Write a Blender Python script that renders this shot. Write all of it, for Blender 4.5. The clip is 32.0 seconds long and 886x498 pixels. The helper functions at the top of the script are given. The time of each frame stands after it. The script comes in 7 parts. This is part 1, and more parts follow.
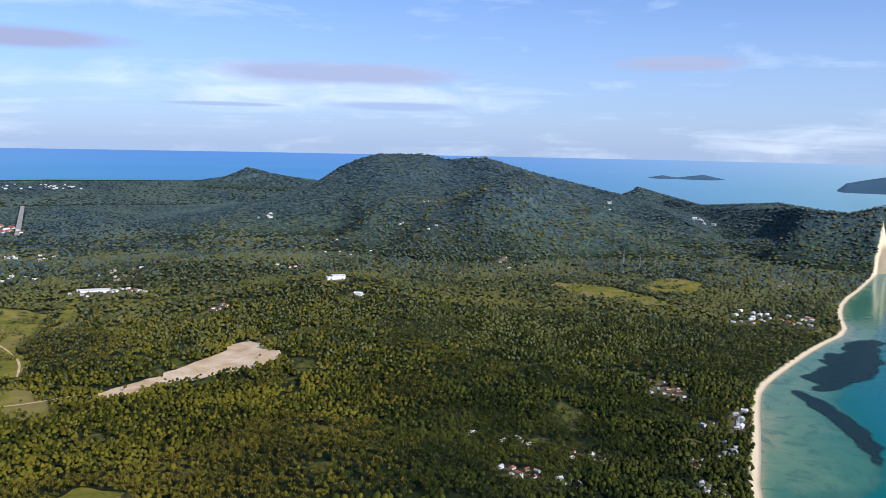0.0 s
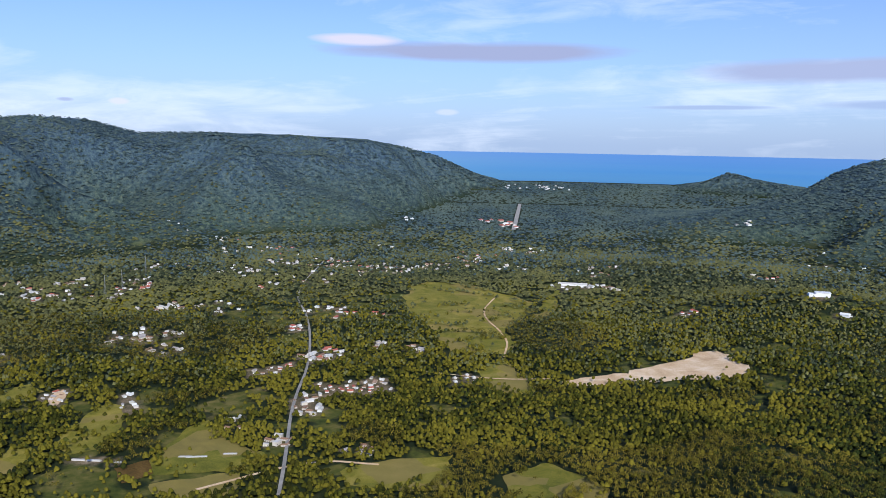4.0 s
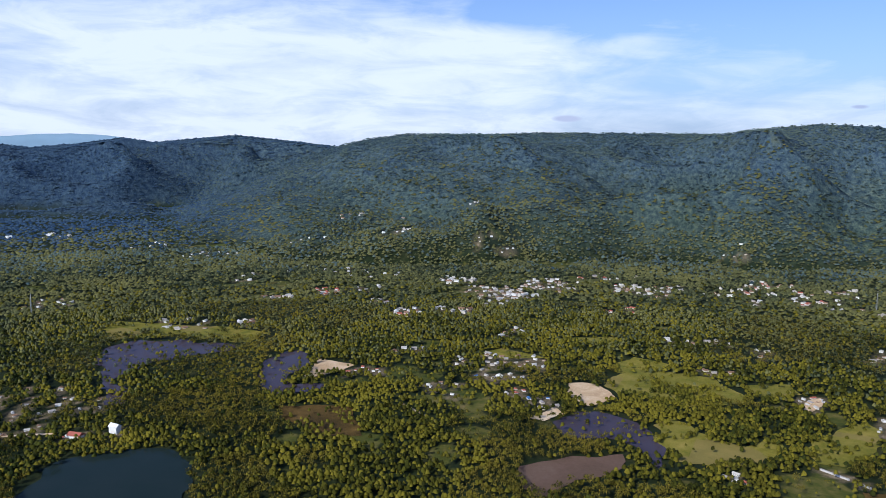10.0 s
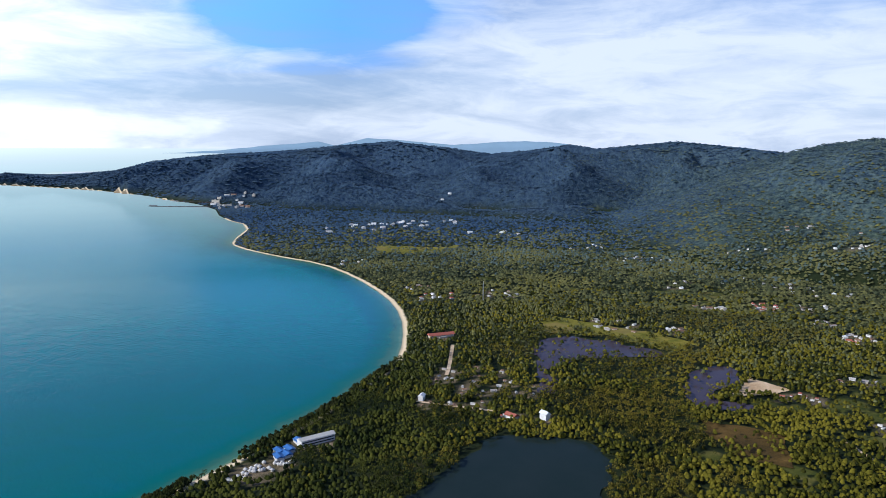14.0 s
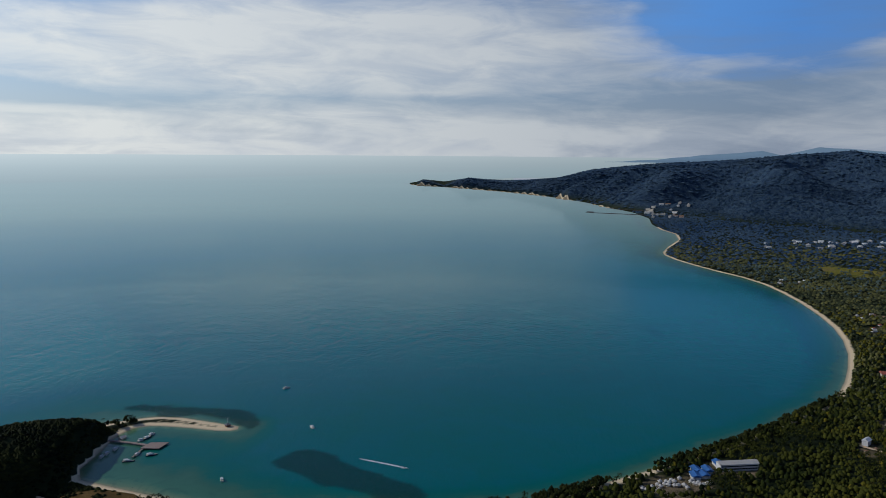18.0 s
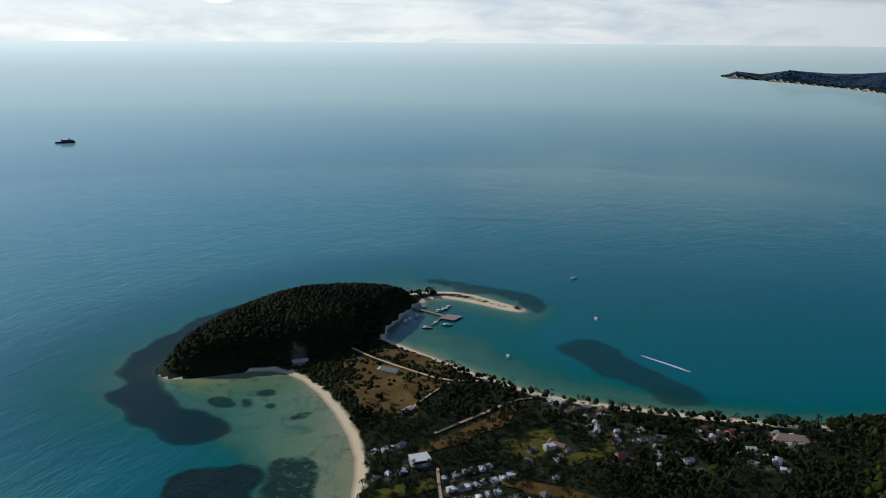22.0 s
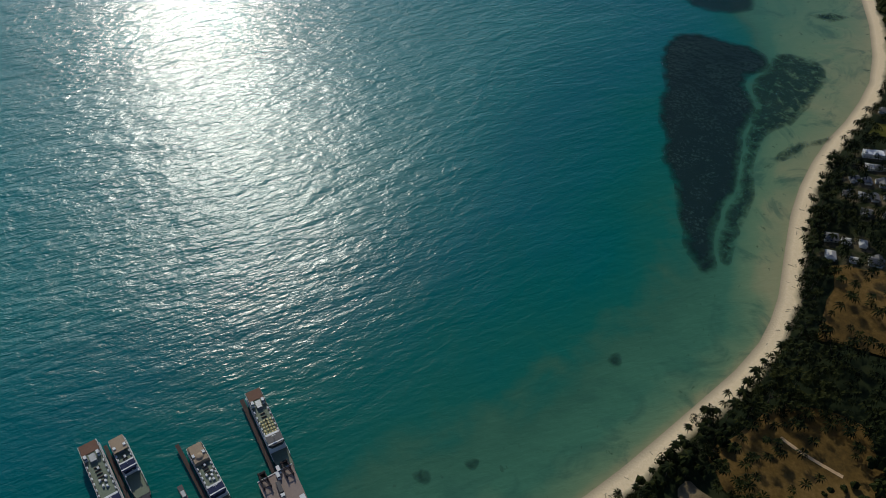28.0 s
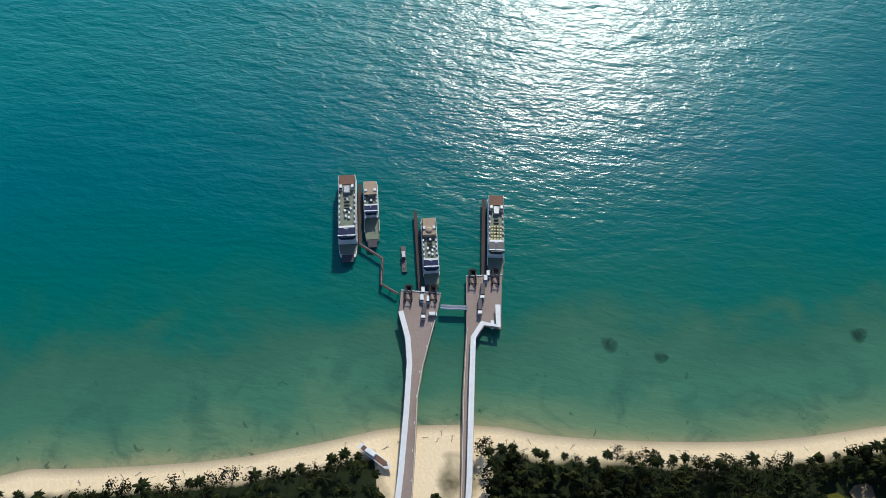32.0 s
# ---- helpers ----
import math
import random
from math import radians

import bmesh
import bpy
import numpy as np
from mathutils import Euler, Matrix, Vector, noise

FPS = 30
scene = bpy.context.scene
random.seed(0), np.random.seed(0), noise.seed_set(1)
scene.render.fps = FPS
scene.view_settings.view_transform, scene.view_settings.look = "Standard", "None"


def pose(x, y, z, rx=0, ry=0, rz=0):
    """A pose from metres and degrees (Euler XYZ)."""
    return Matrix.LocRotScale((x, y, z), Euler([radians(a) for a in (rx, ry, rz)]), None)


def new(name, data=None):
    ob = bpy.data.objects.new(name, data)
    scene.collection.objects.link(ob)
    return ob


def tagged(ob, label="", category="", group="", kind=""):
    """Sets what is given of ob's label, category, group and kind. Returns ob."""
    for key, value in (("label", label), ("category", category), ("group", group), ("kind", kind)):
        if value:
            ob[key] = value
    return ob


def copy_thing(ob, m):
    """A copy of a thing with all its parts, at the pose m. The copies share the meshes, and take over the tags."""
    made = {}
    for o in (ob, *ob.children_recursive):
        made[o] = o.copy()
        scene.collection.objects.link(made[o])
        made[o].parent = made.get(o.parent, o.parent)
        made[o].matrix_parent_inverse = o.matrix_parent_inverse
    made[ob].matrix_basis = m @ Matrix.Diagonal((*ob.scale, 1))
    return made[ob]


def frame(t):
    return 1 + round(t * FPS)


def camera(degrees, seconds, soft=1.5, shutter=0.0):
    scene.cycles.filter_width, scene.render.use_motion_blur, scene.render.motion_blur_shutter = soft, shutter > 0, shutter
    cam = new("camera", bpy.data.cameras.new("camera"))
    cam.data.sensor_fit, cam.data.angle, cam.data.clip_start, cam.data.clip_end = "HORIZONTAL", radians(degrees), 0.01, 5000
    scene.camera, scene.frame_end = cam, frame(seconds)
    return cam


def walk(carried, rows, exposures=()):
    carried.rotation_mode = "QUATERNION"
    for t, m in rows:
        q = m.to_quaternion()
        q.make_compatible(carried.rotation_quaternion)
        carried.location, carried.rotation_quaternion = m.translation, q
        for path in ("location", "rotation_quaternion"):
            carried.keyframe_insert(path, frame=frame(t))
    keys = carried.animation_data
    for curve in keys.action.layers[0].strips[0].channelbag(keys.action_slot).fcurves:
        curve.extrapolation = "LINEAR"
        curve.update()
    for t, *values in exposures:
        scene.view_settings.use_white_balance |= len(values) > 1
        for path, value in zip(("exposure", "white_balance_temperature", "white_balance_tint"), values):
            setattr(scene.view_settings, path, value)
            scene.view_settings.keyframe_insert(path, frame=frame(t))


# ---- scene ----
# A headland, its bay and the hills behind, seen from a drone that hovers 400 m up and turns once round.
# Plan: x, y in metres, bearings clockwise from +y, the drone over the origin.
H = 400.0
cam = camera(58.36, 32.0, soft=0.9)
PATH = [
    (0, 180.00, -7.27, 1.13), (0.5, 176.09, -7.30, 1.14), (1, 171.77, -7.35, 1.09), (1.5, 167.68, -7.40, 1.14), (2, 163.36, -7.45, 1.06),
    (2.5, 159.25, -7.49, 1.08), (3, 154.80, -7.54, 1.10), (3.5, 150.64, -7.56, 1.06), (5.5, 133.41, -7.70, 0.91), (6, 128.98, -7.73, 0.92),
    (6.5, 124.77, -7.76, 0.95), (7, 120.29, -7.77, 0.90), (7.5, 116.04, -7.79, 0.90), (8, 111.55, -7.80, 0.85), (8.5, 107.32, -7.82, 0.84),
    (9, 102.77, -7.84, 0.82), (9.5, 98.50, -7.84, 0.78), (10, 93.95, -7.84, 0.75), (10.5, 89.82, -7.82, 0.71), (11, 85.76, -7.82, 0.67),
    (11.5, 82.10, -7.82, 0.62), (12, 78.24, -7.81, 0.58), (12.5, 74.57, -7.77, 0.54), (13, 70.65, -7.75, 0.48), (13.5, 66.98, -7.73, 0.46),
    (14, 63.10, -7.68, 0.36), (14.5, 59.57, -7.62, 0.32), (16.5, 44.21, -7.41, 0.36), (17, 40.21, -7.35, 0.37), (17.5, 36.42, -7.29, 0.46),
    (18, 32.47, -7.23, 0.42), (18.5, 29.39, -7.16, 0.39), (19, 26.38, -7.12, 0.35), (19.5, 23.51, -7.42, 0.39), (20, 20.44, -8.34, 0.41),
    (20.5, 17.52, -9.42, 0.40), (21, 14.48, -10.83, 0.41), (21.5, 14.03, -12.80, 0.45), (22, 11.23, -15.12, 0.41), (22.5, 8.18, -17.36, 0.48),
    (23, 4.92, -19.84, 0.45), (23.5, 1.80, -22.19, 0.52), (24, -1.47, -24.68, 0.57), (24.5, -4.58, -27.04, 0.63), (25, -7.91, -29.53, 0.56),
    (25.5, -11.13, -31.93, 0.57), (27.5, -24.73, -43.10, -0.11), (28, -28.22, -45.98, 0.00), (28.5, -31.61, -48.73, 0.09), (29, -35.32, -51.70, 0.17),
    (29.5, -38.80, -54.46, 0.22), (30, -42.38, -57.22, 0.31), (30.5, -45.73, -58.02, 0.77), (31, -49.77, -57.97, 1.13), (31.5, -53.39, -58.00, 1.12),
    (32, -57.50, -58.00, 1.90),
]

def drone(bearing, pitch, roll):
    return pose(0, 0, H, 90 + pitch, 0, -bearing) @ pose(0, 0, 0, 0, 0, roll)


walk(cam, [(t, drone(b, p, r)) for t, b, p, r in PATH],
     exposures=[(0, -0.04, 5780, 10), (4, -0.09, 5740, 10), (13, -0.2, 5700, 9), (14.5, -0.3, 5800, 9), (17, -1.1, 5900, 8), (19, -1.5, 5950, 7), (20.5, -1.55, 5950, 6), (21.5, -1.35, 5950, 6), (22.5, -0.65, 5850, 6), (23.5, -0.15, 5780, 5), (24.5, -0.12, 5900, 5), (25.5, -0.42, 6100, 5), (28, -1.15, 6300, 4), (30, -0.3, 6200, 4), (32, -0.22, 6150, 4)])

# ---------------------------------------------------------------- light
SUN_BEARING, SUN_HEIGHT = -47.0, 34.0
sun = new("sun", bpy.data.lights.new("sun", "SUN"))
sun.data.energy, sun.data.angle, sun.data.color = 5.0, radians(0.53), (1.0, 0.93, 0.82)
sun.matrix_world = Matrix.Rotation(radians(-SUN_BEARING), 4, "Z") @ Matrix.Rotation(radians(-(90 - SUN_HEIGHT)), 4, "X") @ Matrix.Translation((0, 0, 900))


class Nodes:
    """A small writer of node trees: n(type, inputs, **settings) makes a node and links what is given."""

    def __init__(self, tree):
        self.tree = tree
        tree.nodes.clear()

    def __call__(self, kind, inputs=()):
        node = self.tree.nodes.new("ShaderNode" + kind)
        self.fill(node, inputs)
        return node

    def fill(self, node, inputs):
        for key, value in dict(inputs).items():
            socket = node.inputs[key]
            if isinstance(value, bpy.types.NodeSocket):
                self.tree.links.new(value, socket)
            else:
                socket.default_value = value

    def math(self, op, a, b=0.0, c=0.0, clamp=False):
        node = self("Math", {0: a, 1: b, 2: c})
        node.operation, node.use_clamp = op, clamp
        return node.outputs[0]

    def dot(self, a, b):
        node = self("VectorMath", {0: a, 1: b})
        node.operation = "DOT_PRODUCT"
        return node.outputs["Value"]

    def mix(self, f, a, b, kind="MIX"):
        node = self("Mix")
        node.data_type, node.blend_type = "RGBA", kind
        self.fill(node, {0: f, 6: a, 7: b})
        return node.outputs[2]

    def ramp(self, f, *stops):
        node = self("ValToRGB", {0: f})
        els = node.color_ramp.elements
        while len(els) < len(stops):
            els.new(0.5)
        for el, (p, c) in zip(els, stops):
            el.position, el.color = p, (*c, 1) if len(c) == 3 else c
        return node.outputs[0]

    def noise(self, vec, scale, detail=4.0, rough=0.55, warp=0.0):
        return self("TexNoise", {"Vector": vec, "Scale": scale, "Detail": detail, "Roughness": rough, "Distortion": warp}).outputs[0]


def sky():
    world = bpy.data.worlds.new("sky")
    scene.world = world
    world.use_nodes = True
    n = Nodes(world.node_tree)
    dome = n("TexSky")
    dome.sky_type, dome.sun_disc = "NISHITA", False
    dome.sun_elevation, dome.sun_rotation = radians(SUN_HEIGHT), radians(SUN_BEARING)
    dome.altitude, dome.air_density, dome.dust_density, dome.ozone_density = 400, 1.0, 1.6, 2.0
    air = dome.outputs[0]
    way = n("TexCoord").outputs["Generated"]
    sep = n("SeparateXYZ", {0: way})
    x, y, z = sep.outputs
    up = n.math("MAXIMUM", z, 0.0)
    # cloud sheets lie flat: stretch the pattern towards the horizon
    lift = n.math("ADD", up, 0.10)
    flat = n("CombineXYZ", {0: n.math("DIVIDE", x, lift), 1: n.math("DIVIDE", y, lift), 2: 0.0}).outputs[0]
    big = n.noise(flat, 0.32, 5.0, 0.5, 0.6)
    wisps = n.noise(n("Mapping", {0: flat, 2: (0, 0, 0.6), 3: (0.4, 1.3, 1.0)}).outputs[0], 0.8, 9.0, 0.62, 0.9)
    puffs = n.noise(n("Mapping", {0: way, 3: (9, 9, 38)}).outputs[0], 1.0, 8.0, 0.6, 0.5)
    cover = n.math("ADD", n.math("ADD", n.math("MULTIPLY", big, 0.62), n.math("MULTIPLY", wisps, 0.36)), n.math("SUBTRACT", n.math("MULTIPLY", puffs, 0.46), 0.13))

    def patch(b, h, a, c, rag=0.0):
        """An oval of sky: bearing, height, half length, half height (degrees); 1 at its middle."""
        e = Vector((math.sin(radians(b)), math.cos(radians(b)), 0))
        q = Vector((math.cos(radians(b)), -math.sin(radians(b)), 0))
        u = n.math("DIVIDE", n.dot(way, q), math.sin(radians(a)))
        w = n.math("DIVIDE", n.math("SUBTRACT", z, math.sin(radians(h))), math.sin(radians(c)))
        d = n.math("ADD", n.math("MULTIPLY", u, u), n.math("MULTIPLY", w, w))
        if rag:
            d = n.math("ADD", d, n.math("MULTIPLY", n.math("SUBTRACT", n.noise(n("Mapping", {0: way, 3: (8, 8, 60)}).outputs[0], 1.0, 5.0), 0.5), rag))
        return n.math("MULTIPLY", n.math("SUBTRACT", 1.0, d, clamp=True), n.math("GREATER_THAN", n.dot(way, e), 0.3))

    # cloud banks to the north and east, with blue gaps between them
    for b, h, a, c, more in ((78, 3.5, 26, 9.0, 0.42), (26, 6.6, 32, 4.6, 0.50), (54, 8.6, 9.0, 3.0, -0.50), (102, 8.6, 7, 2.4, -0.26), (99, 4.5, 11, 4.5, 0.20), (22, 0.3, 52, 3.2, 0.44),
                             (14, 3.2, 30, 0.8, -0.12), (129, 7.5, 14, 4.5, -0.20), (168, 4.0, 28, 2.2, 0.16), (122, 2.0, 20, 2.2, 0.16), (8, 10.5, 10, 1.6, -0.25)):
        cover = n.math("ADD", cover, n.math("MULTIPLY", patch(b, h, a, c), more))
    sheet = n.ramp(cover, (0.60, (0, 0, 0)), (0.78, (0.5, 0.5, 0.5)), (0.98, (0.96, 0.96, 0.96)))
    haze = n.ramp(up, (0.0, (1, 1, 1)), (0.10, (0.55, 0.55, 0.55)), (0.26, (0.0, 0.0, 0.0)))
    colour = n.mix(1.0, air, (0.78, 0.93, 1.28, 1), "MULTIPLY")
    colour = n.mix(n.math("MULTIPLY", haze, 0.55), colour, (5.7, 6.8, 9.0, 1))
    colour = n.mix(n.math("MULTIPLY", patch(54, 9.2, 13, 5.0, 0.9), 1.0), colour, (2.0, 5.0, 11.5, 1))
    colour = n.mix(n.math("MULTIPLY", sheet, 0.9), colour, n.mix(1.0, n.ramp(puffs, (0.36, (0.78, 0.82, 0.90)), (0.58, (0.96, 0.97, 0.99))), (9.2, 9.4, 9.7, 1), "MULTIPLY"))
    # long grey lens clouds low in the south-east, one with a bright head
    for b, h, a, c, tone in ((149, 6.4, 12.0, 0.8, (3.9, 4.2, 5.9, 1)), (172.5, 5.0, 10.5, 0.9, (4.3, 4.7, 6.4, 1)), (176.5, 2.85, 6.0, 0.35, (4.2, 5.1, 7.0, 1)), (165, 2.7, 5.0, 0.18, (4.2, 5.1, 7.0, 1)),
                             (140.3, 7.05, 3.4, 0.45, (7.4, 6.9, 7.7, 1)), (196, 6.0, 5.0, 0.6, (4.2, 4.6, 6.2, 1)), (124.4, 2.4, 0.7, 0.25, (7.6, 7.6, 8.4, 1)), (121.2, 2.4, 0.6, 0.15, (4.6, 5.2, 7.0, 1)), (-6.6, 3.1, 1.1, 0.45, (9.2, 9.3, 9.5, 1)), (-8.3, 2.7, 0.9, 0.3, (8.6, 8.9, 9.4, 1)), (-4.0, 2.1, 1.0, 0.2, (9.0, 9.2, 9.4, 1)), (146.6, 2.2, 0.9, 0.25, (6.4, 7.0, 8.6, 1)), (102.6, 1.6, 1.1, 0.25, (5.2, 5.6, 7.2, 1))):
        colour = n.mix(n.math("MULTIPLY", patch(b, h, a, c, 1.1), 1.3, clamp=True), colour, tone)
    # thin cloud glares towards the sun
    glare = n.math("MULTIPLY", n.math("MAXIMUM", n.math("ADD", n.dot(way, (-0.643, 0.766, 0.0)), 0.1), 0.0), n.math("SUBTRACT", 1.5, n.math("MULTIPLY", up, 2.6), clamp=True))
    colour = n.mix(1.0, colour, n("CombineXYZ", {0: n.math("ADD", 1.0, n.math("MULTIPLY", glare, 1.20)), 1: n.math("ADD", 1.0, n.math("MULTIPLY", glare, 1.04)), 2: n.math("ADD", 1.0, n.math("MULTIPLY", glare, 0.74))}).outputs[0], "MULTIPLY")
    bg = n("Background", {0: colour, 1: 0.12})
    n("OutputWorld", {0: bg.outputs[0]})


sky()

# ---------------------------------------------------------------- plan of land and water
COAST_SOUTH = [(-1850, -3250), (-1642, -2912), (-1291, -2395), (-1110, -2152), (-1005, -1958), (-930, -1768), (-794, -1628), (-632, -1427), (-552, -1318), (-511, -1226),
               (-437, -1032), (-378, -889), (-330, -700), (-285, -480), (-245, -290), (-211, -125), (-183, -76), (-158, -26), (-142, 18), (-130, 57)]
COAST_WEST = [(-107, 98), (-82, 126), (-47, 180), (-22, 224), (3, 284), (30, 351), (35, 397), (30, 440), (23, 508), (29, 580), (46, 645), (53, 716),
              (32, 827), (-3, 908), (-46, 929), (-145, 913), (-177, 949), (-150, 1000), (-70, 1090), (40, 1150), (150, 1195)]
COAST_SPIT = [(221, 1199), (273, 1185), (329, 1110), (350, 1083), (328, 1070), (265, 1136), (222, 1165), (185, 1135), (165, 1096), (114, 1018), (153, 962), (200, 896), (250, 832), (292, 791), (383, 744), (477, 702)]
COAST_BAY = [(549, 671), (628, 668), (776, 665), (904, 670), (1079, 692), (1204, 708), (1352, 774), (1563, 899), (1752, 1057), (1963, 1295), (2120, 1527), (2183, 1765), (2302, 2056),
             (2427, 2184), (2917, 2500), (3125, 2876), (3650, 3409), (4020, 4206), (4364, 5049), (4500, 6023), (4471, 6955), (4369, 7463), (4700, 8200)]
COAST_FAR = [(9000, 9500), (12000, 0), (7200, -3700), (4800, -7800), (1700, -8900), (0, -7800), (-900, -6200), (-1800, -5200), (-2300, -4100)]
COAST = np.array(COAST_SOUTH + COAST_WEST + COAST_SPIT + COAST_BAY + COAST_FAR, float)


def rounded(poly, times=2):
    """Chaikin's corner cutting of a closed outline."""
    p = np.array(poly, float)
    for _ in range(times):
        q = np.roll(p, -1, 0)
        p = np.stack([0.75 * p + 0.25 * q, 0.25 * p + 0.75 * q], 1).reshape(-1, 2)
    return p


def ragged(outline, amp=5.0, step=9.0):
    """A rounded outline with an uneven edge."""
    p = rounded(outline, 1) if len(outline) > 6 else np.array(outline, float)
    q = np.roll(p, -1, 0)
    out = []
    for a, b in zip(p, q):
        k = max(1, int(np.hypot(*(b - a)) / step))
        out += [a + (b - a) * i / k for i in range(k)]
    out = np.array(out)
    wob = np.stack([fractal(out[:, 0], out[:, 1], 34, 3), fractal(out[:, 0] + 500, out[:, 1] - 300, 34, 3)], -1) - 0.5
    return out + wob * amp * 4


def signed(x, y, poly):
    """Distance to a closed outline, positive inside."""
    x, y = np.asarray(x, float), np.asarray(y, float)
    best = np.full(x.shape, 1e18)
    inside = np.zeros(x.shape, bool)
    for (ax, ay), (bx, by) in zip(poly, np.roll(poly, -1, 0)):
        dx, dy = bx - ax, by - ay
        u = np.clip(((x - ax) * dx + (y - ay) * dy) / (dx * dx + dy * dy + 1e-9), 0, 1)
        best = np.minimum(best, (x - ax - u * dx) ** 2 + (y - ay - u * dy) ** 2)
        if ay != by:
            inside ^= ((ay > y) != (by > y)) & (x < ax + (y - ay) * dx / dy)
    return np.where(inside, 1, -1) * np.sqrt(best)


SHORE = rounded(COAST, 1)
_grid = np.random.RandomState(7).rand(64, 64)


def rough(x, y, size):
    """Smooth value noise in 0..1 with cells of the given size."""
    u, v = np.asarray(x) / size, np.asarray(y) / size
    i, j = np.floor(u).astype(int), np.floor(v).astype(int)
    a, b = u - i, v - j
    a, b = a * a * (3 - 2 * a), b * b * (3 - 2 * b)
    g = lambda p, q: _grid[p % 64, q % 64]
    return (g(i, j) * (1 - a) + g(i + 1, j) * a) * (1 - b) + (g(i, j + 1) * (1 - a) + g(i + 1, j + 1) * a) * b


def fractal(x, y, size, octaves=4):
    total = 0
    for k in range(octaves):
        total = total + rough(x + 37 * k, y - 91 * k, size / 2 ** k) / 2 ** k
    return total / (2 - 2 ** (1 - octaves))


def fold(x, y, z):
    """The far country is drawn in towards the drone along the line of sight, so that it ends within five kilometres."""
    x, y, z = (np.asarray(v, float) for v in (x, y, z))
    r = np.hypot(x, y) + 1e-6
    near, end = 2400.0, 4880.0
    rc = np.where(r < near, r, near + (end - near) * (1 - np.exp(-(np.maximum(r, near) - near) / (end - near))))
    s = rc / r
    return x * s, y * s, H + (z - H) * s, s


# ranges: bearing, height of the crest over the drone's horizon (degrees), distance of the crest, distance of the foot
RANGE_EAST = [(74, -5.9, 4000, 3000), (79, -3.9, 4100, 2800), (83, -1.7, 4300, 2600), (86.5, -0.5, 4500, 2500), (88.5, 0.0, 4500, 2450), (91.3, 0.4, 4500, 2450), (97, 0.45, 4600, 2500), (101, 0.6, 4800, 2600),
              (113, 0.65, 5000, 2700), (115, 0.95, 4700, 2600), (119, 1.35, 4600, 2700), (122.3, 1.2, 4700, 2800), (125.5, 0.4, 5000, 2900), (130, 0.5, 5200, 3000), (135.5, 0.45, 5600, 3200),
              (141, 0.2, 6200, 3500), (143.3, -0.2, 6600, 4000), (146, -0.9, 7200, 5000), (148.5, -2.0, 7800, 6200), (151, -2.9, 7900, 7000)]
RANGE_NORTH = [(30, -2.75, 8500, 8150), (31, -2.35, 8450, 8100), (32.6, -2.7, 8400, 8050), (34.3, -2.1, 8200, 7500), (36.8, -2.4, 8000, 6700), (40.8, -2.0, 7800, 6300), (43, -1.4, 7800, 5800), (47, -0.95, 7600, 5200),
               (52, -0.65, 7400, 4700), (56.5, -0.2, 7200, 4500), (59.5, 0.05, 7000, 4400), (63.5, -0.4, 6800, 4300), (66.4, -0.8, 6600, 4200), (69.6, -0.5, 6400, 4000), (72, -0.1, 6300, 3900),
               (74, -0.4, 6300, 3900), (79.3, 0.15, 6300, 3800), (83, -0.2, 6300, 3900), (86.6, -0.6, 6300, 4000), (92, -1.5, 6300, 4200)]
RANGE_SOUTH = [(158, -5.6, 4000, 3300), (164, -4.6, 4100, 3300), (168, -3.7, 4200, 3200), (170.7, -2.7, 4300, 3000), (172.5, -1.5, 4300, 2900), (174.1, -0.8, 4300, 2800), (175.3, -0.5, 4300, 2800), (178.9, -0.5, 4300, 2700), (180.1, -0.8, 4300, 2700),
               (182.9, -0.6, 4200, 2700), (184.6, -1.1, 4200, 2700), (187, -1.8, 4200, 2800), (190.2, -2.5, 4200, 2900), (192, -2.9, 4200, 3000), (196, -3.9, 4200, 3000), (200, -5.2, 4200, 3100)]
RANGE_WEST = [(190, -4.6, 4900, 4200), (193.7, -2.45, 5600, 4700), (195.3, -2.9, 5600, 4700), (198, -3.6, 4800, 3900), (202.9, -3.2, 4300, 3000), (204.3, -3.4, 3700, 2800), (207, -3.7, 3500, 2700), (209.1, -3.1, 3400, 2650), (213, -2.6, 3400, 2600)]
RANGE_LOW = [(162.5, -2.9, 7600, 7000), (164.4, -2.4, 7600, 6900), (166.1, -1.6, 7600, 6800), (167.7, -2.0, 7600, 6800), (170.7, -2.6, 7600, 6900), (172, -3.0, 7600, 6900)]
# knolls: x, y, radius, height
KNOLLS = [(120, -860, 330, 34), (-120, -760, 260, 20), (265, -1990, 330, 62), (160, -1500, 300, 20), (-60, -1300, 280, 18), (700, -2500, 400, 30)]


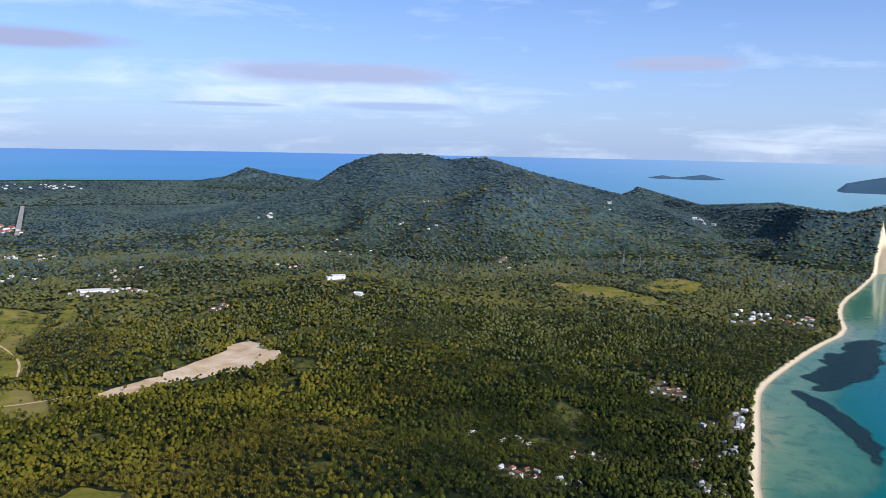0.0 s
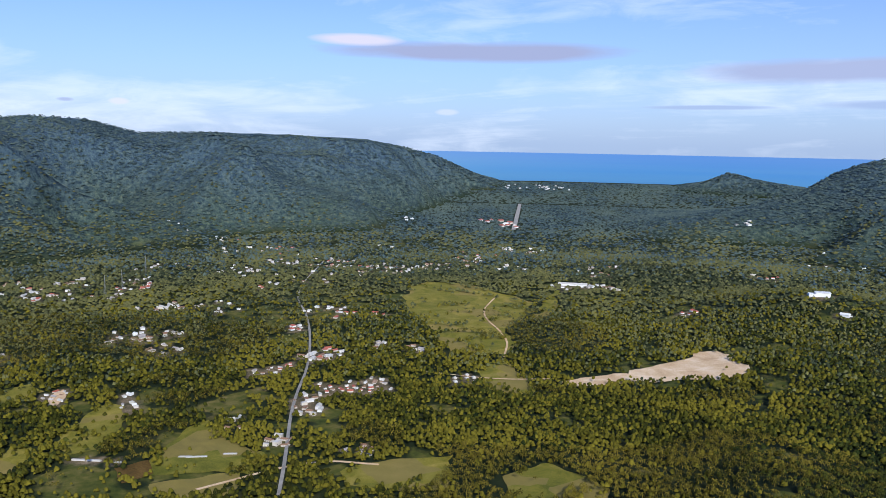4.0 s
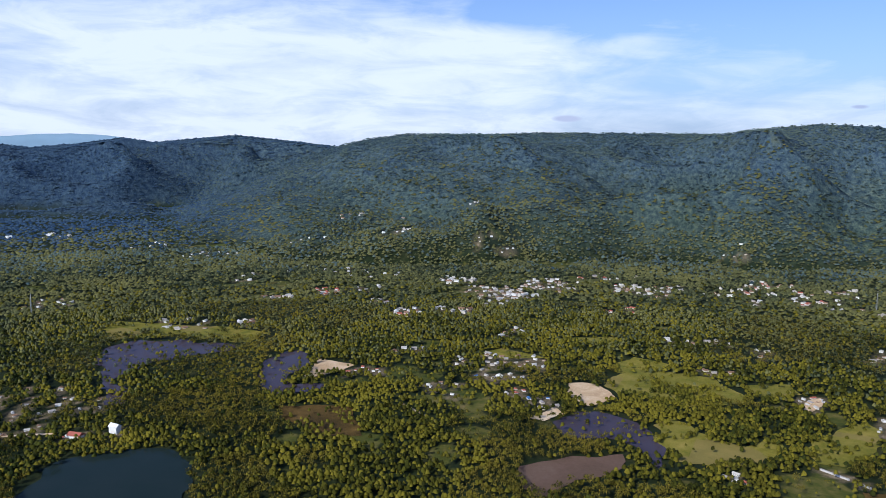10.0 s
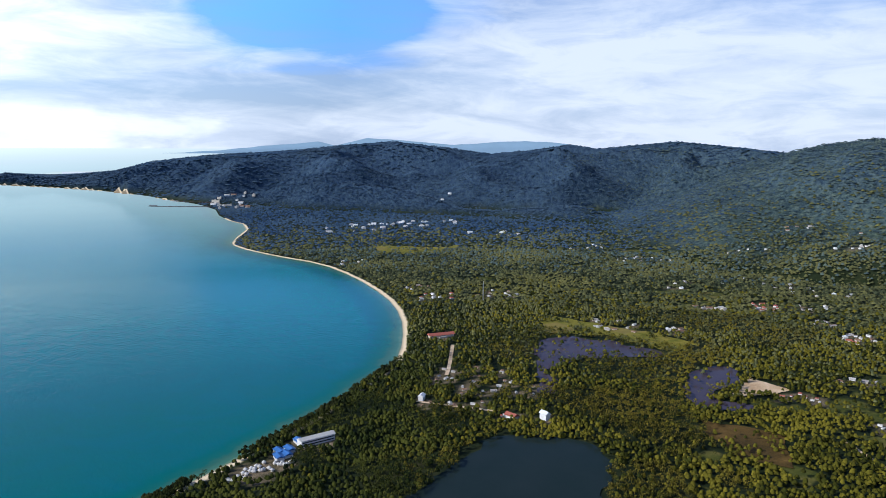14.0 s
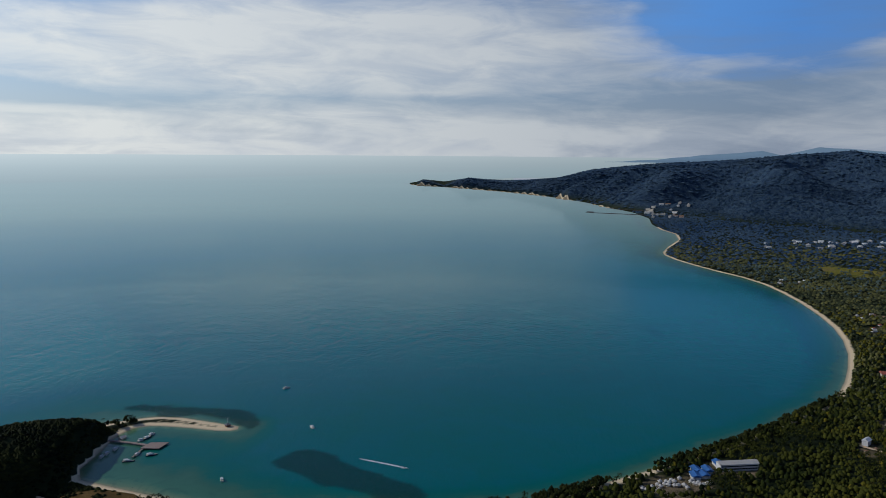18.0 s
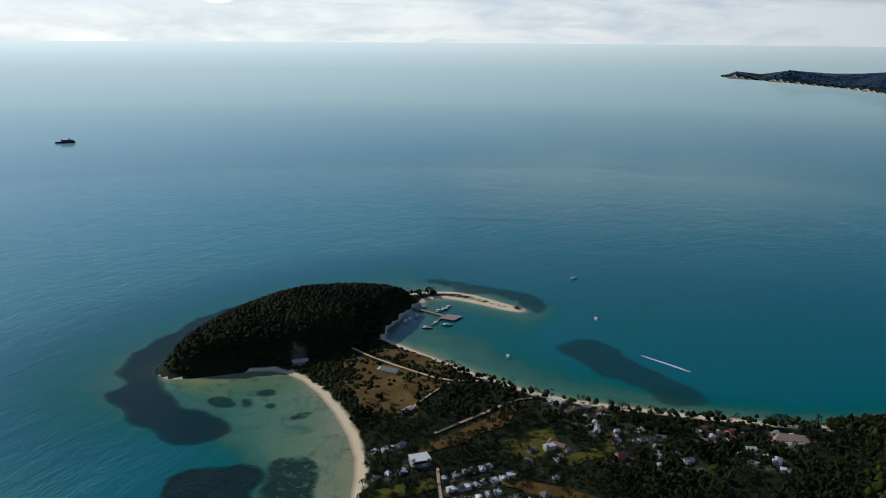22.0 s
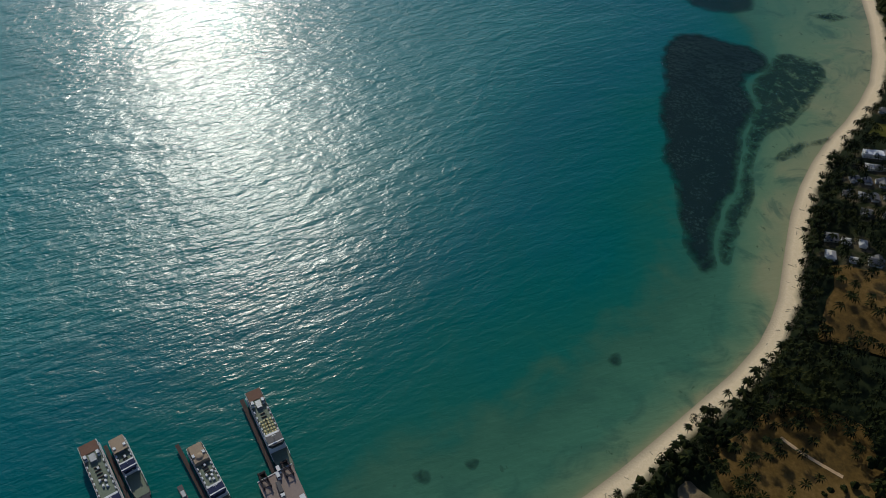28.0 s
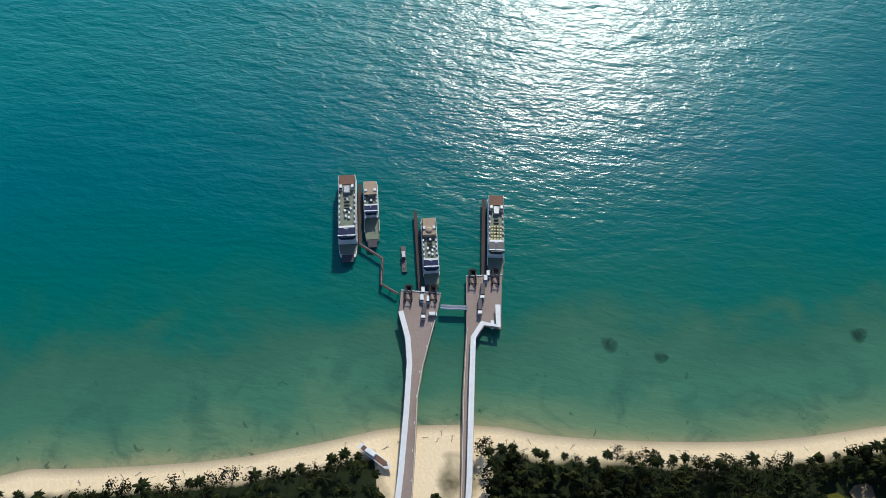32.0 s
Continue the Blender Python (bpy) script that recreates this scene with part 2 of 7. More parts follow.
def height(x, y, shore=None):
    """Height of the land at a place of the plan."""
    x, y = np.asarray(x, float), np.asarray(y, float)
    if shore is None:
        shore = signed(x, y, SHORE)
    r = np.hypot(x, y)
    b = np.degrees(np.arctan2(x, y)) % 360
    z = np.clip(shore * 0.07, -6, 2.6)
    z = z + np.clip((shore - 60) / 300, 0, 1) * (2.0 + 3.0 * fractal(x, y, 260, 3))
    for k, table in enumerate((RANGE_EAST, RANGE_NORTH, RANGE_SOUTH, RANGE_WEST, RANGE_LOW)):
        t = np.array(table)
        rr, rb = np.interp(b, t[:, 0], t[:, 2]), np.interp(b, t[:, 0], t[:, 3])
        top = H + rr * np.tan(np.radians(np.interp(b, t[:, 0], t[:, 1])))
        edge = np.clip(np.minimum(b - t[0, 0], t[-1, 0] - b) / 1.0 + 0.001, 0, 1)
        u = np.clip((r - rb) / (rr - rb), 0, 1)
        crest = np.clip((1 - u) * 5, 0, 1)
        # winding spurs and side valleys between the foot and the crest
        wx, wy = x + 900 * (rough(x + 130 * k, y, 1300) - 0.5), y + 900 * (rough(x, y - 170 * k, 1300) - 0.5)
        ridge = 1 - np.abs(2 * rough(wx + 411 * k, wy, 1150) - 1)
        ridge = 0.42 * ridge + 0.38 * (1 - np.abs(2 * rough(wx, wy + 233, 520) - 1)) + 0.20 * fractal(x, y, 260, 3)
        body = u + 6.0 * u ** 0.8 * (1 - u) * (ridge - 0.58)
        body = np.clip(body, 0, 0.985) * crest + u * (1 - crest)
        back = np.clip(1 - (r - rr) / (0.35 * rr), 0, 1)
        lid = np.where(r < rr, H + r * np.tan(np.radians(np.interp(b, t[:, 0], t[:, 1]))) - 26 * (1 - u), 1e9)
        z = np.maximum(z, np.where(shore > 0, np.minimum(lid, top * np.clip(body, 0, 2) * np.where(r > rr, back, 1) * edge), -9))
    for kx, ky, kr, kh in KNOLLS:
        d = np.hypot(x - kx, y - ky) / kr
        z = z + kh * np.exp(-2.2 * d * d) * np.clip(shore / 80, 0, 1)
    # the wooded hill at the end of the headland
    u, v = ((x - 12) * 0.853 + (y - 1042) * 0.522) / 205, (-(x - 12) * 0.522 + (y - 1042) * 0.853) / 88
    d = u * u + v * v
    z = z + np.where(shore > 0, 54 * np.clip(1 - d, 0, 1) ** 0.62 * (0.9 + 0.2 * fractal(x, y, 60, 2)) * np.clip((shore - 5) / 20, 0, 1), 0)
    return z


# outlines on the plain
MEADOWS = [
    [(1310, -1812), (1129, -1902), (1054, -1807), (924, -1801), (829, -1625), (800, -1432), (732, -1382), (698, -1282), (752, -1270), (809, -1249), (986, -1410), (1112, -1506)],
    [(714, -1196), (690, -1250), (560, -1134), (551, -1079), (616, -1072)],
    [(806, -1587), (951, -2019), (769, -1645)],
    [(615, -711), (569, -759), (519, -808), (467, -727), (523, -677), (584, -664)],
    [(784, -561), (853, -643), (874, -720), (802, -681), (729, -679), (681, -630)],
    [(433, -785), (398, -851), (306, -808), (287, -759), (400, -725)],
    [(1352, -395), (1395, -457), (1346, -501), (1298, -468), (1297, -395)],
    [(1434, -173), (1468, -220), (1395, -288), (1388, -208)],
    [(1541, -347), (1550, -470), (1477, -436), (1501, -361)],
    [(976, -557), (1043, -678), (1005, -684), (889, -584), (910, -528)],
    [(1228, -576), (1229, -662), (1174, -654), (1161, -586)],
    [(-324, -2334), (-392, -2392), (-541, -2219), (-613, -2026), (-573, -1986), (-419, -2082), (-329, -2196)],
    [(-581, -2315), (-692, -2481), (-805, -2389), (-726, -2196), (-596, -2182)],
    [(1276, -362), (1315, -467), (1275, -551), (1148, -563), (1119, -529), (1130, -425), (1215, -352)],
    [(1039, -360), (1071, -424), (953, -435), (995, -531), (926, -508), (900, -366), (933, -348)],
    [(757, -543), (699, -621), (651, -579), (704, -521)]]
MEADOWS_NORTH = [
    [(2573, 1612), (2638, 1337), (2820, 1330), (2504, 1270), (2353, 1453)],
    [(1712, 619), (1663, 429), (1603, 234), (1515, 276), (1578, 431), (1535, 542)],
    [(173, 472), (202, 516), (223, 513), (266, 497), (300, 470), (254, 424), (218, 424), (202, 449)],
    [(12, 206), (10, 219), (16, 231), (34, 227), (37, 215), (26, 201), (18, 197)],
    [(66, 634), (121, 645), (120, 627), (64, 611)],
    [(190, 694), (259, 717), (259, 656), (224, 658), (192, 673)],
    [(248, 652), (309, 677), (306, 653), (254, 637)]]
BARE = [
    [(484, -1300), (455, -1373), (413, -1457), (410, -1507), (364, -1535), (320, -1446), (292, -1405), (308, -1346), (374, -1321), (419, -1266)],
    [(548, -1185), (517, -1248), (476, -1306), (419, -1272), (461, -1239), (505, -1178)],
    [(1121, -626), (1157, -676), (1116, -658), (1089, -618)],
    [(1241, -294), (1238, -342), (1164, -357), (1130, -303), (1177, -278)],
    [(1079, -200), (1127, -251), (1097, -258), (1067, -217)],
    [(1407, 124), (1362, 54), (1312, 96), (1280, 138), (1314, 133)],
    [(16, 235), (20, 249), (29, 242), (46, 241), (46, 232), (37, 232), (25, 233)],
    [(46, 229), (63, 241), (70, 232), (54, 214), (41, 206), (45, 223)]]
DRY = [
    [(828, -540), (812, -584), (777, -564), (782, -522)],
    [(1144, 167), (1148, 59), (1023, 32), (1014, 88), (1074, 143)],
    [(68, 960), (108, 919), (164, 847), (172, 828), (115, 776), (77, 778), (54, 830), (49, 866)],
    [(176, 640), (222, 607), (250, 590), (306, 556), (295, 531), (269, 498), (238, 522), (220, 556), (200, 592)],
    [(65, 444), (129, 475), (155, 462), (186, 443), (212, 403), (61, 380)],
    [(25, 269), (47, 318), (100, 330), (130, 270), (70, 240), (44, 247)],
    [(109, 689), (128, 715), (200, 756), (261, 777), (214, 736), (159, 702)],
    [(120, 965), (170, 925), (192, 885), (176, 862), (120, 918), (96, 958)]]
LAKES = [
    [(951, 405), (968, 379), (977, 334), (985, 280), (958, 257), (919, 241), (836, 218), (730, 190), (660, 330), (700, 395), (744, 415), (831, 413)],
    [(1049, -222), (1120, -298), (1090, -325), (1025, -356), (949, -362), (889, -332), (936, -326), (1002, -299), (1005, -228)],
    [(1472, 533), (1516, 518), (1537, 452), (1522, 376), (1502, 288), (1442, 311), (1430, 375), (1393, 387), (1369, 424), (1308, 442), (1281, 446), (1200, 398), (1165, 389), (1157, 415), (1187, 440), (1280, 471), (1371, 497)],
    [(1304, 221), (1398, 217), (1460, 174), (1422, 138), (1357, 131), (1325, 156), (1269, 175), (1246, 147), (1260, 103), (1214, 107), (1193, 175), (1232, 193)]]
MUD = [[(907, -150), (933, -198), (931, -256), (951, -300), (913, -300), (865, -239), (878, -214), (829, -189), (836, -152)]]
ROADS = [([(614, -603), (678, -678), (825, -840), (958, -1023), (1210, -1290), (1441, -1475), (1760, -1944)], 4.6),
         ([(1755, -3244), (2508, -4712)], 22.0)]
TRACKS = [([(73, 972), (94, 938), (143, 881), (176, 849), (215, 845)], 4.0), ([(111, 773), (147, 816), (176, 845)], 3.0), ([(137, 726), (184, 752), (224, 777), (246, 788), (270, 790)], 4.0),
          ([(127, 659), (121, 615), (118, 580), (119, 546), (124, 505)], 3.0), ([(141, 520), (217, 572)], 4.0),
          ([(1369, 672), (1231, 610), (1179, 590)], 7.0), ([(1033, 568), (1044, 439)], 6.0), ([(57, 297), (71, 292), (92, 288)], 2.0),
          ([(575, -735), (655, -700), (700, -560)], 5.0), ([(1150, -20), (1060, -75)], 5.0), ([(560, -1195), (640, -1130), (760, -1100)], 5.0), ([(700, -1270), (760, -1400), (930, -1560), (1000, -1760)], 4.0)]
REEFS = [
    [(-124, 690), (-111, 701), (-89, 707), (-42, 707), (-37, 676), (-41, 643), (-33, 614), (-28, 570), (-22, 522), (-19, 486), (-14, 454), (-10, 425), (-5, 412), (-7, 402), (-17, 406), (-30, 419), (-45, 440), (-52, 474), (-59, 487), (-76, 506), (-94, 543), (-106, 584), (-123, 641)],
    [(-74, 1192), (-115, 1164), (-153, 1126), (-187, 1071), (-206, 1001), (-213, 939), (-205, 885), (-183, 831), (-156, 797), (-131, 765), (-101, 753), (-78, 763), (-69, 785), (-80, 809), (-102, 828), (-119, 857), (-137, 883), (-140, 896), (-150, 915), (-150, 985), (-110, 1060), (-50, 1130)],
    [(339, 946), (396, 970), (413, 913), (429, 855), (447, 808), (462, 768), (465, 743), (447, 734), (427, 740), (397, 761), (387, 800), (365, 851), (350, 887), (337, 917)],
    [(-592, -1321), (-622, -1323), (-637, -1234), (-622, -1063), (-558, -946), (-590, -1105), (-590, -1231)],
    [(-675, -1430), (-796, -1582), (-894, -1685), (-984, -1718), (-853, -1481), (-712, -1329), (-637, -1292)]]
# scattered weed and coral heads on the sand beside the reefs
WEED_BEDS = [
    [(-35, 706), (-14, 714), (7, 705), (18, 685), (14, 642), (2, 606), (-10, 590), (-12, 564), (-10, 523), (-2, 488), (3, 450), (2, 416), (-9, 420), (-13, 455), (-18, 494), (-21, 538), (-28, 588), (-33, 625), (-38, 665)],
    [(0, 553), (11, 576), (28, 594), (37, 611), (34, 588), (21, 576), (8, 546)],
    [(-18, 791), (0, 808), (16, 807), (4, 787)],
    [(200, 1267), (276, 1252), (352, 1174), (394, 1112), (356, 1063), (350, 1083), (333, 1124), (273, 1185)]]
PATCH_REEFS = [
    [(507, 712), (526, 712), (533, 686), (533, 677), (511, 680), (504, 694)],
    [(-103, 861), (-75, 864), (-63, 836), (-90, 828)], [(-64, 852), (-51, 854), (-47, 832), (-61, 829)], [(-48, 870), (-27, 874), (-20, 852), (-43, 850)], [(-40, 833), (-22, 833), (-28, 814)],
    [(-52, 303), (-44, 318), (-38, 300)], [(-120, 178), (-108, 190), (-104, 176)], [(-96, 200), (-86, 208), (-84, 196)]]
# shallow sand flats
SHOALS = [
    [(-159, 911), (-46, 940), (25, 860), (60, 724), (53, 627), (34, 529), (40, 388), (3, 394), (-8, 481), (-22, 588), (-43, 721), (-97, 764), (-85, 824)],
    [(225, 1007), (309, 1023), (395, 1114), (388, 1064), (322, 959), (359, 848), (451, 726), (507, 673), (378, 720), (226, 860)],
    [(-382, -890), (-535, -1286), (-895, -1711), (-1562, -2766), (-876, -1523), (-652, -1325), (-610, -1041), (-529, -893)],
    [(-135, 164), (-114, 177), (-93, 189), (-70, 217), (-52, 262), (-37, 321), (-22, 305), (-52, 222), (-86, 171), (-112, 153)],
    [(-175, 79), (-183, 65), (-190, 27), (-193, -11), (-199, -40), (-179, -11), (-160, 39), (-153, 63)]]
SANDBARS = [[(2222, 2459), (2546, 2623), (2527, 2357), (2358, 2150), (2093, 1923), (2048, 2050)], [(3147, 2980), (3260, 2897), (3073, 2654), (3003, 2705)]]


def openness(x, y):
    """Above zero where the plain is open grass and scrub instead of wood."""
    x, y = np.asarray(x, float), np.asarray(y, float)
    r, b = np.hypot(x, y), np.degrees(np.arctan2(x, y)) % 360
    farm = np.exp(-((b - 128) / 30) ** 2) * np.exp(-((r - 1050) / 700) ** 2)
    n = 0.70 * fractal(x + 77, y - 31, 52, 3) + 0.30 * fractal(x - 400, y, 420, 2)
    return n - 0.665 - 0.07 * ((b < 72) & (r < 1500)) + 0.085 * farm - 0.2 * np.exp(-(r / 360) ** 2) - 0.02 * np.clip((r - 2400) / 600, 0, 8)

# ---------------------------------------------------------------- materials
def material(name):
    m = bpy.data.materials.new(name)
    m.use_nodes = True
    n = Nodes(m.node_tree)
    return m, n, n("TexCoord").outputs["Object"]


def finish(n, colour, roughness=0.8, height=None, depth=0.1, metal=0.0, ior=1.45, alpha=None, spec=0.5):
    ins = {"Base Color": colour, "Roughness": roughness, "Metallic": metal, "IOR": ior, "Specular IOR Level": spec}
    if height is not None:
        ins["Normal"] = n("Bump", {"Height": height, "Distance": depth, "Strength": 1.0}).outputs[0]
    p = n("BsdfPrincipled", ins)
    out = p.outputs[0]
    if alpha is not None:
        out = n("MixShader", {0: alpha, 1: n("BsdfTransparent").outputs[0], 2: out}).outputs[0]
    n("OutputMaterial", {0: out})


def plain(name, colour, roughness=0.7, grain=3.0, vary=0.25, metal=0.0, dirt=(0.35, 0.3, 0.24)):
    """Paint, roofing or concrete with grain, weathering streaks and a tone of its own for every object."""
    m, n, at = material(name)
    own = n("ObjectInfo").outputs["Random"]
    c = (*colour, 1)
    fine = n.noise(at, grain, 5.0)
    worn = n.noise(at, grain * 0.12, 4.0, 0.6, 0.5)
    low = tuple(v * (1 - vary) for v in colour) + (1,)
    tone = n.mix(fine, low, c)
    tone = n.mix(n.math("MULTIPLY", n.ramp(worn, (0.45, (0, 0, 0)), (0.75, (1, 1, 1))), 0.4), tone, tuple(v * d * 2 for v, d in zip(colour, dirt)) + (1,))
    tone = n.mix(n.math("MULTIPLY", own, 0.35), tone, tuple(v * 0.7 for v in colour) + (1,))
    finish(n, tone, roughness, fine, 0.03, metal)
    return m


def leaves(name, dark, mid, light, patch=140.0):
    """Foliage: every crown has its own tone, and stands in patches of yellower or darker wood."""
    m, n, at = material(name)
    own = n("NewGeometry").outputs["Random Per Island"]
    patchy = n.noise(at, 1 / patch, 3.0, 0.5)
    grain = n.noise(at, 0.9, 3.0)
    stand = n.noise(at, 1 / 38, 4.0, 0.6)
    tone = n.ramp(n.math("ADD", n.math("MULTIPLY", own, 0.42), n.math("ADD", n.math("MULTIPLY", grain, 0.22), n.math("MULTIPLY", stand, 0.36))), (0.24, dark), (0.5, mid), (0.76, light))
    tone = n.mix(n.ramp(patchy, (0.42, (0, 0, 0)), (0.66, (0.7, 0.7, 0.7))), tone, (*light, 1))
    finish(n, tone, 0.8, spec=0.06)
    return m


LEAF_PALM = leaves("palm_leaf", (0.007, 0.008, 0.002), (0.044, 0.042, 0.006), (0.152, 0.118, 0.015))
LEAF_TREE = leaves("tree_leaf", (0.007, 0.009, 0.002), (0.041, 0.043, 0.005), (0.150, 0.124, 0.012))
# haze over the farther plain put into a paler, bluer leaf
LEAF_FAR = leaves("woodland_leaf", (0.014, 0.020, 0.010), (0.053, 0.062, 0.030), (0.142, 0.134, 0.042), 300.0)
# air haze painted into the leaf: blue on the mountains, bluer to the north
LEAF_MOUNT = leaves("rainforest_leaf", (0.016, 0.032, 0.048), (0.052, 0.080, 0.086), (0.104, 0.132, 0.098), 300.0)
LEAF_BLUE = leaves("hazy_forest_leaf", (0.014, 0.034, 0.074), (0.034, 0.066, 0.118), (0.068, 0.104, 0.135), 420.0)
LEAF_DEEP = leaves("casuarina_leaf", (0.004, 0.007, 0.002), (0.015, 0.022, 0.004), (0.066, 0.068, 0.010), 90.0)
# leaf of the side seen against the sun, its shade put into the colour
LEAF_DARK = leaves("shore_leaf", (0.003, 0.005, 0.002), (0.009, 0.014, 0.004), (0.036, 0.038, 0.008), 60.0)


def ground_material():
    """Earth, scrub and grass under the trees; pale sand where the beach lies."""
    m, n, at = material("land")
    shore = n("Attribute")
    shore.attribute_name = "shore"
    s = shore.outputs["Fac"]
    big = n.noise(at, 0.006, 5.0, 0.6)
    mid = n.noise(at, 0.05, 4.0, 0.6)
    fine = n.noise(at, 0.8, 3.0)
    soil = n.ramp(n.math("ADD", n.math("MULTIPLY", big, 0.5), n.math("MULTIPLY", mid, 0.5)), (0.35, (0.009, 0.015, 0.006)), (0.52, (0.017, 0.024, 0.008)), (0.66, (0.040, 0.040, 0.014)), (0.80, (0.11, 0.085, 0.040)))
    grass = n("Attribute")
    grass.attribute_name = "open"
    lawn = n.ramp(n.math("ADD", n.math("MULTIPLY", big, 0.45), n.math("MULTIPLY", mid, 0.55)), (0.36, (0.030, 0.044, 0.008)), (0.5, (0.076, 0.078, 0.014)), (0.60, (0.135, 0.112, 0.030)), (0.70, (0.21, 0.15, 0.075)))
    soil = n.mix(n.math("ADD", n.math("MULTIPLY", grass.outputs["Fac"], 22.0), n.math("MULTIPLY", n.math("SUBTRACT", mid, 0.5), 1.6), clamp=True), soil, lawn)
    yard = n("Attribute")
    yard.attribute_name = "yard"
    dust = n.ramp(n.math("ADD", n.math("MULTIPLY", mid, 0.6), n.math("MULTIPLY", fine, 0.4)), (0.40, (0.06, 0.055, 0.025)), (0.55, (0.20, 0.145, 0.085)), (0.68, (0.36, 0.27, 0.18)))
    soil = n.mix(n.math("MULTIPLY", yard.outputs["Fac"], 0.8), soil, dust)
    sand = n.mix(fine, (0.68, 0.51, 0.30, 1), (0.86, 0.70, 0.46, 1))
    sand = n.mix(n.math("MULTIPLY", n.math("DIVIDE", n.math("ADD", s, n.math("MULTIPLY", mid, 2.0)), 6.0, clamp=True), 1.0), (0.30, 0.235, 0.15, 1), sand)
    edge = n.math("ADD", n.math("DIVIDE", n.math("SUBTRACT", s, 10.0), 5.0), n.math("MULTIPLY", n.math("SUBTRACT", mid, 0.5), 2.5), clamp=True)
    air = n("Attribute")
    air.attribute_name = "air"
    hill = n("Attribute")
    hill.attribute_name = "hill"
    # closed forest on the slopes: crowns, stands and pale clearings, blue haze painted towards the crest
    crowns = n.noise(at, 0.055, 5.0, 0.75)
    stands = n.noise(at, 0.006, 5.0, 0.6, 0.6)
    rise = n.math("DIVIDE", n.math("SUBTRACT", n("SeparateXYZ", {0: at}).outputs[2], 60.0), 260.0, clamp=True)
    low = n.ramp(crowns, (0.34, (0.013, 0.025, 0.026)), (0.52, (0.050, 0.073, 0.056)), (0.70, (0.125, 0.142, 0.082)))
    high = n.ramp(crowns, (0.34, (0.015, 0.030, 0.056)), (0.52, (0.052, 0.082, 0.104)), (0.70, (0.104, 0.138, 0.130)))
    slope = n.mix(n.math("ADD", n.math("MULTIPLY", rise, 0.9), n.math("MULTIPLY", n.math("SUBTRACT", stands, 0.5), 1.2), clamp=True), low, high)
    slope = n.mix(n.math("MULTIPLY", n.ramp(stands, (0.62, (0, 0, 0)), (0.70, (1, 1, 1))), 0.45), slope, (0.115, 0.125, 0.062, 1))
    # more blue haze mixed into the colour of the northern slopes
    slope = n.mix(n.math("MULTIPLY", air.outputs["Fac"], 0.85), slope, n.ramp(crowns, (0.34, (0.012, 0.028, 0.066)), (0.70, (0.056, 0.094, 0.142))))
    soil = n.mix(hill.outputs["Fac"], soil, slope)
    relief = n.math("ADD", n.math("MULTIPLY", fine, 0.15), n.math("MULTIPLY", n.math("MULTIPLY", crowns, hill.outputs["Fac"]), 8.0))
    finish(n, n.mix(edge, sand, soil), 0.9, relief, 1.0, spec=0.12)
    return m


def field_material(name, a, b, c, scale=0.02, plots=False):
    m, n, at = material(name)
    own = n("ObjectInfo").outputs["Random"]
    big = n.noise(at, scale, 6.0, 0.65, 0.6)
    fine = n.noise(at, scale * 22, 4.0, 0.6)
    f = n.math("ADD", n.math("MULTIPLY", big, 0.65), n.math("ADD", n.math("MULTIPLY", fine, 0.3), n.math("MULTIPLY", own, 0.08)))
    tone = n.ramp(f, (0.36, a), (0.52, b), (0.68, c))
    if plots:
        # neighbouring plots are grazed or mown to different tones
        cell = n("TexVoronoi", {"Vector": n("Mapping", {0: at, 2: (0, 0, 0.5)}).outputs[0], "Scale": 0.013})
        cell.distance = "CHEBYCHEV"
        pick = n("SeparateColor", {0: cell.outputs["Color"]}).outputs
        tone = n.mix(n.math("MULTIPLY", pick[0], 0.4), tone, (0.075, 0.092, 0.012, 1))
        tone = n.mix(n.math("MULTIPLY", n.math("GREATER_THAN", pick[1], 0.72), 0.5), tone, (0.24, 0.17, 0.06, 1))
    finish(n, tone, 0.9, fine, 0.2, spec=0.15)
    return m


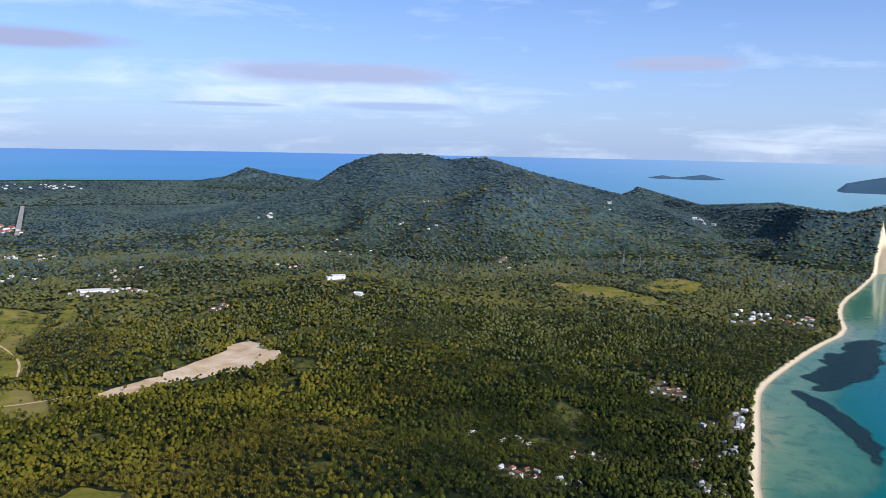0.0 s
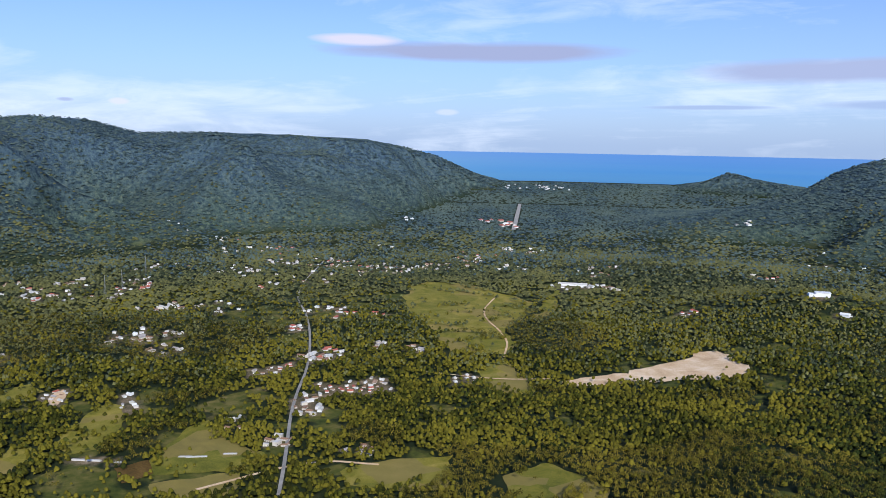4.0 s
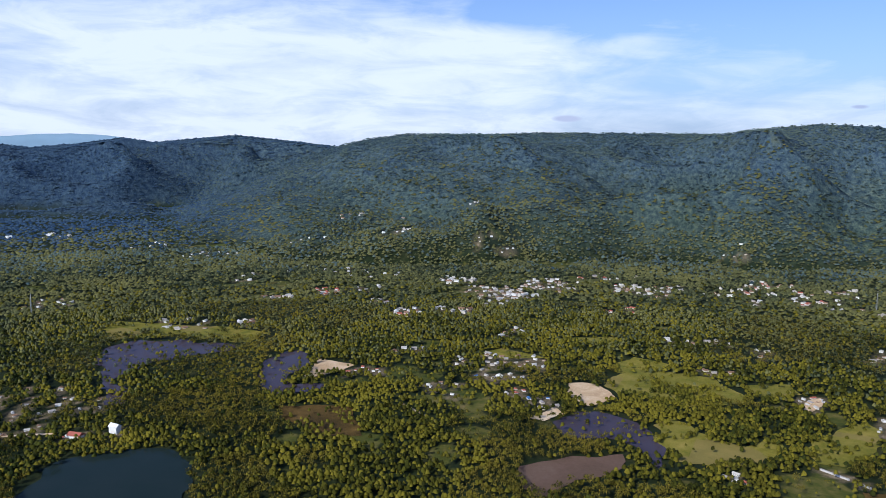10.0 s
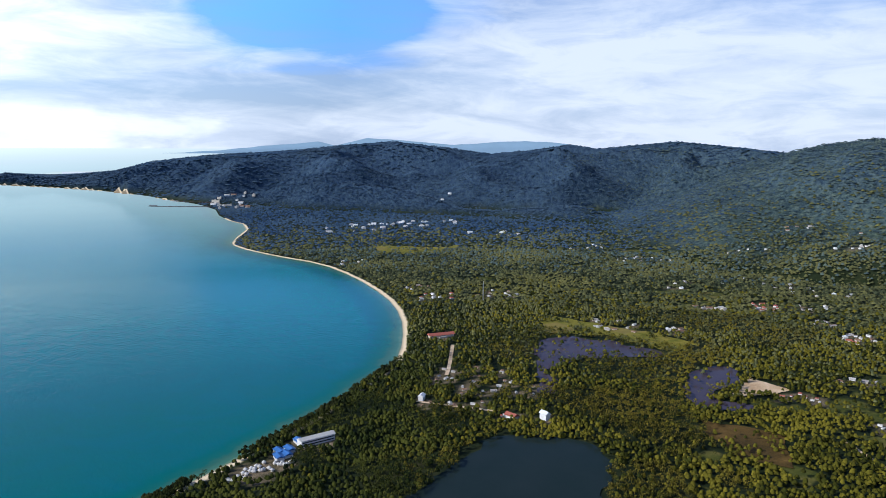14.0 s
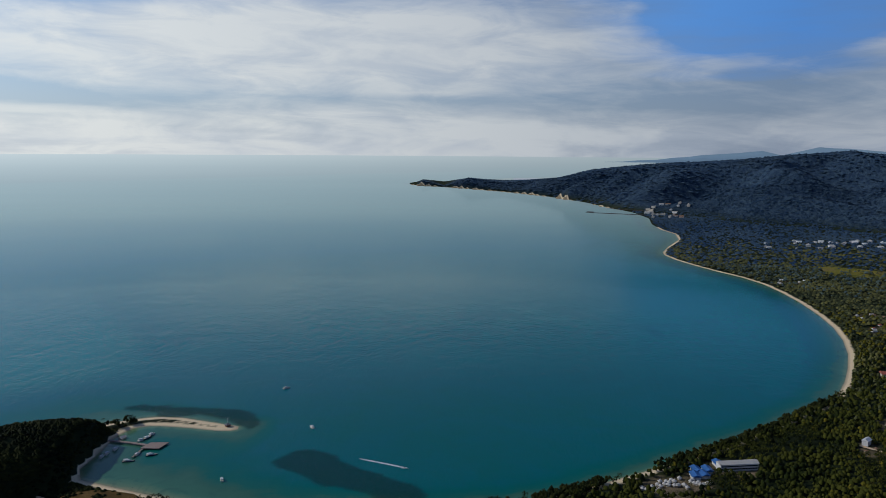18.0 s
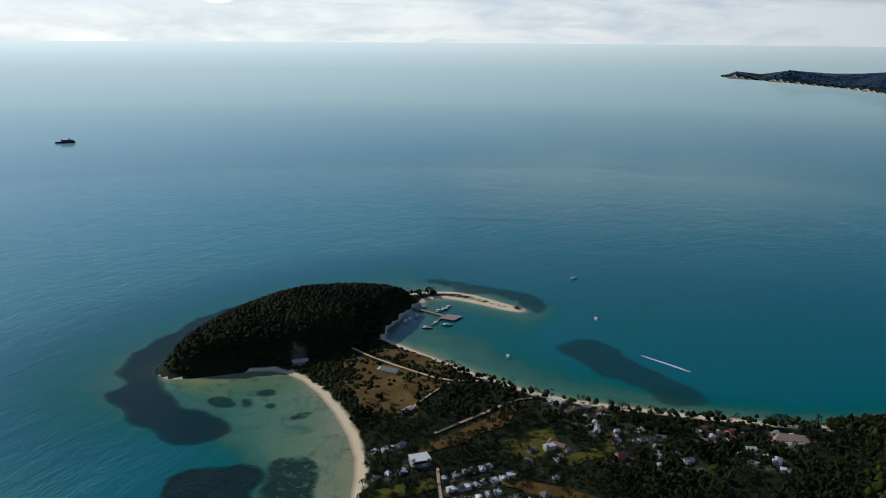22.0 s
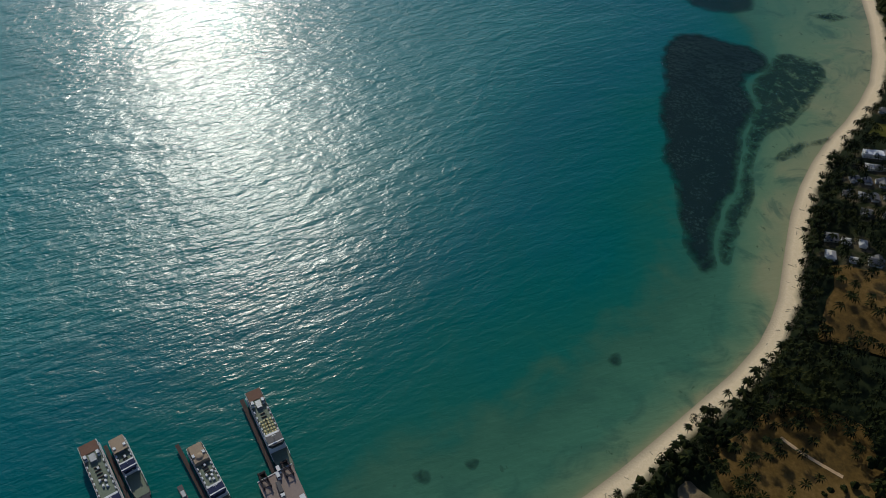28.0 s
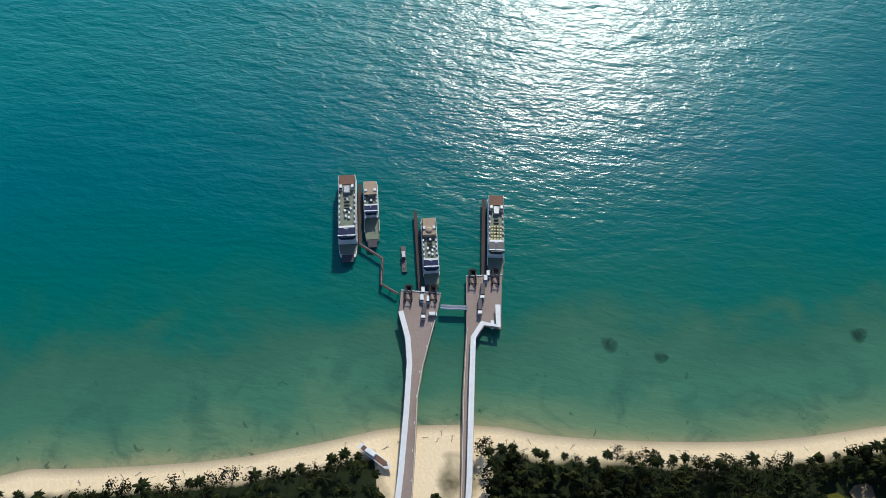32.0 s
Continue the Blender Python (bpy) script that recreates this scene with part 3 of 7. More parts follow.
def water_nodes(n, at):
    """Sea water over sand: pale green shallows that deepen to teal, ruffled by wind waves. Returns the shader."""
    off = n("Attribute")
    off.attribute_name = "shore"
    d = n.math("MULTIPLY", off.outputs["Fac"], -1.0)
    drift = n.noise(at, 0.008, 5.0, 0.6, 1.2)
    streak = n.noise(at, 0.03, 4.0, 0.6, 0.8)
    stir = n.math("ADD", n.math("MULTIPLY", n.math("SUBTRACT", drift, 0.5), 0.24), n.math("MULTIPLY", n.math("SUBTRACT", streak, 0.5), 0.10))
    swirl = n.math("MULTIPLY", n.math("SUBTRACT", n.noise(at, 0.016, 3.0, 0.5, 2.2), 0.5), n.math("DIVIDE", d, 60.0, clamp=True))
    stir = n.math("ADD", stir, n.math("MULTIPLY", swirl, n.math("MULTIPLY", n.math("SUBTRACT", 1.0, n.math("DIVIDE", d, 220.0), clamp=True), 0.14)))
    depth = n.math("ADD", n.math("DIVIDE", d, 420.0), n.math("MULTIPLY", stir, n.math("ADD", 0.10, n.math("DIVIDE", d, 80.0), clamp=True)))
    tone = n.ramp(depth, (0.0, (0.27, 0.27, 0.14)), (0.013, (0.135, 0.215, 0.112)), (0.05, (0.055, 0.160, 0.095)), (0.12, (0.040, 0.128, 0.078)), (0.19, (0.008, 0.118, 0.086)), (0.3, (0.0, 0.112, 0.096)), (0.45, (0.0, 0.112, 0.124)), (0.7, (0.0, 0.154, 0.148)), (1.0, (0.0, 0.168, 0.168)))
    # weed on the sand of the shallows
    weed = n.math("MULTIPLY", n.ramp(n.noise(at, 0.022, 5.0, 0.62, 1.6), (0.52, (0, 0, 0)), (0.64, (1, 1, 1))), n.math("SUBTRACT", 1.0, n.math("DIVIDE", d, 60.0), clamp=True))
    tone = n.mix(n.math("MULTIPLY", weed, 0.55), tone, (0.022, 0.085, 0.062, 1))
    # single clumps of weed and stones near the beach
    clump = n.math("MULTIPLY", n.ramp(n.noise(at, 0.14, 4.0, 0.6, 0.5), (0.655, (0, 0, 0)), (0.70, (1, 1, 1))), n.math("SUBTRACT", 1.0, n.math("DIVIDE", d, 75.0), clamp=True))
    tone = n.mix(n.math("MULTIPLY", clump, 0.6), tone, (0.018, 0.045, 0.028, 1))
    # crests run along a bearing of 38 degrees
    u = n.dot(at, (0.616, 0.788, 0.0))
    v = n.dot(at, (0.788, -0.616, 0.0))
    wind = n("CombineXYZ", {0: n.math("MULTIPLY", u, 0.42), 1: v, 2: 0.0}).outputs[0]
    wave = n.math("ADD", n.math("MULTIPLY", n.noise(wind, 0.19, 3.0, 0.6, 0.3), 0.62), n.math("ADD", n.math("MULTIPLY", n.noise(wind, 0.05, 3.0, 0.5, 0.4), 0.9), n.math("MULTIPLY", n.noise(wind, 0.6, 2.0, 0.6), 0.10)))
    calm = n.math("ADD", 0.25, n.math("MULTIPLY", n.noise(at, 0.004, 4.0, 0.6, 0.8), 1.0))
    # waves fade out with distance from the drone
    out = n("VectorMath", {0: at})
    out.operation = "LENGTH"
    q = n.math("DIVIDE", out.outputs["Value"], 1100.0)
    # and the water under the land stays smooth
    lee = n.math("ADD", 0.10, n.math("DIVIDE", n.math("MULTIPLY", d, d), 90000.0), clamp=True)
    calm = n.math("MULTIPLY", calm, n.math("ADD", lee, 0.12))
    calm = n.math("DIVIDE", calm, n.math("ADD", 1.0, n.math("MULTIPLY", q, q)))
    bump = n("Bump", {"Height": n.math("MULTIPLY", wave, calm), "Distance": 2.7, "Strength": 1.0}).outputs[0]
    # sky reflection and glint set by hand: specular level drops far out and inshore
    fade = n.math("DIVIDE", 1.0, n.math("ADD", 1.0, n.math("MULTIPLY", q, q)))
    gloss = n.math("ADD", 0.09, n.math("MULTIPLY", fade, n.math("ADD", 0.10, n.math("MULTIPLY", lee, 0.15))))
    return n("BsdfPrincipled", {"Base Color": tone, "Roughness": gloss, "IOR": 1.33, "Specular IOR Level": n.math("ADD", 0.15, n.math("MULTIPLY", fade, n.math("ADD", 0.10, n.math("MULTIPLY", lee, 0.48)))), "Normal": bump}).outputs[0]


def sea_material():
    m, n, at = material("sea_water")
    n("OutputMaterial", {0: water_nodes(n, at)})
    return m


def far_sea_material():
    """The open sea towards the horizon, a glowing backdrop: haze and sky reflection painted pale to the north-west,
    blue to the south-east.
    """
    m, n, at = material("far_sea")
    far = n("Attribute")
    far.attribute_name = "far"
    f = far.outputs["Fac"]
    way = n("VectorMath", {0: at})
    way.operation = "NORMALIZE"
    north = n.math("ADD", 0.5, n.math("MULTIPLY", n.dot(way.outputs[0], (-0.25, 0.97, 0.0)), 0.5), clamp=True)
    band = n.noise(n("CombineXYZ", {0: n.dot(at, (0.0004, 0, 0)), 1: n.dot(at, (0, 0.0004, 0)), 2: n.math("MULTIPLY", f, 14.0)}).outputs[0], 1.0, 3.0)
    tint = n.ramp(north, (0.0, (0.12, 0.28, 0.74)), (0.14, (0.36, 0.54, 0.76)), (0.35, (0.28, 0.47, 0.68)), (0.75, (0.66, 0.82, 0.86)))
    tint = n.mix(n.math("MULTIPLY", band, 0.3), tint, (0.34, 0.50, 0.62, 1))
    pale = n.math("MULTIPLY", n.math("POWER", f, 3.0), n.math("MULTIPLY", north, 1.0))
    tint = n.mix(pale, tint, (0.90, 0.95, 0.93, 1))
    # stronger glow towards the sun, in place of reflected sky
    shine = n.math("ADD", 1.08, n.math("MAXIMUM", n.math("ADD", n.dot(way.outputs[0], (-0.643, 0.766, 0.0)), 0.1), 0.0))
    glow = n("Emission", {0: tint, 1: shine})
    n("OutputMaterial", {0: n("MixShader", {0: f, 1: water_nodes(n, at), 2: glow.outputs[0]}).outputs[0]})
    return m


def reef_material(name, low, high, heads, cover, thick=0.9):
    """Dark weed and coral close under the surface, grained with pale coral heads. cover: how much of the sand it hides."""
    m, n, at = material(name)
    off = n("Attribute")
    off.attribute_name = "rim"
    rim = off.outputs["Fac"]
    big = n.noise(at, 0.03, 6.0, 0.65)
    fine = n.noise(at, 0.34, 5.0, 0.75)
    clumps = n.noise(at, 0.11, 5.0, 0.7, 0.8)
    spots = n.ramp(fine, (0.50, (0, 0, 0)), (0.70, (1, 1, 1)))
    tone = n.mix(clumps, low, high)
    tone = n.mix(n.math("MULTIPLY", n.math("MULTIPLY", spots, n.ramp(big, (0.40, (0, 0, 0)), (0.62, (1, 1, 1)))), 0.75), tone, heads)
    a = n.math("DIVIDE", n.math("ADD", rim, n.math("MULTIPLY", n.math("SUBTRACT", clumps, 0.42), 16.0)), 8.0, clamp=True)
    a = n.math("MULTIPLY", a, n.ramp(n.math("ADD", n.math("MULTIPLY", clumps, 0.6), n.math("MULTIPLY", fine, 0.4)), (0.56 - cover, (0, 0, 0)), (0.66 - cover, (1, 1, 1))))
    finish(n, tone, 0.35, n.noise(at, 0.12, 4.0, 0.6), 0.6, ior=1.33, spec=0.08, alpha=n.math("MULTIPLY", a, thick))
    return m


M_LAND, M_SEA, M_REEF, M_FARSEA = ground_material(), sea_material(), reef_material("reef", (0.005, 0.016, 0.020, 1), (0.014, 0.036, 0.034, 1), (0.055, 0.105, 0.075, 1), 0.30), far_sea_material()
M_WEED = reef_material("weed_bed", (0.008, 0.030, 0.026, 1), (0.020, 0.055, 0.042, 1), (0.10, 0.17, 0.10, 1), 0.17, 0.85)
M_PATCH = reef_material("reef_patch", (0.008, 0.030, 0.028, 1), (0.018, 0.050, 0.040, 1), (0.05, 0.10, 0.07, 1), 0.25, 0.6)
M_FAINT = reef_material("faint_weed", (0.010, 0.034, 0.036, 1), (0.020, 0.055, 0.050, 1), (0.06, 0.10, 0.08, 1), 0.22, 0.45)
M_REEF_DEEP = reef_material("deep_reef", (0.006, 0.022, 0.030, 1), (0.014, 0.040, 0.044, 1), (0.04, 0.085, 0.075, 1), 0.30, 0.68)
M_SHOAL = reef_material("washed_sand", (0.13, 0.20, 0.20, 1), (0.19, 0.25, 0.24, 1), (0.34, 0.38, 0.34, 1), 0.02, 0.5)
M_GRASS = field_material("meadow_grass", (0.085, 0.088, 0.010), (0.200, 0.168, 0.021), (0.31, 0.235, 0.055), 0.03, True)
M_PASTURE = field_material("rough_pasture", (0.026, 0.036, 0.004), (0.080, 0.080, 0.009), (0.145, 0.120, 0.020), 0.05)
M_EARTH = field_material("sandy_earth", (0.12, 0.085, 0.042), (0.22, 0.16, 0.085), (0.36, 0.28, 0.17), 0.09)
M_BARE = field_material("bare_earth", (0.38, 0.235, 0.115), (0.58, 0.405, 0.235), (0.74, 0.59, 0.41))
M_DRY = field_material("dry_scrub", (0.040, 0.027, 0.007), (0.110, 0.064, 0.015), (0.20, 0.122, 0.038))
M_MUD = field_material("mud_water", (0.10, 0.062, 0.04), (0.13, 0.08, 0.055), (0.15, 0.10, 0.07), 0.01)
M_ROAD = field_material("road_surface", (0.20, 0.185, 0.165), (0.28, 0.26, 0.23), (0.37, 0.34, 0.30), 0.05)


def lake_material(name, low, high, shine):
    m, n, at = material(name)
    big = n.noise(at, 0.02, 4.0)
    finish(n, n.mix(big, low, high), 0.06, n.noise(at, 0.4, 3.0), 0.04, ior=1.33, spec=shine)
    return m


M_LAKE = lake_material("lake_water", (0.010, 0.020, 0.017, 1), (0.020, 0.028, 0.026, 1), 0.06)
# muddy water with the purple of the reflected sky put into its base colour
M_SWAMP = lake_material("swamp_water", (0.046, 0.034, 0.044, 1), (0.072, 0.056, 0.068, 1), 0.08)


# ---------------------------------------------------------------- meshes
def mesh(name, verts, faces, mat, smooth=False):
    """A mesh from arrays of vertices and of triangles or quads."""
    verts, faces = np.asarray(verts, np.float32), np.asarray(faces, np.int32)
    me = bpy.data.meshes.new(name)
    k = faces.shape[1]
    me.vertices.add(len(verts))
    me.vertices.foreach_set("co", verts.ravel())
    me.loops.add(faces.size)
    me.loops.foreach_set("vertex_index", faces.ravel())
    me.polygons.add(len(faces))
    me.polygons.foreach_set("loop_start", np.arange(0, faces.size, k, dtype=np.int32))
    me.polygons.foreach_set("loop_total", np.full(len(faces), k, np.int32))
    me.polygons.foreach_set("use_smooth", np.full(len(faces), smooth))
    me.materials.append(mat)
    me.update(calc_edges=True)
    return me


def attribute(me, name, values):
    me.attributes.new(name, "FLOAT", "POINT").data.foreach_set("value", np.asarray(values, np.float32).ravel())


def rings(start, end, first, growth):
    """Radii whose steps grow with the distance."""
    out, r = [start], start
    while r < end:
        r += max(first, r * growth)
        out.append(r)
    return np.array(out)


def polar(radii, step):
    b = np.radians(np.arange(0, 360, step))
    rr, bb = np.meshgrid(radii, b, indexing="ij")
    nr, nb = rr.shape
    i, j = np.meshgrid(np.arange(nr - 1), np.arange(nb), indexing="ij")
    k = (j + 1) % nb
    quads = np.stack([i * nb + j, i * nb + k, (i + 1) * nb + k, (i + 1) * nb + j], -1).reshape(-1, 4)
    return (rr * np.sin(bb)).ravel(), (rr * np.cos(bb)).ravel(), quads


def build_land():
    x, y, quads = polar(rings(0.02, 9600, 7.0, 0.0085), 0.5)
    shore = signed(x, y, SHORE)
    z = height(x, y, shore)
    keep = (shore[quads] > -90).any(1)
    fx, fy, fz, _ = fold(x, y, z)
    me = mesh("ground", np.stack([fx, fy, fz], -1), quads[keep], M_LAND, True)
    side = -(x - 12) * 0.522 + (y - 1042) * 0.853
    rocky = (np.hypot(x - 12, y - 1042) < 250) & (x < 100) & (side > -58) & (shore > 1)
    shore = np.where(np.hypot(x + 98, y - 62) < 30, np.minimum(shore, 7 + 6 * rough(x, y, 9)), shore)
    attribute(me, "shore", np.where(rocky | (np.hypot(x, y) > 4300) | ((np.hypot(x - 12, y - 1042) < 235) & (z > 3.2)), shore + 30, shore))
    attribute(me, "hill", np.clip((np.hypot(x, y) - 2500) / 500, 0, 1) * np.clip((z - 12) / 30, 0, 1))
    # bearings where the slopes get the painted blue haze
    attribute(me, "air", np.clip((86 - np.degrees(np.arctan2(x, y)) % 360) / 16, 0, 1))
    attribute(me, "open", np.clip(openness(x, y), -0.2, 0.2))
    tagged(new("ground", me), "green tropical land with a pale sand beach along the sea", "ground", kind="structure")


def build_sea():
    near, far = rings(0.02, 2500, 8.0, 0.011), np.concatenate([rings(2500, 9000, 8.0, 0.02), [11000, 14000, 19000, 27000, 42000]])
    far[0] = near[-1]
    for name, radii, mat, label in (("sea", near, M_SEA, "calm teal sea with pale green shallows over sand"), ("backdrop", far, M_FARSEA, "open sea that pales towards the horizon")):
        x, y, quads = polar(radii, 0.5)
        shore = signed(x, y, SHORE)
        keep = (shore[quads] < 25).any(1)
        fx, fy, fz, _ = fold(x, y, np.zeros_like(x))
        me = mesh(name, np.stack([fx, fy, fz], -1), quads[keep], mat, True)
        eff = np.minimum(shore, 0)
        for poly, strength in zip(SHOALS, (0.80, 0.45, 0.80, 0.42, 0.36)):
            t = np.clip(signed(x, y, rounded(poly, 1)) / 50 + 0.55, 0, 1)
            eff = eff * (1 - strength * t * t * (3 - 2 * t))
        # the sheltered bay east of the headland deepens faster and lies over darker ground
        lee = np.clip((x - 190) / 150, 0, 1) * np.clip((y - 560) / 60, 0, 1)
        floor_ = 165 + np.maximum(0, np.hypot(x, y) - 1200) * 0.16
        eff = eff * (1 - lee) - np.minimum(-2.9 * eff, np.maximum(floor_, -eff * 0.15)) * lee
        attribute(me, "shore", np.where(shore > 0, shore, eff))
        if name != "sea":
            # share of the painted glow, growing to the horizon
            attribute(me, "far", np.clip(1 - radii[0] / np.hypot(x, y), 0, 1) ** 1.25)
        tagged(new(name, me), label, "sea", kind="structure")


def sheet(name, outline, mat, lift, label, category, level=None, kind="structure", step=None, rag=True):
    """A patch of ground or water: a grid cut to a rounded outline, laid on the land."""
    poly = ragged(outline, min(13.0, 0.05 * np.ptp(np.array(outline), axis=0).min() + 1.0)) if rag else rounded(outline, 1)
    lo, hi = poly.min(0), poly.max(0)
    step = step or max(3.0, min(hi - lo) / 22)
    gx, gy = np.meshgrid(np.arange(lo[0], hi[0] + step, step), np.arange(lo[1], hi[1] + step, step), indexing="ij")
    inside = signed(gx, gy, poly)
    # pull the outermost points in to the outline
    nx, ny = gx.shape
    i, j = np.meshgrid(np.arange(nx - 1), np.arange(ny - 1), indexing="ij")
    quads = np.stack([i * ny + j, (i + 1) * ny + j, (i + 1) * ny + j + 1, i * ny + j + 1], -1).reshape(-1, 4)
    px, py, d = gx.ravel(), gy.ravel(), inside.ravel()
    e = 0.5
    gxn = (signed(px + e, py, poly) - d) / e
    gyn = (signed(px, py + e, poly) - d) / e
    out = d < 0
    px, py = np.where(out, px - gxn * d, px), np.where(out, py - gyn * d, py)
    keep = (d[quads] > 0).any(1)
    z = np.full(px.shape, level) if level is not None else height(px, py) + lift
    fx, fy, fz, _ = fold(px, py, z)
    me = mesh(name, np.stack([fx, fy, fz], -1), quads[keep], mat, True)
    attribute(me, "rim", np.maximum(d, 0) + (2.5 if step == 2.5 else 0.0) * (d > 0))
    return tagged(new(name, me), label, category, kind=kind)


def ribbon(name, line, width, mat, label, category="road", lift=0.9):
    p = np.array(line, float)
    for _ in range(3):
        q = np.empty((2 * len(p) - 2, 2))
        q[0::2], q[1::2] = 0.75 * p[:-1] + 0.25 * p[1:], 0.25 * p[:-1] + 0.75 * p[1:]
        p = np.vstack([p[:1], q, p[-1:]])
    t = np.gradient(p, axis=0)
    t /= np.linalg.norm(t, axis=1)[:, None]
    side = np.stack([-t[:, 1], t[:, 0]], -1) * width / 2
    both = np.concatenate([p + side, p - side])
    k = len(p)
    i = np.arange(k - 1)
    fx, fy, fz, _ = fold(both[:, 0], both[:, 1], height(both[:, 0], both[:, 1]) + lift)
    me = mesh(name, np.stack([fx, fy, fz], -1), np.stack([i, i + 1, i + 1 + k, i + k], -1)[:, ::-1], mat)
    return tagged(new(name, me), label, category, kind="structure")


build_land()
build_sea()
for k, o in enumerate(MEADOWS + MEADOWS_NORTH):
    sheet("meadow", o, M_GRASS if k < len(MEADOWS) + 2 else M_PASTURE, (0.8 if k < len(MEADOWS) + 2 else 0.5) + 0.01 * k, "open yellow-green grass meadow among trees", "meadow")
for k, o in enumerate(BARE):
    sheet("clearing", o, M_EARTH if k > len(BARE) - 3 else M_BARE, (0.75 if k > len(BARE) - 3 else 1.2) + 0.01 * k, "cleared patch of bare pale sandy earth", "clearing")
for k, o in enumerate(DRY):
    sheet("scrubland", o, M_DRY, 1.05 + 0.01 * k, "dry brown scrub and grass field", "field")
for o in LAKES:
    sheet("lake", o, M_LAKE if o is LAKES[0] else M_SWAMP, 1.2, "dark still lake between reeds and trees", "lake")
for o in MUD:
    sheet("mud_pond", o, M_MUD, 1.2, "shallow muddy brown pond", "pond")
for k, (line, width) in enumerate(TRACKS):
    ribbon("track", line, width, M_BARE, "pale sandy dirt track", "track", 1.25 + 0.01 * k)
for line, width in ROADS:
    ribbon("road", line, width, M_ROAD, "straight pale grey country road between houses", "road", 1.5)
for o in SANDBARS:
    sheet("sandbar", o, M_SHOAL, 0, "pale sandbar washed by shallow water", "sandbar", level=0.4)
for o in PATCH_REEFS:
    sheet("reef", rounded(o, 2), M_PATCH, 0, "small dark patch of reef in shallow water", "reef", level=0.3, step=2.5)
for k, o in enumerate(REEFS):
    sheet("reef", o, M_REEF_DEEP if k == 1 else M_FAINT if k == 2 else M_REEF, 0, "dark submerged coral reef under shallow water", "reef", level=0.35, kind="structure", step=5.0)

for o in WEED_BEDS:
    sheet("weed_bed", o, M_FAINT if o is WEED_BEDS[3] else M_WEED, 0, "scattered dark weed and coral heads on pale sand", "reef", level=0.32, step=3.0)

# ---------------------------------------------------------------- tools for things
M_WHITE = plain("white_paint", (0.80, 0.79, 0.76), 0.5)
M_VILLA = plain("white_roofing", (0.86, 0.85, 0.83), 0.5, 2.0, 0.15, 0.0, (0.42, 0.4, 0.36))
M_CREAM = plain("cream_render", (0.62, 0.56, 0.46), 0.8)
M_GREYROOF = plain("grey_tiles", (0.20, 0.19, 0.185), 0.75, 2.0, 0.4)
M_PALEROOF = plain("pale_roofing", (0.62, 0.58, 0.52), 0.6, 2.0, 0.35)
M_REDROOF = plain("red_roof_tiles", (0.42, 0.12, 0.075), 0.7, 2.0, 0.35)
M_TIN = plain("tin_roofing", (0.40, 0.36, 0.33), 0.45, 1.2, 0.4)
M_RUST = plain("rusty_tin", (0.30, 0.17, 0.10), 0.65, 1.2, 0.45)
M_BLUE = plain("blue_roofing", (0.05, 0.16, 0.42), 0.45, 1.2, 0.3)
M_PANE = plain("dark_window", (0.030, 0.036, 0.042), 0.08, 1.0)
M_CONCRETE = plain("brown_concrete", (0.35, 0.268, 0.222), 0.9, 0.6, 0.3)
M_PILE = plain("weathered_pile", (0.075, 0.052, 0.042), 0.9, 0.8, 0.45)
M_DECK = plain("green_deck_paint", (0.21, 0.25, 0.165), 0.7, 1.6, 0.55)
M_NAVY = plain("navy_paint", (0.010, 0.018, 0.066), 0.85, 1.0)
M_HULL = plain("dark_hull_paint", (0.06, 0.055, 0.06), 0.5, 0.6, 0.4)
M_TAN = plain("tan_canopy", (0.42, 0.31, 0.20), 0.8, 0.8, 0.3)
M_BROWN = plain("brown_deck", (0.20, 0.10, 0.06), 0.8, 0.8, 0.4)
M_SEAT = plain("yellow_seats", (0.66, 0.56, 0.26), 0.6, 1.0)
M_STEEL = plain("galvanised_steel", (0.36, 0.37, 0.38), 0.5, 1.0, 0.3, 0.6)
M_YELLOW = plain("yellow_machine_paint", (0.62, 0.36, 0.03), 0.5, 1.0)
M_RUBBER = plain("black_rubber", (0.02, 0.02, 0.02), 0.8, 2.0)
M_BARK = plain("palm_bark", (0.16, 0.125, 0.09), 0.95, 2.5, 0.4)
CLEAR = []          # round places kept free of trees: x, y, radius


def part(name, bm, mat, parent, label=""):
    """Links a bmesh as one mesh object under a thing or a part."""
    bmesh.ops.recalc_face_normals(bm, faces=bm.faces)
    me = bpy.data.meshes.new(name)
    bm.to_mesh(me)
    bm.free()
    me.materials.append(mat)
    ob = new(name, me)
    ob.parent = parent
    if label:
        ob["label"] = label
    return ob


def again(source, m, parent):
    """A further part on the mesh of an alike one."""
    ob = new(source.name.split(".")[0], source.data)
    ob.parent = parent
    ob.matrix_basis = m
    return ob


def thing(name, label, category, group="", m=None):
    ob = new(name)
    ob.empty_display_size = 1.0
    if m is not None:
        ob.matrix_basis = m
    return tagged(ob, label, category, group)


def prism(outline, z0, z1, bm=None, top=1.0):
    """An upright block over an outline; top: how wide its upper face is to its lower."""
    bm = bm or bmesh.new()
    cx, cy = sum(p[0] for p in outline) / len(outline), sum(p[1] for p in outline) / len(outline)
    a = [bm.verts.new((x, y, z0)) for x, y in outline]
    b = [bm.verts.new((cx + (x - cx) * top, cy + (y - cy) * top, z1)) for x, y in outline]
    bm.faces.new(a[::-1])
    bm.faces.new(b)
    for i in range(len(a)):
        j = (i + 1) % len(a)
        bm.faces.new((a[i], a[j], b[j], b[i]))
    return bm


def box(x0, x1, y0, y1, z0, z1, bm=None, top=1.0):
    return prism([(x0, y0), (x1, y0), (x1, y1), (x0, y1)], z0, z1, bm, top)


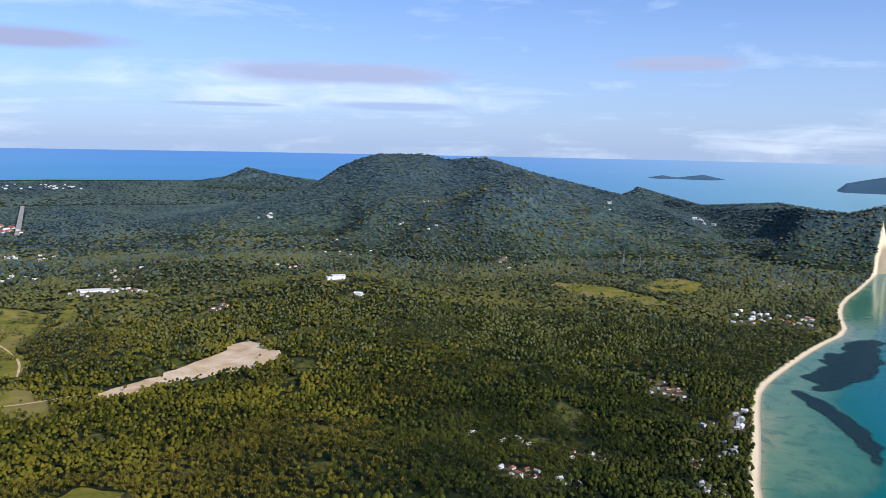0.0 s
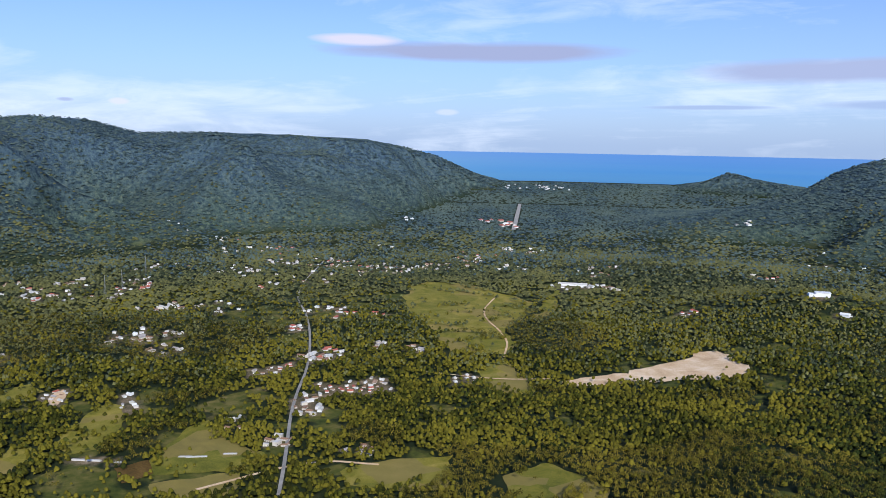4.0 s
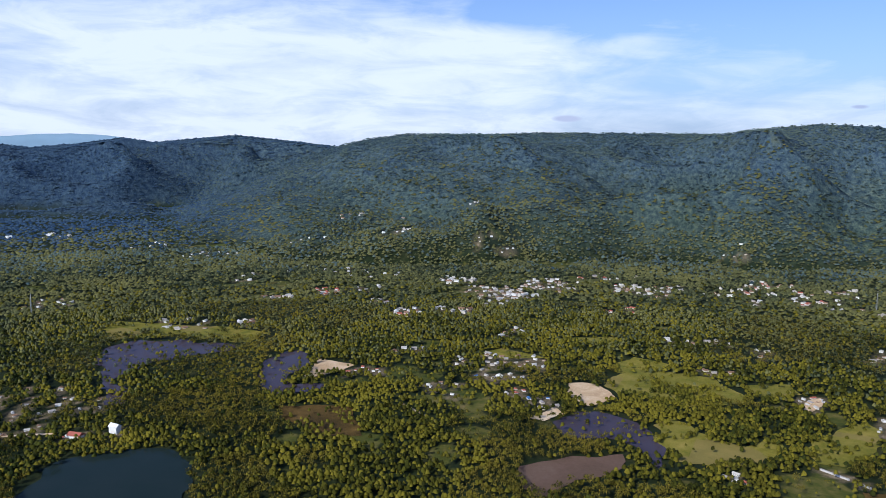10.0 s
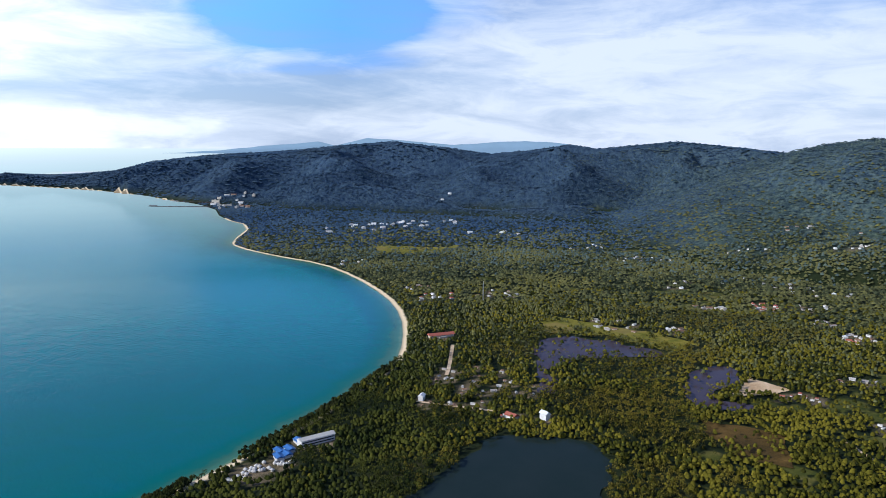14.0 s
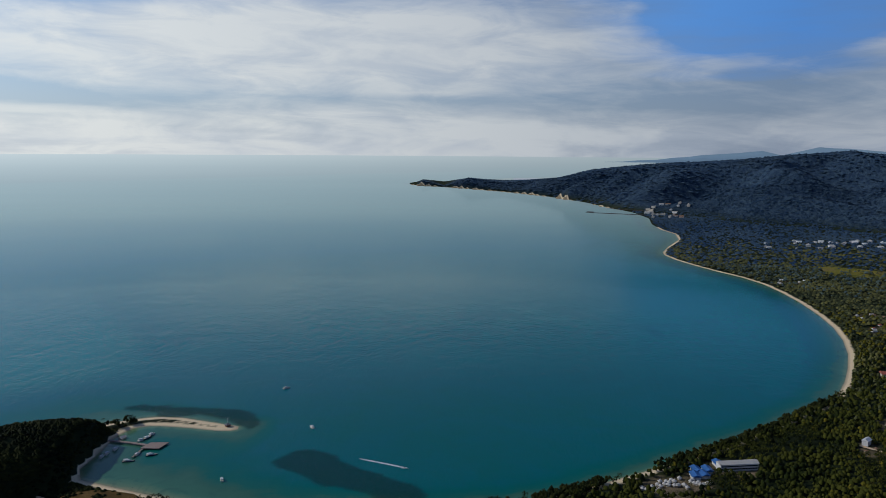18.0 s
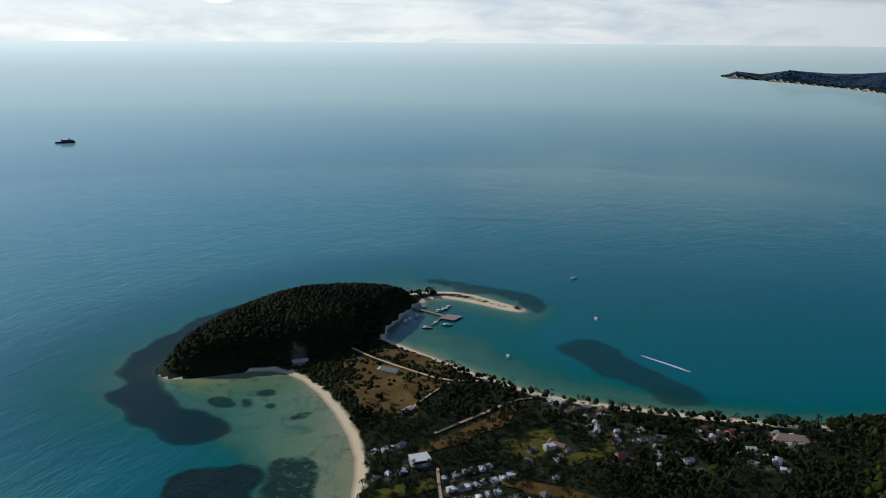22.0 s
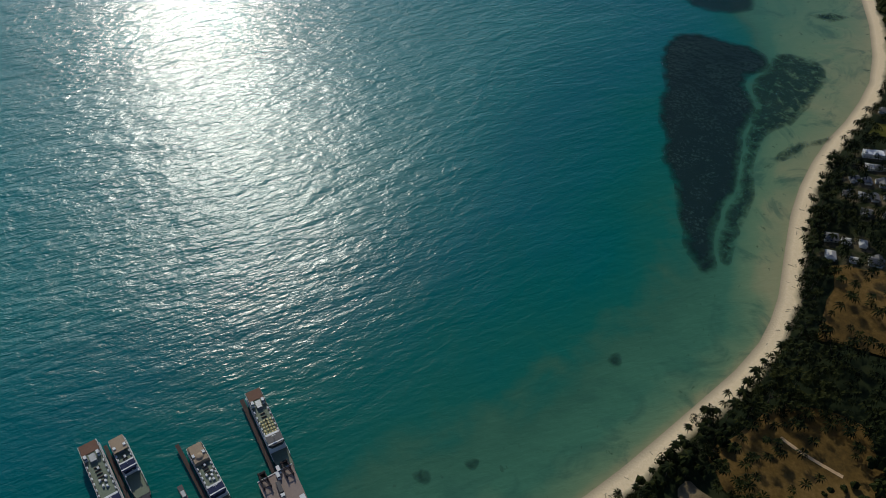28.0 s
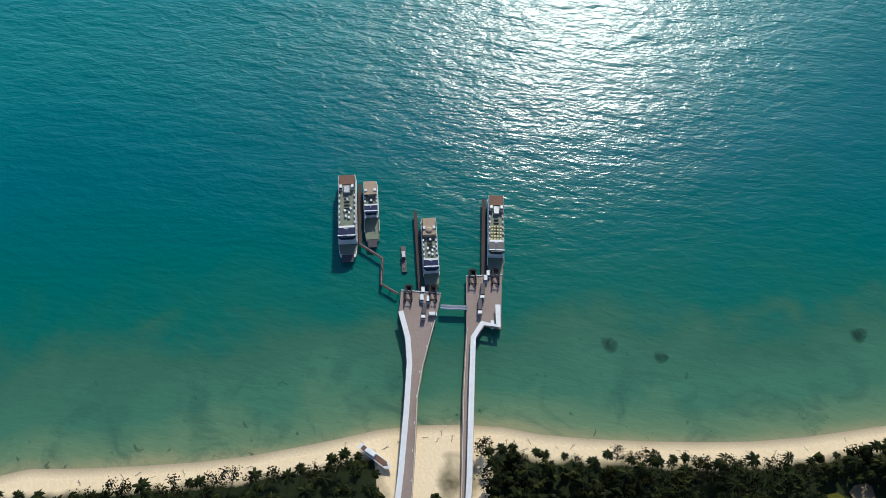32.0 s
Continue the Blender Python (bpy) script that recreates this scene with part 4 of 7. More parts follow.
def rod(p, q, r, sides=6, bm=None, thin=1.0):
    bm = bm or bmesh.new()
    p, q = Vector(p), Vector(q)
    d = (q - p).normalized()
    s = d.orthogonal().normalized()
    t = d.cross(s)
    rows = [[bm.verts.new(c + (s * math.cos(a) + t * math.sin(a)) * w) for a in (2 * math.pi * k / sides for k in range(sides))] for c, w in ((p, r), (q, r * thin))]
    for i in range(sides):
        j = (i + 1) % sides
        bm.faces.new((rows[0][i], rows[0][j], rows[1][j], rows[1][i]))
    bm.faces.new(rows[0][::-1])
    bm.faces.new(rows[1])
    return bm


def gable(x0, x1, y0, y1, z0, z1, bm=None, hip=0.0):
    """A pitched roof with its ridge along x, hipped by the length hip, with eaves 0.18 thick."""
    bm = bm or bmesh.new()
    ym = (y0 + y1) / 2
    v = [bm.verts.new(c) for c in ((x0, y0, z0), (x1, y0, z0), (x1, y1, z0), (x0, y1, z0), (x0 + hip, ym, z1), (x1 - hip, ym, z1),
                                   (x0, y0, z0 - 0.18), (x1, y0, z0 - 0.18), (x1, y1, z0 - 0.18), (x0, y1, z0 - 0.18))]
    for f in ((0, 1, 5, 4), (2, 3, 4, 5), (1, 2, 5), (3, 0, 4), (6, 7, 1, 0), (7, 8, 2, 1), (8, 9, 3, 2), (9, 6, 0, 3), (9, 8, 7, 6)):
        bm.faces.new([v[i] for i in f])
    return bm


def along(a, b, z):
    """The pose at the middle between two places, with x from a to b."""
    return pose((a[0] + b[0]) / 2, (a[1] + b[1]) / 2, z, 0, 0, math.degrees(math.atan2(b[1] - a[1], b[0] - a[0])))


# ---------------------------------------------------------------- two ferry piers
PIER_A = [(-197.4, 98.4), (-185.4, 90.2), (-168.8, 84.8), (-155.9, 78.2), (-132.9, 63.2), (-106.6, 45.2), (-86, 31), (-79, 36.5), (-92.7, 46.1), (-118, 62.8), (-137, 74.7), (-151.1, 86.4), (-171.3, 105.8), (-183.9, 117)]
PIER_B = [(-186.6, 135.3), (-158.2, 117.8), (-128.5, 97.2), (-85.1, 69.2), (-70, 59.5), (-67, 64.6), (-82.1, 74.3), (-125.3, 102.7), (-149.1, 118.3), (-154.3, 127.2), (-147.8, 134.2), (-176.8, 153.5)]
WALK_A = [(-184.5, 91.0), (-168.3, 86.3), (-154.9, 79.8), (-131.9, 64.8), (-105.6, 46.8), (-88, 34)]
WALK_B = [(-160.5, 140.0), (-149.2, 133.0), (-155.2, 126.4), (-150.4, 117.4), (-126.3, 101.3), (-83.1, 72.9), (-75, 67)]


def band(line, width):
    """The outline of a strip along a line."""
    p = np.array(line, float)
    t = np.gradient(p, axis=0)
    t /= np.linalg.norm(t, axis=1)[:, None]
    n = np.stack([-t[:, 1], t[:, 0]], -1) * width / 2
    return [tuple(v) for v in p + n] + [tuple(v) for v in (p - n)[::-1]]


def strip(line, width, z0, z1, bm=None):
    """A slab of constant width along a line, piece by piece."""
    bm = bm or bmesh.new()
    out = band(line, width)
    k = len(line)
    for i in range(k - 1):
        q = [out[i], out[i + 1], out[2 * k - 2 - i], out[2 * k - 1 - i]]
        prism(q[::-1], z0, z1, bm)
    return bm


def pier(outline, walk_line, far_edge, label):
    ob = thing("ferry_pier", label, "pier", "ferry piers")
    part("deck", prism(outline[::-1], 1.9, 3.2), M_CONCRETE, ob, "brown-grey concrete deck")
    part("walkway_roof", strip(walk_line, 2.9, 5.9, 6.15), M_WHITE, ob, "long white walkway roof")
    part("kerb", strip([outline[0]] + outline[-1:], 0.5, 3.2, 3.6), M_WHITE, ob)
    part("parapet", strip(far_edge, 0.4, 3.2, 4.0), M_CREAM, ob, "low cream parapet along the open side")
    pts = []
    for (ax, ay), (bx, by) in zip(walk_line, walk_line[1:]):
        d = math.hypot(bx - ax, by - ay)
        for k in range(max(1, int(d / 7))):
            pts.append((ax + (bx - ax) * k * 7 / d, ay + (by - ay) * k * 7 / d))
    first = part("post", rod((0, 0, 3.2), (0, 0, 5.9), 0.14), M_WHITE, ob)
    first.matrix_basis = pose(*pts[0], 0)
    for p in pts[1:]:
        again(first, pose(*p, 0), ob)
    pile = part("pile", rod((0, 0, -4), (0, 0, 1.9), 0.55, 8), M_PILE, ob)
    poly = np.array(outline)
    lo, hi = poly.min(0), poly.max(0)
    spots = [(x, y) for x in np.arange(lo[0], hi[0], 6.5) for y in np.arange(lo[1], hi[1], 4.5)]
    inside = signed(np.array([s[0] for s in spots]), np.array([s[1] for s in spots]), poly)
    sea = signed(np.array([s[0] for s in spots]), np.array([s[1] for s in spots]), SHORE)
    good = [s for s, d, w in zip(spots, inside, sea) if d > 0.9 and w < 4]
    pile.matrix_basis = pose(*good[0], 0)
    for s in good[1:]:
        again(pile, pose(*s, 0), ob)
    return ob


def build_piers():
    pier(PIER_A, WALK_A, [(-80, 37.0), (-93.2, 46.0), (-118.4, 62.5), (-137.2, 74.3), (-151.3, 86.0), (-171.0, 105.0)], "concrete ferry pier widening to its head, with a white roofed walkway")
    pier(PIER_B, WALK_B, [(-158.0, 118.3), (-128.3, 97.8), (-85.0, 69.8), (-71, 60.6)], "straight concrete ferry pier with a white roofed walkway")
    # mooring frames of dark piles at the heads
    frame_ = thing("mooring_dolphin", "dark weathered timber mooring frame at a pier head", "mooring", "mooring frames")
    for y in (-1.7, 1.7):
        part("cap_beam", rod((-5.2, y, 5.9), (5.0, y * 1.15, 5.2), 0.42, 5), M_PILE, frame_)
    for x in (-4.4, 0.0, 4.2):
        part("cross_beam", rod((x, -1.9, 5.5), (x, 1.9, 5.5), 0.28, 5), M_PILE, frame_)
    part("diagonal_brace", rod((-4.4, -1.7, 5.5), (4.2, 1.7, 4.9), 0.22, 5), M_PILE, frame_)
    part("fender_panel", box(-5.6, -5.0, -2.2, 2.2, 0.2, 5.4), M_RUBBER, frame_, "black rubber fender panel")
    p = part("pile", rod((0, 0, -4), (0, 0, 6.6), 0.4, 7), M_PILE, frame_)
    p.matrix_basis = pose(-4.4, -1.7, 0)
    for x, y in ((0, -1.7), (4.2, -1.8), (-4.4, 1.7), (0, 1.7), (4.2, 1.8)):
        again(p, pose(x, y, 0), frame_)
    spots = [(-192.5, 100.5, -30), (-185.5, 112.5, -30), (-183.0, 137.5, -32), (-176.5, 149.0, -32)]
    frame_.matrix_basis = pose(spots[0][0], spots[0][1], 0, 0, 0, spots[0][2])
    for x, y, a in spots[1:]:
        copy_thing(frame_, pose(x, y, 0, 0, 0, a))
    # fender jetties beside the berths
    for a, b, w in (((-241.0, 132.6), (-191.5, 107.7), 2.2), ((-227.5, 173.5), (-182.5, 144.5), 2.4), ((-276, 113), (-236, 92.5), 2.0)):
        f = thing("fender_jetty", "narrow dark timber fender jetty beside a ferry berth", "jetty", "fender jetties", along(a, b, 0))
        L = math.dist(a, b)
        part("deck", box(-L / 2, L / 2, -w / 2, w / 2, 2.5, 3.1), M_PILE, f)
        p = part("pile", rod((0, 0, -4), (0, 0, 2.5), 0.4, 6), M_PILE, f)
        p.matrix_basis = pose(-L / 2 + 1, 0, 0)
        for k in range(1, int(L / 6)):
            again(p, pose(-L / 2 + 1 + 6 * k, 0, 0), f)
    g = thing("gangway", "crooked narrow wooden gangway on piles", "gangway")
    line = [(-236.5, 92.8), (-221.7, 99.5), (-206.7, 90.6), (-196.5, 95.8)]
    part("deck", strip(line, 1.7, 2.7, 3.0), M_PILE, g)
    part("railing", strip(line, 0.14, 3.9, 4.0), M_STEEL, g)
    p = part("pile", rod((0, 0, -4), (0, 0, 2.7), 0.25, 6), M_PILE, g)
    p.matrix_basis = pose(*line[0], 0)
    for q in line[1:] + [(-229, 96.2), (-214, 95), (-201.5, 93.2)]:
        again(p, pose(*q, 0), g)
    b = thing("footbridge", "white footbridge between the two piers", "bridge", m=along((-176.5, 112), (-168.2, 124.6), 0))
    L = math.dist((-176.5, 112), (-168.2, 124.6))
    part("deck", box(-L / 2, L / 2, -1.1, 1.1, 3.25, 3.6), M_WHITE, b)
    for s in (-1, 1):
        part("railing", box(-L / 2, L / 2, s * 1.05 - 0.06, s * 1.05 + 0.06, 3.6, 4.6), M_WHITE, b)
    # landing stage beside the middle ferry
    st = thing("landing_stage", "small floating landing stage with a hut and steps", "landing stage", m=pose(-216, 110.5, 0, 0, 0, -27))
    part("float", box(-9, 9, -1.4, 1.4, -0.4, 1.0), M_HULL, st)
    part("hut", box(-4, 0, -1.0, 1.0, 1.0, 3.2), M_STEEL, st, "small steel hut")
    part("bollard", rod((6, 0, 1.0), (6, 0, 1.9), 0.25), M_STEEL, st)
    # lamps along the first pier
    lamp = thing("street_lamp", "white post lamp on the pier deck", "lamp", "pier lamps", pose(-100, 49.5, 3.2))
    part("post", rod((0, 0, 0), (0, 0, 5.2), 0.09), M_WHITE, lamp)
    part("arm", rod((0, 0, 5.1), (0.9, -0.5, 5.4), 0.06), M_WHITE, lamp)
    part("head", box(0.6, 1.3, -0.75, -0.4, 5.3, 5.5), M_WHITE, lamp)
    for x, y in ((-112.5, 57.5), (-124.5, 65.5), (-136.5, 73.6), (-147.5, 82), (-158.5, 92.3), (-168.5, 101.5)):
        copy_thing(lamp, pose(x, y, 3.2))
    # vans, lorries and a bus
    van = thing("delivery_van", "white delivery van on a ferry pier", "van", "vans on the piers", pose(-186, 105.5, 3.2, 0, 0, -30))
    part("body", box(-2.3, 1.2, -0.95, 0.95, 0.45, 2.3, top=0.97), M_WHITE, van)
    part("bonnet", box(1.2, 2.3, -0.9, 0.9, 0.45, 1.35, top=0.94), M_WHITE, van)
    part("windscreen", box(1.18, 1.5, -0.8, 0.8, 1.35, 2.1, top=0.9), M_PANE, van)
    w = part("wheel", rod((0, -0.12, 0), (0, 0.12, 0), 0.36, 10), M_RUBBER, van)
    w.matrix_basis = pose(-1.4, -0.85, 0.36)
    for x, y in ((1.4, -0.85), (-1.4, 0.85), (1.4, 0.85)):
        again(w, pose(x, y, 0.36), van)
    for x, y, a in ((-183.5, 108.2, -35), (-190, 108.5, -30), (-178.5, 143.5, -32), (-180.5, 146.5, -30), (-174.5, 106, 60), (-152, 131, -33)):
        copy_thing(van, pose(x, y, 3.2, 0, 0, a))
    lorry = thing("lorry", "flatbed lorry with a white cab waiting on a pier", "lorry", "lorries on the piers", pose(-178.5, 102.5, 3.2, 0, 0, -36))
    part("cab", box(3.0, 5.0, -1.2, 1.2, 0.6, 2.9, top=0.93), M_WHITE, lorry)
    part("windscreen", box(4.7, 5.05, -1.0, 1.0, 1.7, 2.6), M_PANE, lorry)
    part("load_bed", box(-5.0, 2.8, -1.25, 1.25, 1.1, 1.5), M_BROWN, lorry)
    part("tarpaulin", box(-4.9, 2.6, -1.2, 1.2, 1.5, 2.9, top=0.9), M_HULL, lorry, "dark tarpaulin over the load")
    w = part("wheel", rod((0, -0.2, 0), (0, 0.2, 0), 0.5, 10), M_RUBBER, lorry)
    w.matrix_basis = pose(3.8, -1.0, 0.5)
    for x, y in ((3.8, 1.0), (-2.4, -1.0), (-2.4, 1.0), (-3.6, -1.0), (-3.6, 1.0)):
        again(w, pose(x, y, 0.5), lorry)
    for x, y, a in ((-172.5, 137.5, -34), (-165, 131, -33)):
        copy_thing(lorry, pose(x, y, 3.2, 0, 0, a))
    bus = thing("beached_boat", "long white boat hull laid up on the sand under the trees", "boat", m=along((-128.5, 36.2), (-111.5, 43.5), 2.4))
    part("hull", prism([(-9, -1.6), (7, -1.8), (9.6, 0), (7, 1.8), (-9, 1.6)], 0, 1.6, top=1.12), M_WHITE, bus)
    part("deck", prism([(-8.4, -1.2), (6.4, -1.4), (8.2, 0), (6.4, 1.4), (-8.4, 1.2)], 1.55, 1.72), M_BROWN, bus)
    part("cabin", box(-6, 0, -1.1, 1.1, 1.7, 3.2, top=0.92), M_WHITE, bus)
    CLEAR.extend(((-120, 40, 10), (-106, 69, 14), (-98, 60, 10)))
    for line in (WALK_A, WALK_B, [(-92, 47), (-80, 38)], [(-84, 71), (-68, 61)]):
        for (ax, ay), (bx, by) in zip(line, line[1:]):
            CLEAR.extend((ax + (bx - ax) * k / 5, ay + (by - ay) * k / 5, 8.5) for k in range(6))


build_piers()


# ---------------------------------------------------------------- ferries
def hull_outline(L, B, bow):
    return [(-L / 2, -B * 0.30), (-L * 0.485, -B * 0.42), (-L * 0.44, -B * 0.48), (-L * 0.30, -B / 2), (L * 0.34, -B / 2), (L * 0.44, -B * 0.47), (L / 2, -B * bow), (L / 2, B * bow), (L * 0.44, B * 0.47), (L * 0.34, B / 2), (-L * 0.30, B / 2), (-L * 0.44, B * 0.48), (-L * 0.485, B * 0.42), (-L / 2, B * 0.30)]


def ferry(label, stern, bow_end, B, hull, tall, stern_mat, front_mat, deck_mat, seats=False, dome=False, canopy=False, open_bow=0.2):
    """A car ferry. x runs from stern to bow."""
    L = math.dist(stern, bow_end)
    ob = thing("ferry", label, "ferry", "ferries at the piers", along(stern, bow_end, 0))
    o = hull_outline(L, B, 0.40)
    part("hull", prism([(x * 0.97, y * 0.9) for x, y in o], -1.5, 2.6, top=1.06), hull, ob)
    part("car_deck", prism([(x * 0.96, y * 0.93) for x, y in o], 2.6, 2.85), M_DECK, ob, "worn grey-green steel deck")
    for s in (-1, 1):
        part("bulwark", box(-L * 0.47, L * 0.36, s * B * 0.475 - 0.12, s * B * 0.475 + 0.12, 2.8, 4.2), M_WHITE, ob)
    x1 = L * (0.5 - open_bow)
    body = part("superstructure", box(-L * 0.46, x1, -B * 0.45, B * 0.45, 2.85, tall), M_WHITE, ob, "white two-storey superstructure")
    for s in (-1, 1):
        win = part("window", box(-0.75, 0.75, -0.05, 0.05, tall - 2.0, tall - 1.0), M_PANE, body)
        win.matrix_basis = pose(-L * 0.40, s * B * 0.452, 0)
        for k in range(1, int((x1 + L * 0.38) / 2.6)):
            again(win, pose(-L * 0.40 + 2.6 * k, s * B * 0.452, 0), body)
    for s in (-1, 1):
        vent = part("deck_hatch", box(-0.55, 0.55, -0.35, 0.35, tall + 0.15, tall + 0.55), M_HULL, ob)
        vent.matrix_basis = pose(-L * 0.38, s * B * 0.41, 0)
        for k in range(1, int((x1 + L * 0.32) / 4.2)):
            again(vent, pose(-L * 0.38 + 4.2 * k, s * B * 0.41, 0), ob)
    part("ventilation_trunk", box(-L * 0.30, -L * 0.20, -B * 0.16, B * 0.16, tall + 0.15, tall + 1.9, top=0.9), M_STEEL, ob, "grey engine casing on the sun deck")
    for k in range(5):
        part("deck_bench", box(-0.28, 0.28, -B * 0.14, B * 0.14, tall + 0.15, tall + 0.75), M_PILE, ob, "dark slatted deck bench").matrix_basis = pose(-L * 0.14 + k * L * 0.042, 0, 0)
    part("awning", box(x1 - L * 0.128, x1 - L * 0.104, -B * 0.40, B * 0.40, tall + 2.2, tall + 2.35), M_WHITE, ob, "white awning behind the wheelhouse")
    part("sun_deck", box(-L * 0.45, x1 - 0.3, -B * 0.44, B * 0.44, tall, tall + 0.15), deck_mat, ob, "green-painted sun deck")
    part("stern_deck", box(-L * 0.455, -L * 0.33, -B * 0.40, B * 0.40, tall + 0.15, tall + 0.5), stern_mat, ob)
    for s in (-1, 1):
        part("rail", box(-L * 0.45, x1 - 0.3, s * B * 0.44 - 0.05, s * B * 0.44 + 0.05, tall + 0.15, tall + 1.2), M_WHITE, ob)
    bridge = part("wheelhouse", prism([(x1 - L * 0.10, -B * 0.42), (x1 - 0.5, -B * 0.46), (x1 + 1.2, -B * 0.30), (x1 + 1.2, B * 0.30), (x1 - 0.5, B * 0.46), (x1 - L * 0.10, B * 0.42)], tall, tall + 2.5, top=0.96), front_mat, ob, "wheelhouse across the bow end")
    part("roof", box(x1 - L * 0.10, x1 - 0.6, -B * 0.43, B * 0.43, tall + 2.5, tall + 2.7), front_mat, bridge)
    part("visor", box(x1 - 0.6, x1 + 0.1, -B * 0.45, B * 0.45, tall + 2.5, tall + 2.75), M_WHITE, bridge)
    part("glazing", box(x1 + 0.9, x1 + 1.3, -B * 0.27, B * 0.27, tall + 1.2, tall + 2.1), M_PANE, bridge)
    for s in (-1, 1):
        f = part("funnel", box(-L * 0.30, -L * 0.25, s * B * 0.30 - 0.9, s * B * 0.30 + 0.9, tall, tall + 3.2, top=0.8), M_WHITE, ob)
        part("band", box(-L * 0.299, -L * 0.251, s * B * 0.30 - 0.88, s * B * 0.30 + 0.88, tall + 2.0, tall + 2.7, top=0.86), M_NAVY, f)
        raft = part("life_raft", rod((-0.7, 0, 0), (0.7, 0, 0), 0.42, 8), M_WHITE, ob, "white canister life raft")
        raft.matrix_basis = pose(-L * 0.18, s * B * 0.38, tall + 0.6)
        for k in range(1, 6):
            again(raft, pose(-L * 0.18 + k * L * 0.07, s * B * 0.38, tall + 0.6), ob)
    m = part("mast", rod((x1 - L * 0.06, 0, tall + 2.7), (x1 - L * 0.06, 0, tall + 7.0), 0.12, 6, None, 0.5), M_WHITE, ob)
    part("radar", box(x1 - L * 0.06 - 0.15, x1 - L * 0.06 + 0.15, -1.1, 1.1, tall + 5.0, tall + 5.25), M_WHITE, m)
    if seats:
        b = part("bench", box(-0.55, 0.55, -0.65, 0.65, 0, 0.8, top=0.85), M_SEAT, ob, "pale yellow deck bench")
        b.matrix_basis = pose(-L * 0.05, -2.6, tall + 0.15, 0, 0, 90)
        for i in range(7):
            for y in (-2.6, -0.9, 0.9, 2.6):
                if i or y != -2.6:
                    again(b, pose(-L * 0.05 + i * 2.2, y, tall + 0.15, 0, 0, 90), ob)
    else:
        b = part("vent_box", box(-0.8, 0.8, -0.6, 0.6, 0, 1.1, top=0.9), M_WHITE, ob, "white ventilation housing")
        b.matrix_basis = pose(L * 0.02, -1.2, tall + 0.15)
        for x, y in ((0.05, 1.4), (0.09, -0.6), (0.11, 1.2), (-0.12, 0.4), (0.0, 2.3)):
            again(b, pose(L * x, y, tall + 0.15, 0, 0, 12 * y), ob)
    if dome:
        bm = bmesh.new()
        bmesh.ops.create_uvsphere(bm, u_segments=16, v_segments=8, radius=2.2, matrix=Matrix.Diagonal((1, 1, 0.45, 1)))
        d = part("dome", bm, M_TAN, ob, "round tan dome over the stern saloon")
        d.matrix_basis = pose(-L * 0.24, 0, tall + 2.6)
        part("saloon_roof", prism([(-L * 0.44, -B * 0.36), (-L * 0.16, -B * 0.42), (-L * 0.16, B * 0.42), (-L * 0.44, B * 0.36)], tall + 0.2, tall + 2.5, top=0.94), M_TAN, ob, "tan saloon roof")
    if canopy:
        part("canopy", box(-L * 0.44, -L * 0.20, -B * 0.42, B * 0.42, tall + 2.4, tall + 2.6), M_TAN, ob, "tan canvas canopy over the stern")
        c = part("canopy_post", rod((0, 0, tall + 0.1), (0, 0, tall + 2.4), 0.08), M_STEEL, ob)
        c.matrix_basis = pose(-L * 0.43, -B * 0.40, 0)
        for x, y in ((-0.43, 0.40), (-0.21, -0.40), (-0.21, 0.40)):
            again(c, pose(L * x, B * y, 0), ob)
    ramp = part("bow_ramp", box(0, 5.0, -B * 0.30, B * 0.30, -0.15, 0.15), M_HULL, ob, "lowered dark steel bow ramp")
    ramp.matrix_basis = pose(L * 0.49, 0, 3.0, 0, 6, 0)
    part("fender", box(-L * 0.44, L * 0.3, -B * 0.505, -B * 0.485, 1.2, 1.8), M_RUBBER, ob)
    return ob


ferry("large white car ferry with a green sun deck and brown stern", (-283.5, 108.5), (-233.5, 83.0), 11.6, M_WHITE, 9.5, M_BROWN, M_NAVY, M_DECK, canopy=False, open_bow=0.14)
ferry("small ferry with a tan stern canopy and open dark bow deck", (-272.5, 118.6), (-235.5, 100.3), 9.2, M_HULL, 7.0, M_TAN, M_NAVY, M_DECK, canopy=True, open_bow=0.40)
ferry("ferry with a tan domed saloon roof and green deck", (-231.0, 135.8), (-191.2, 115.2), 9.8, M_HULL, 8.0, M_TAN, M_NAVY, M_DECK, dome=True, open_bow=0.18)
ferry("long dark-hulled car ferry with rows of pale yellow benches", (-224.5, 180.0), (-177.0, 149.4), 10.2, M_HULL, 9.0, M_BROWN, M_HULL, M_DECK, seats=True, open_bow=0.24)

# ---------------------------------------------------------------- houses
# clusters of houses: bearing, distance, half width (degrees), half depth (m), how many
TIN_A = [(102.0, 2188, 2.0, 72, 12), (108.1, 2152, 2.4, 80, 12), (106.5, 2348, 1.6, 56, 5), (119.8, 2224, 1.6, 66, 8), (112.3, 1644, 2.4, 38, 7), (124.3, 1652, 1.2, 40, 6), (126.4, 1604, 1.2, 48, 7), (138.3, 2532, 1.8, 192, 16), (142.2, 2468, 1.2, 100, 8), (140.3, 2384, 0.8, 52, 4), (148.3, 2640, 1.6, 182, 14), (140.2, 1268, 2.7, 32, 15), (140.8, 988, 0.7, 10, 3), (131.3, 1128, 0.5, 12, 2), (119.6, 1312, 0.7, 34, 5), (158.0, 2444, 1.2, 68, 6), (99.7, 1384, 1.2, 32, 6), (114.8, 964, 0.6, 10, 2)]
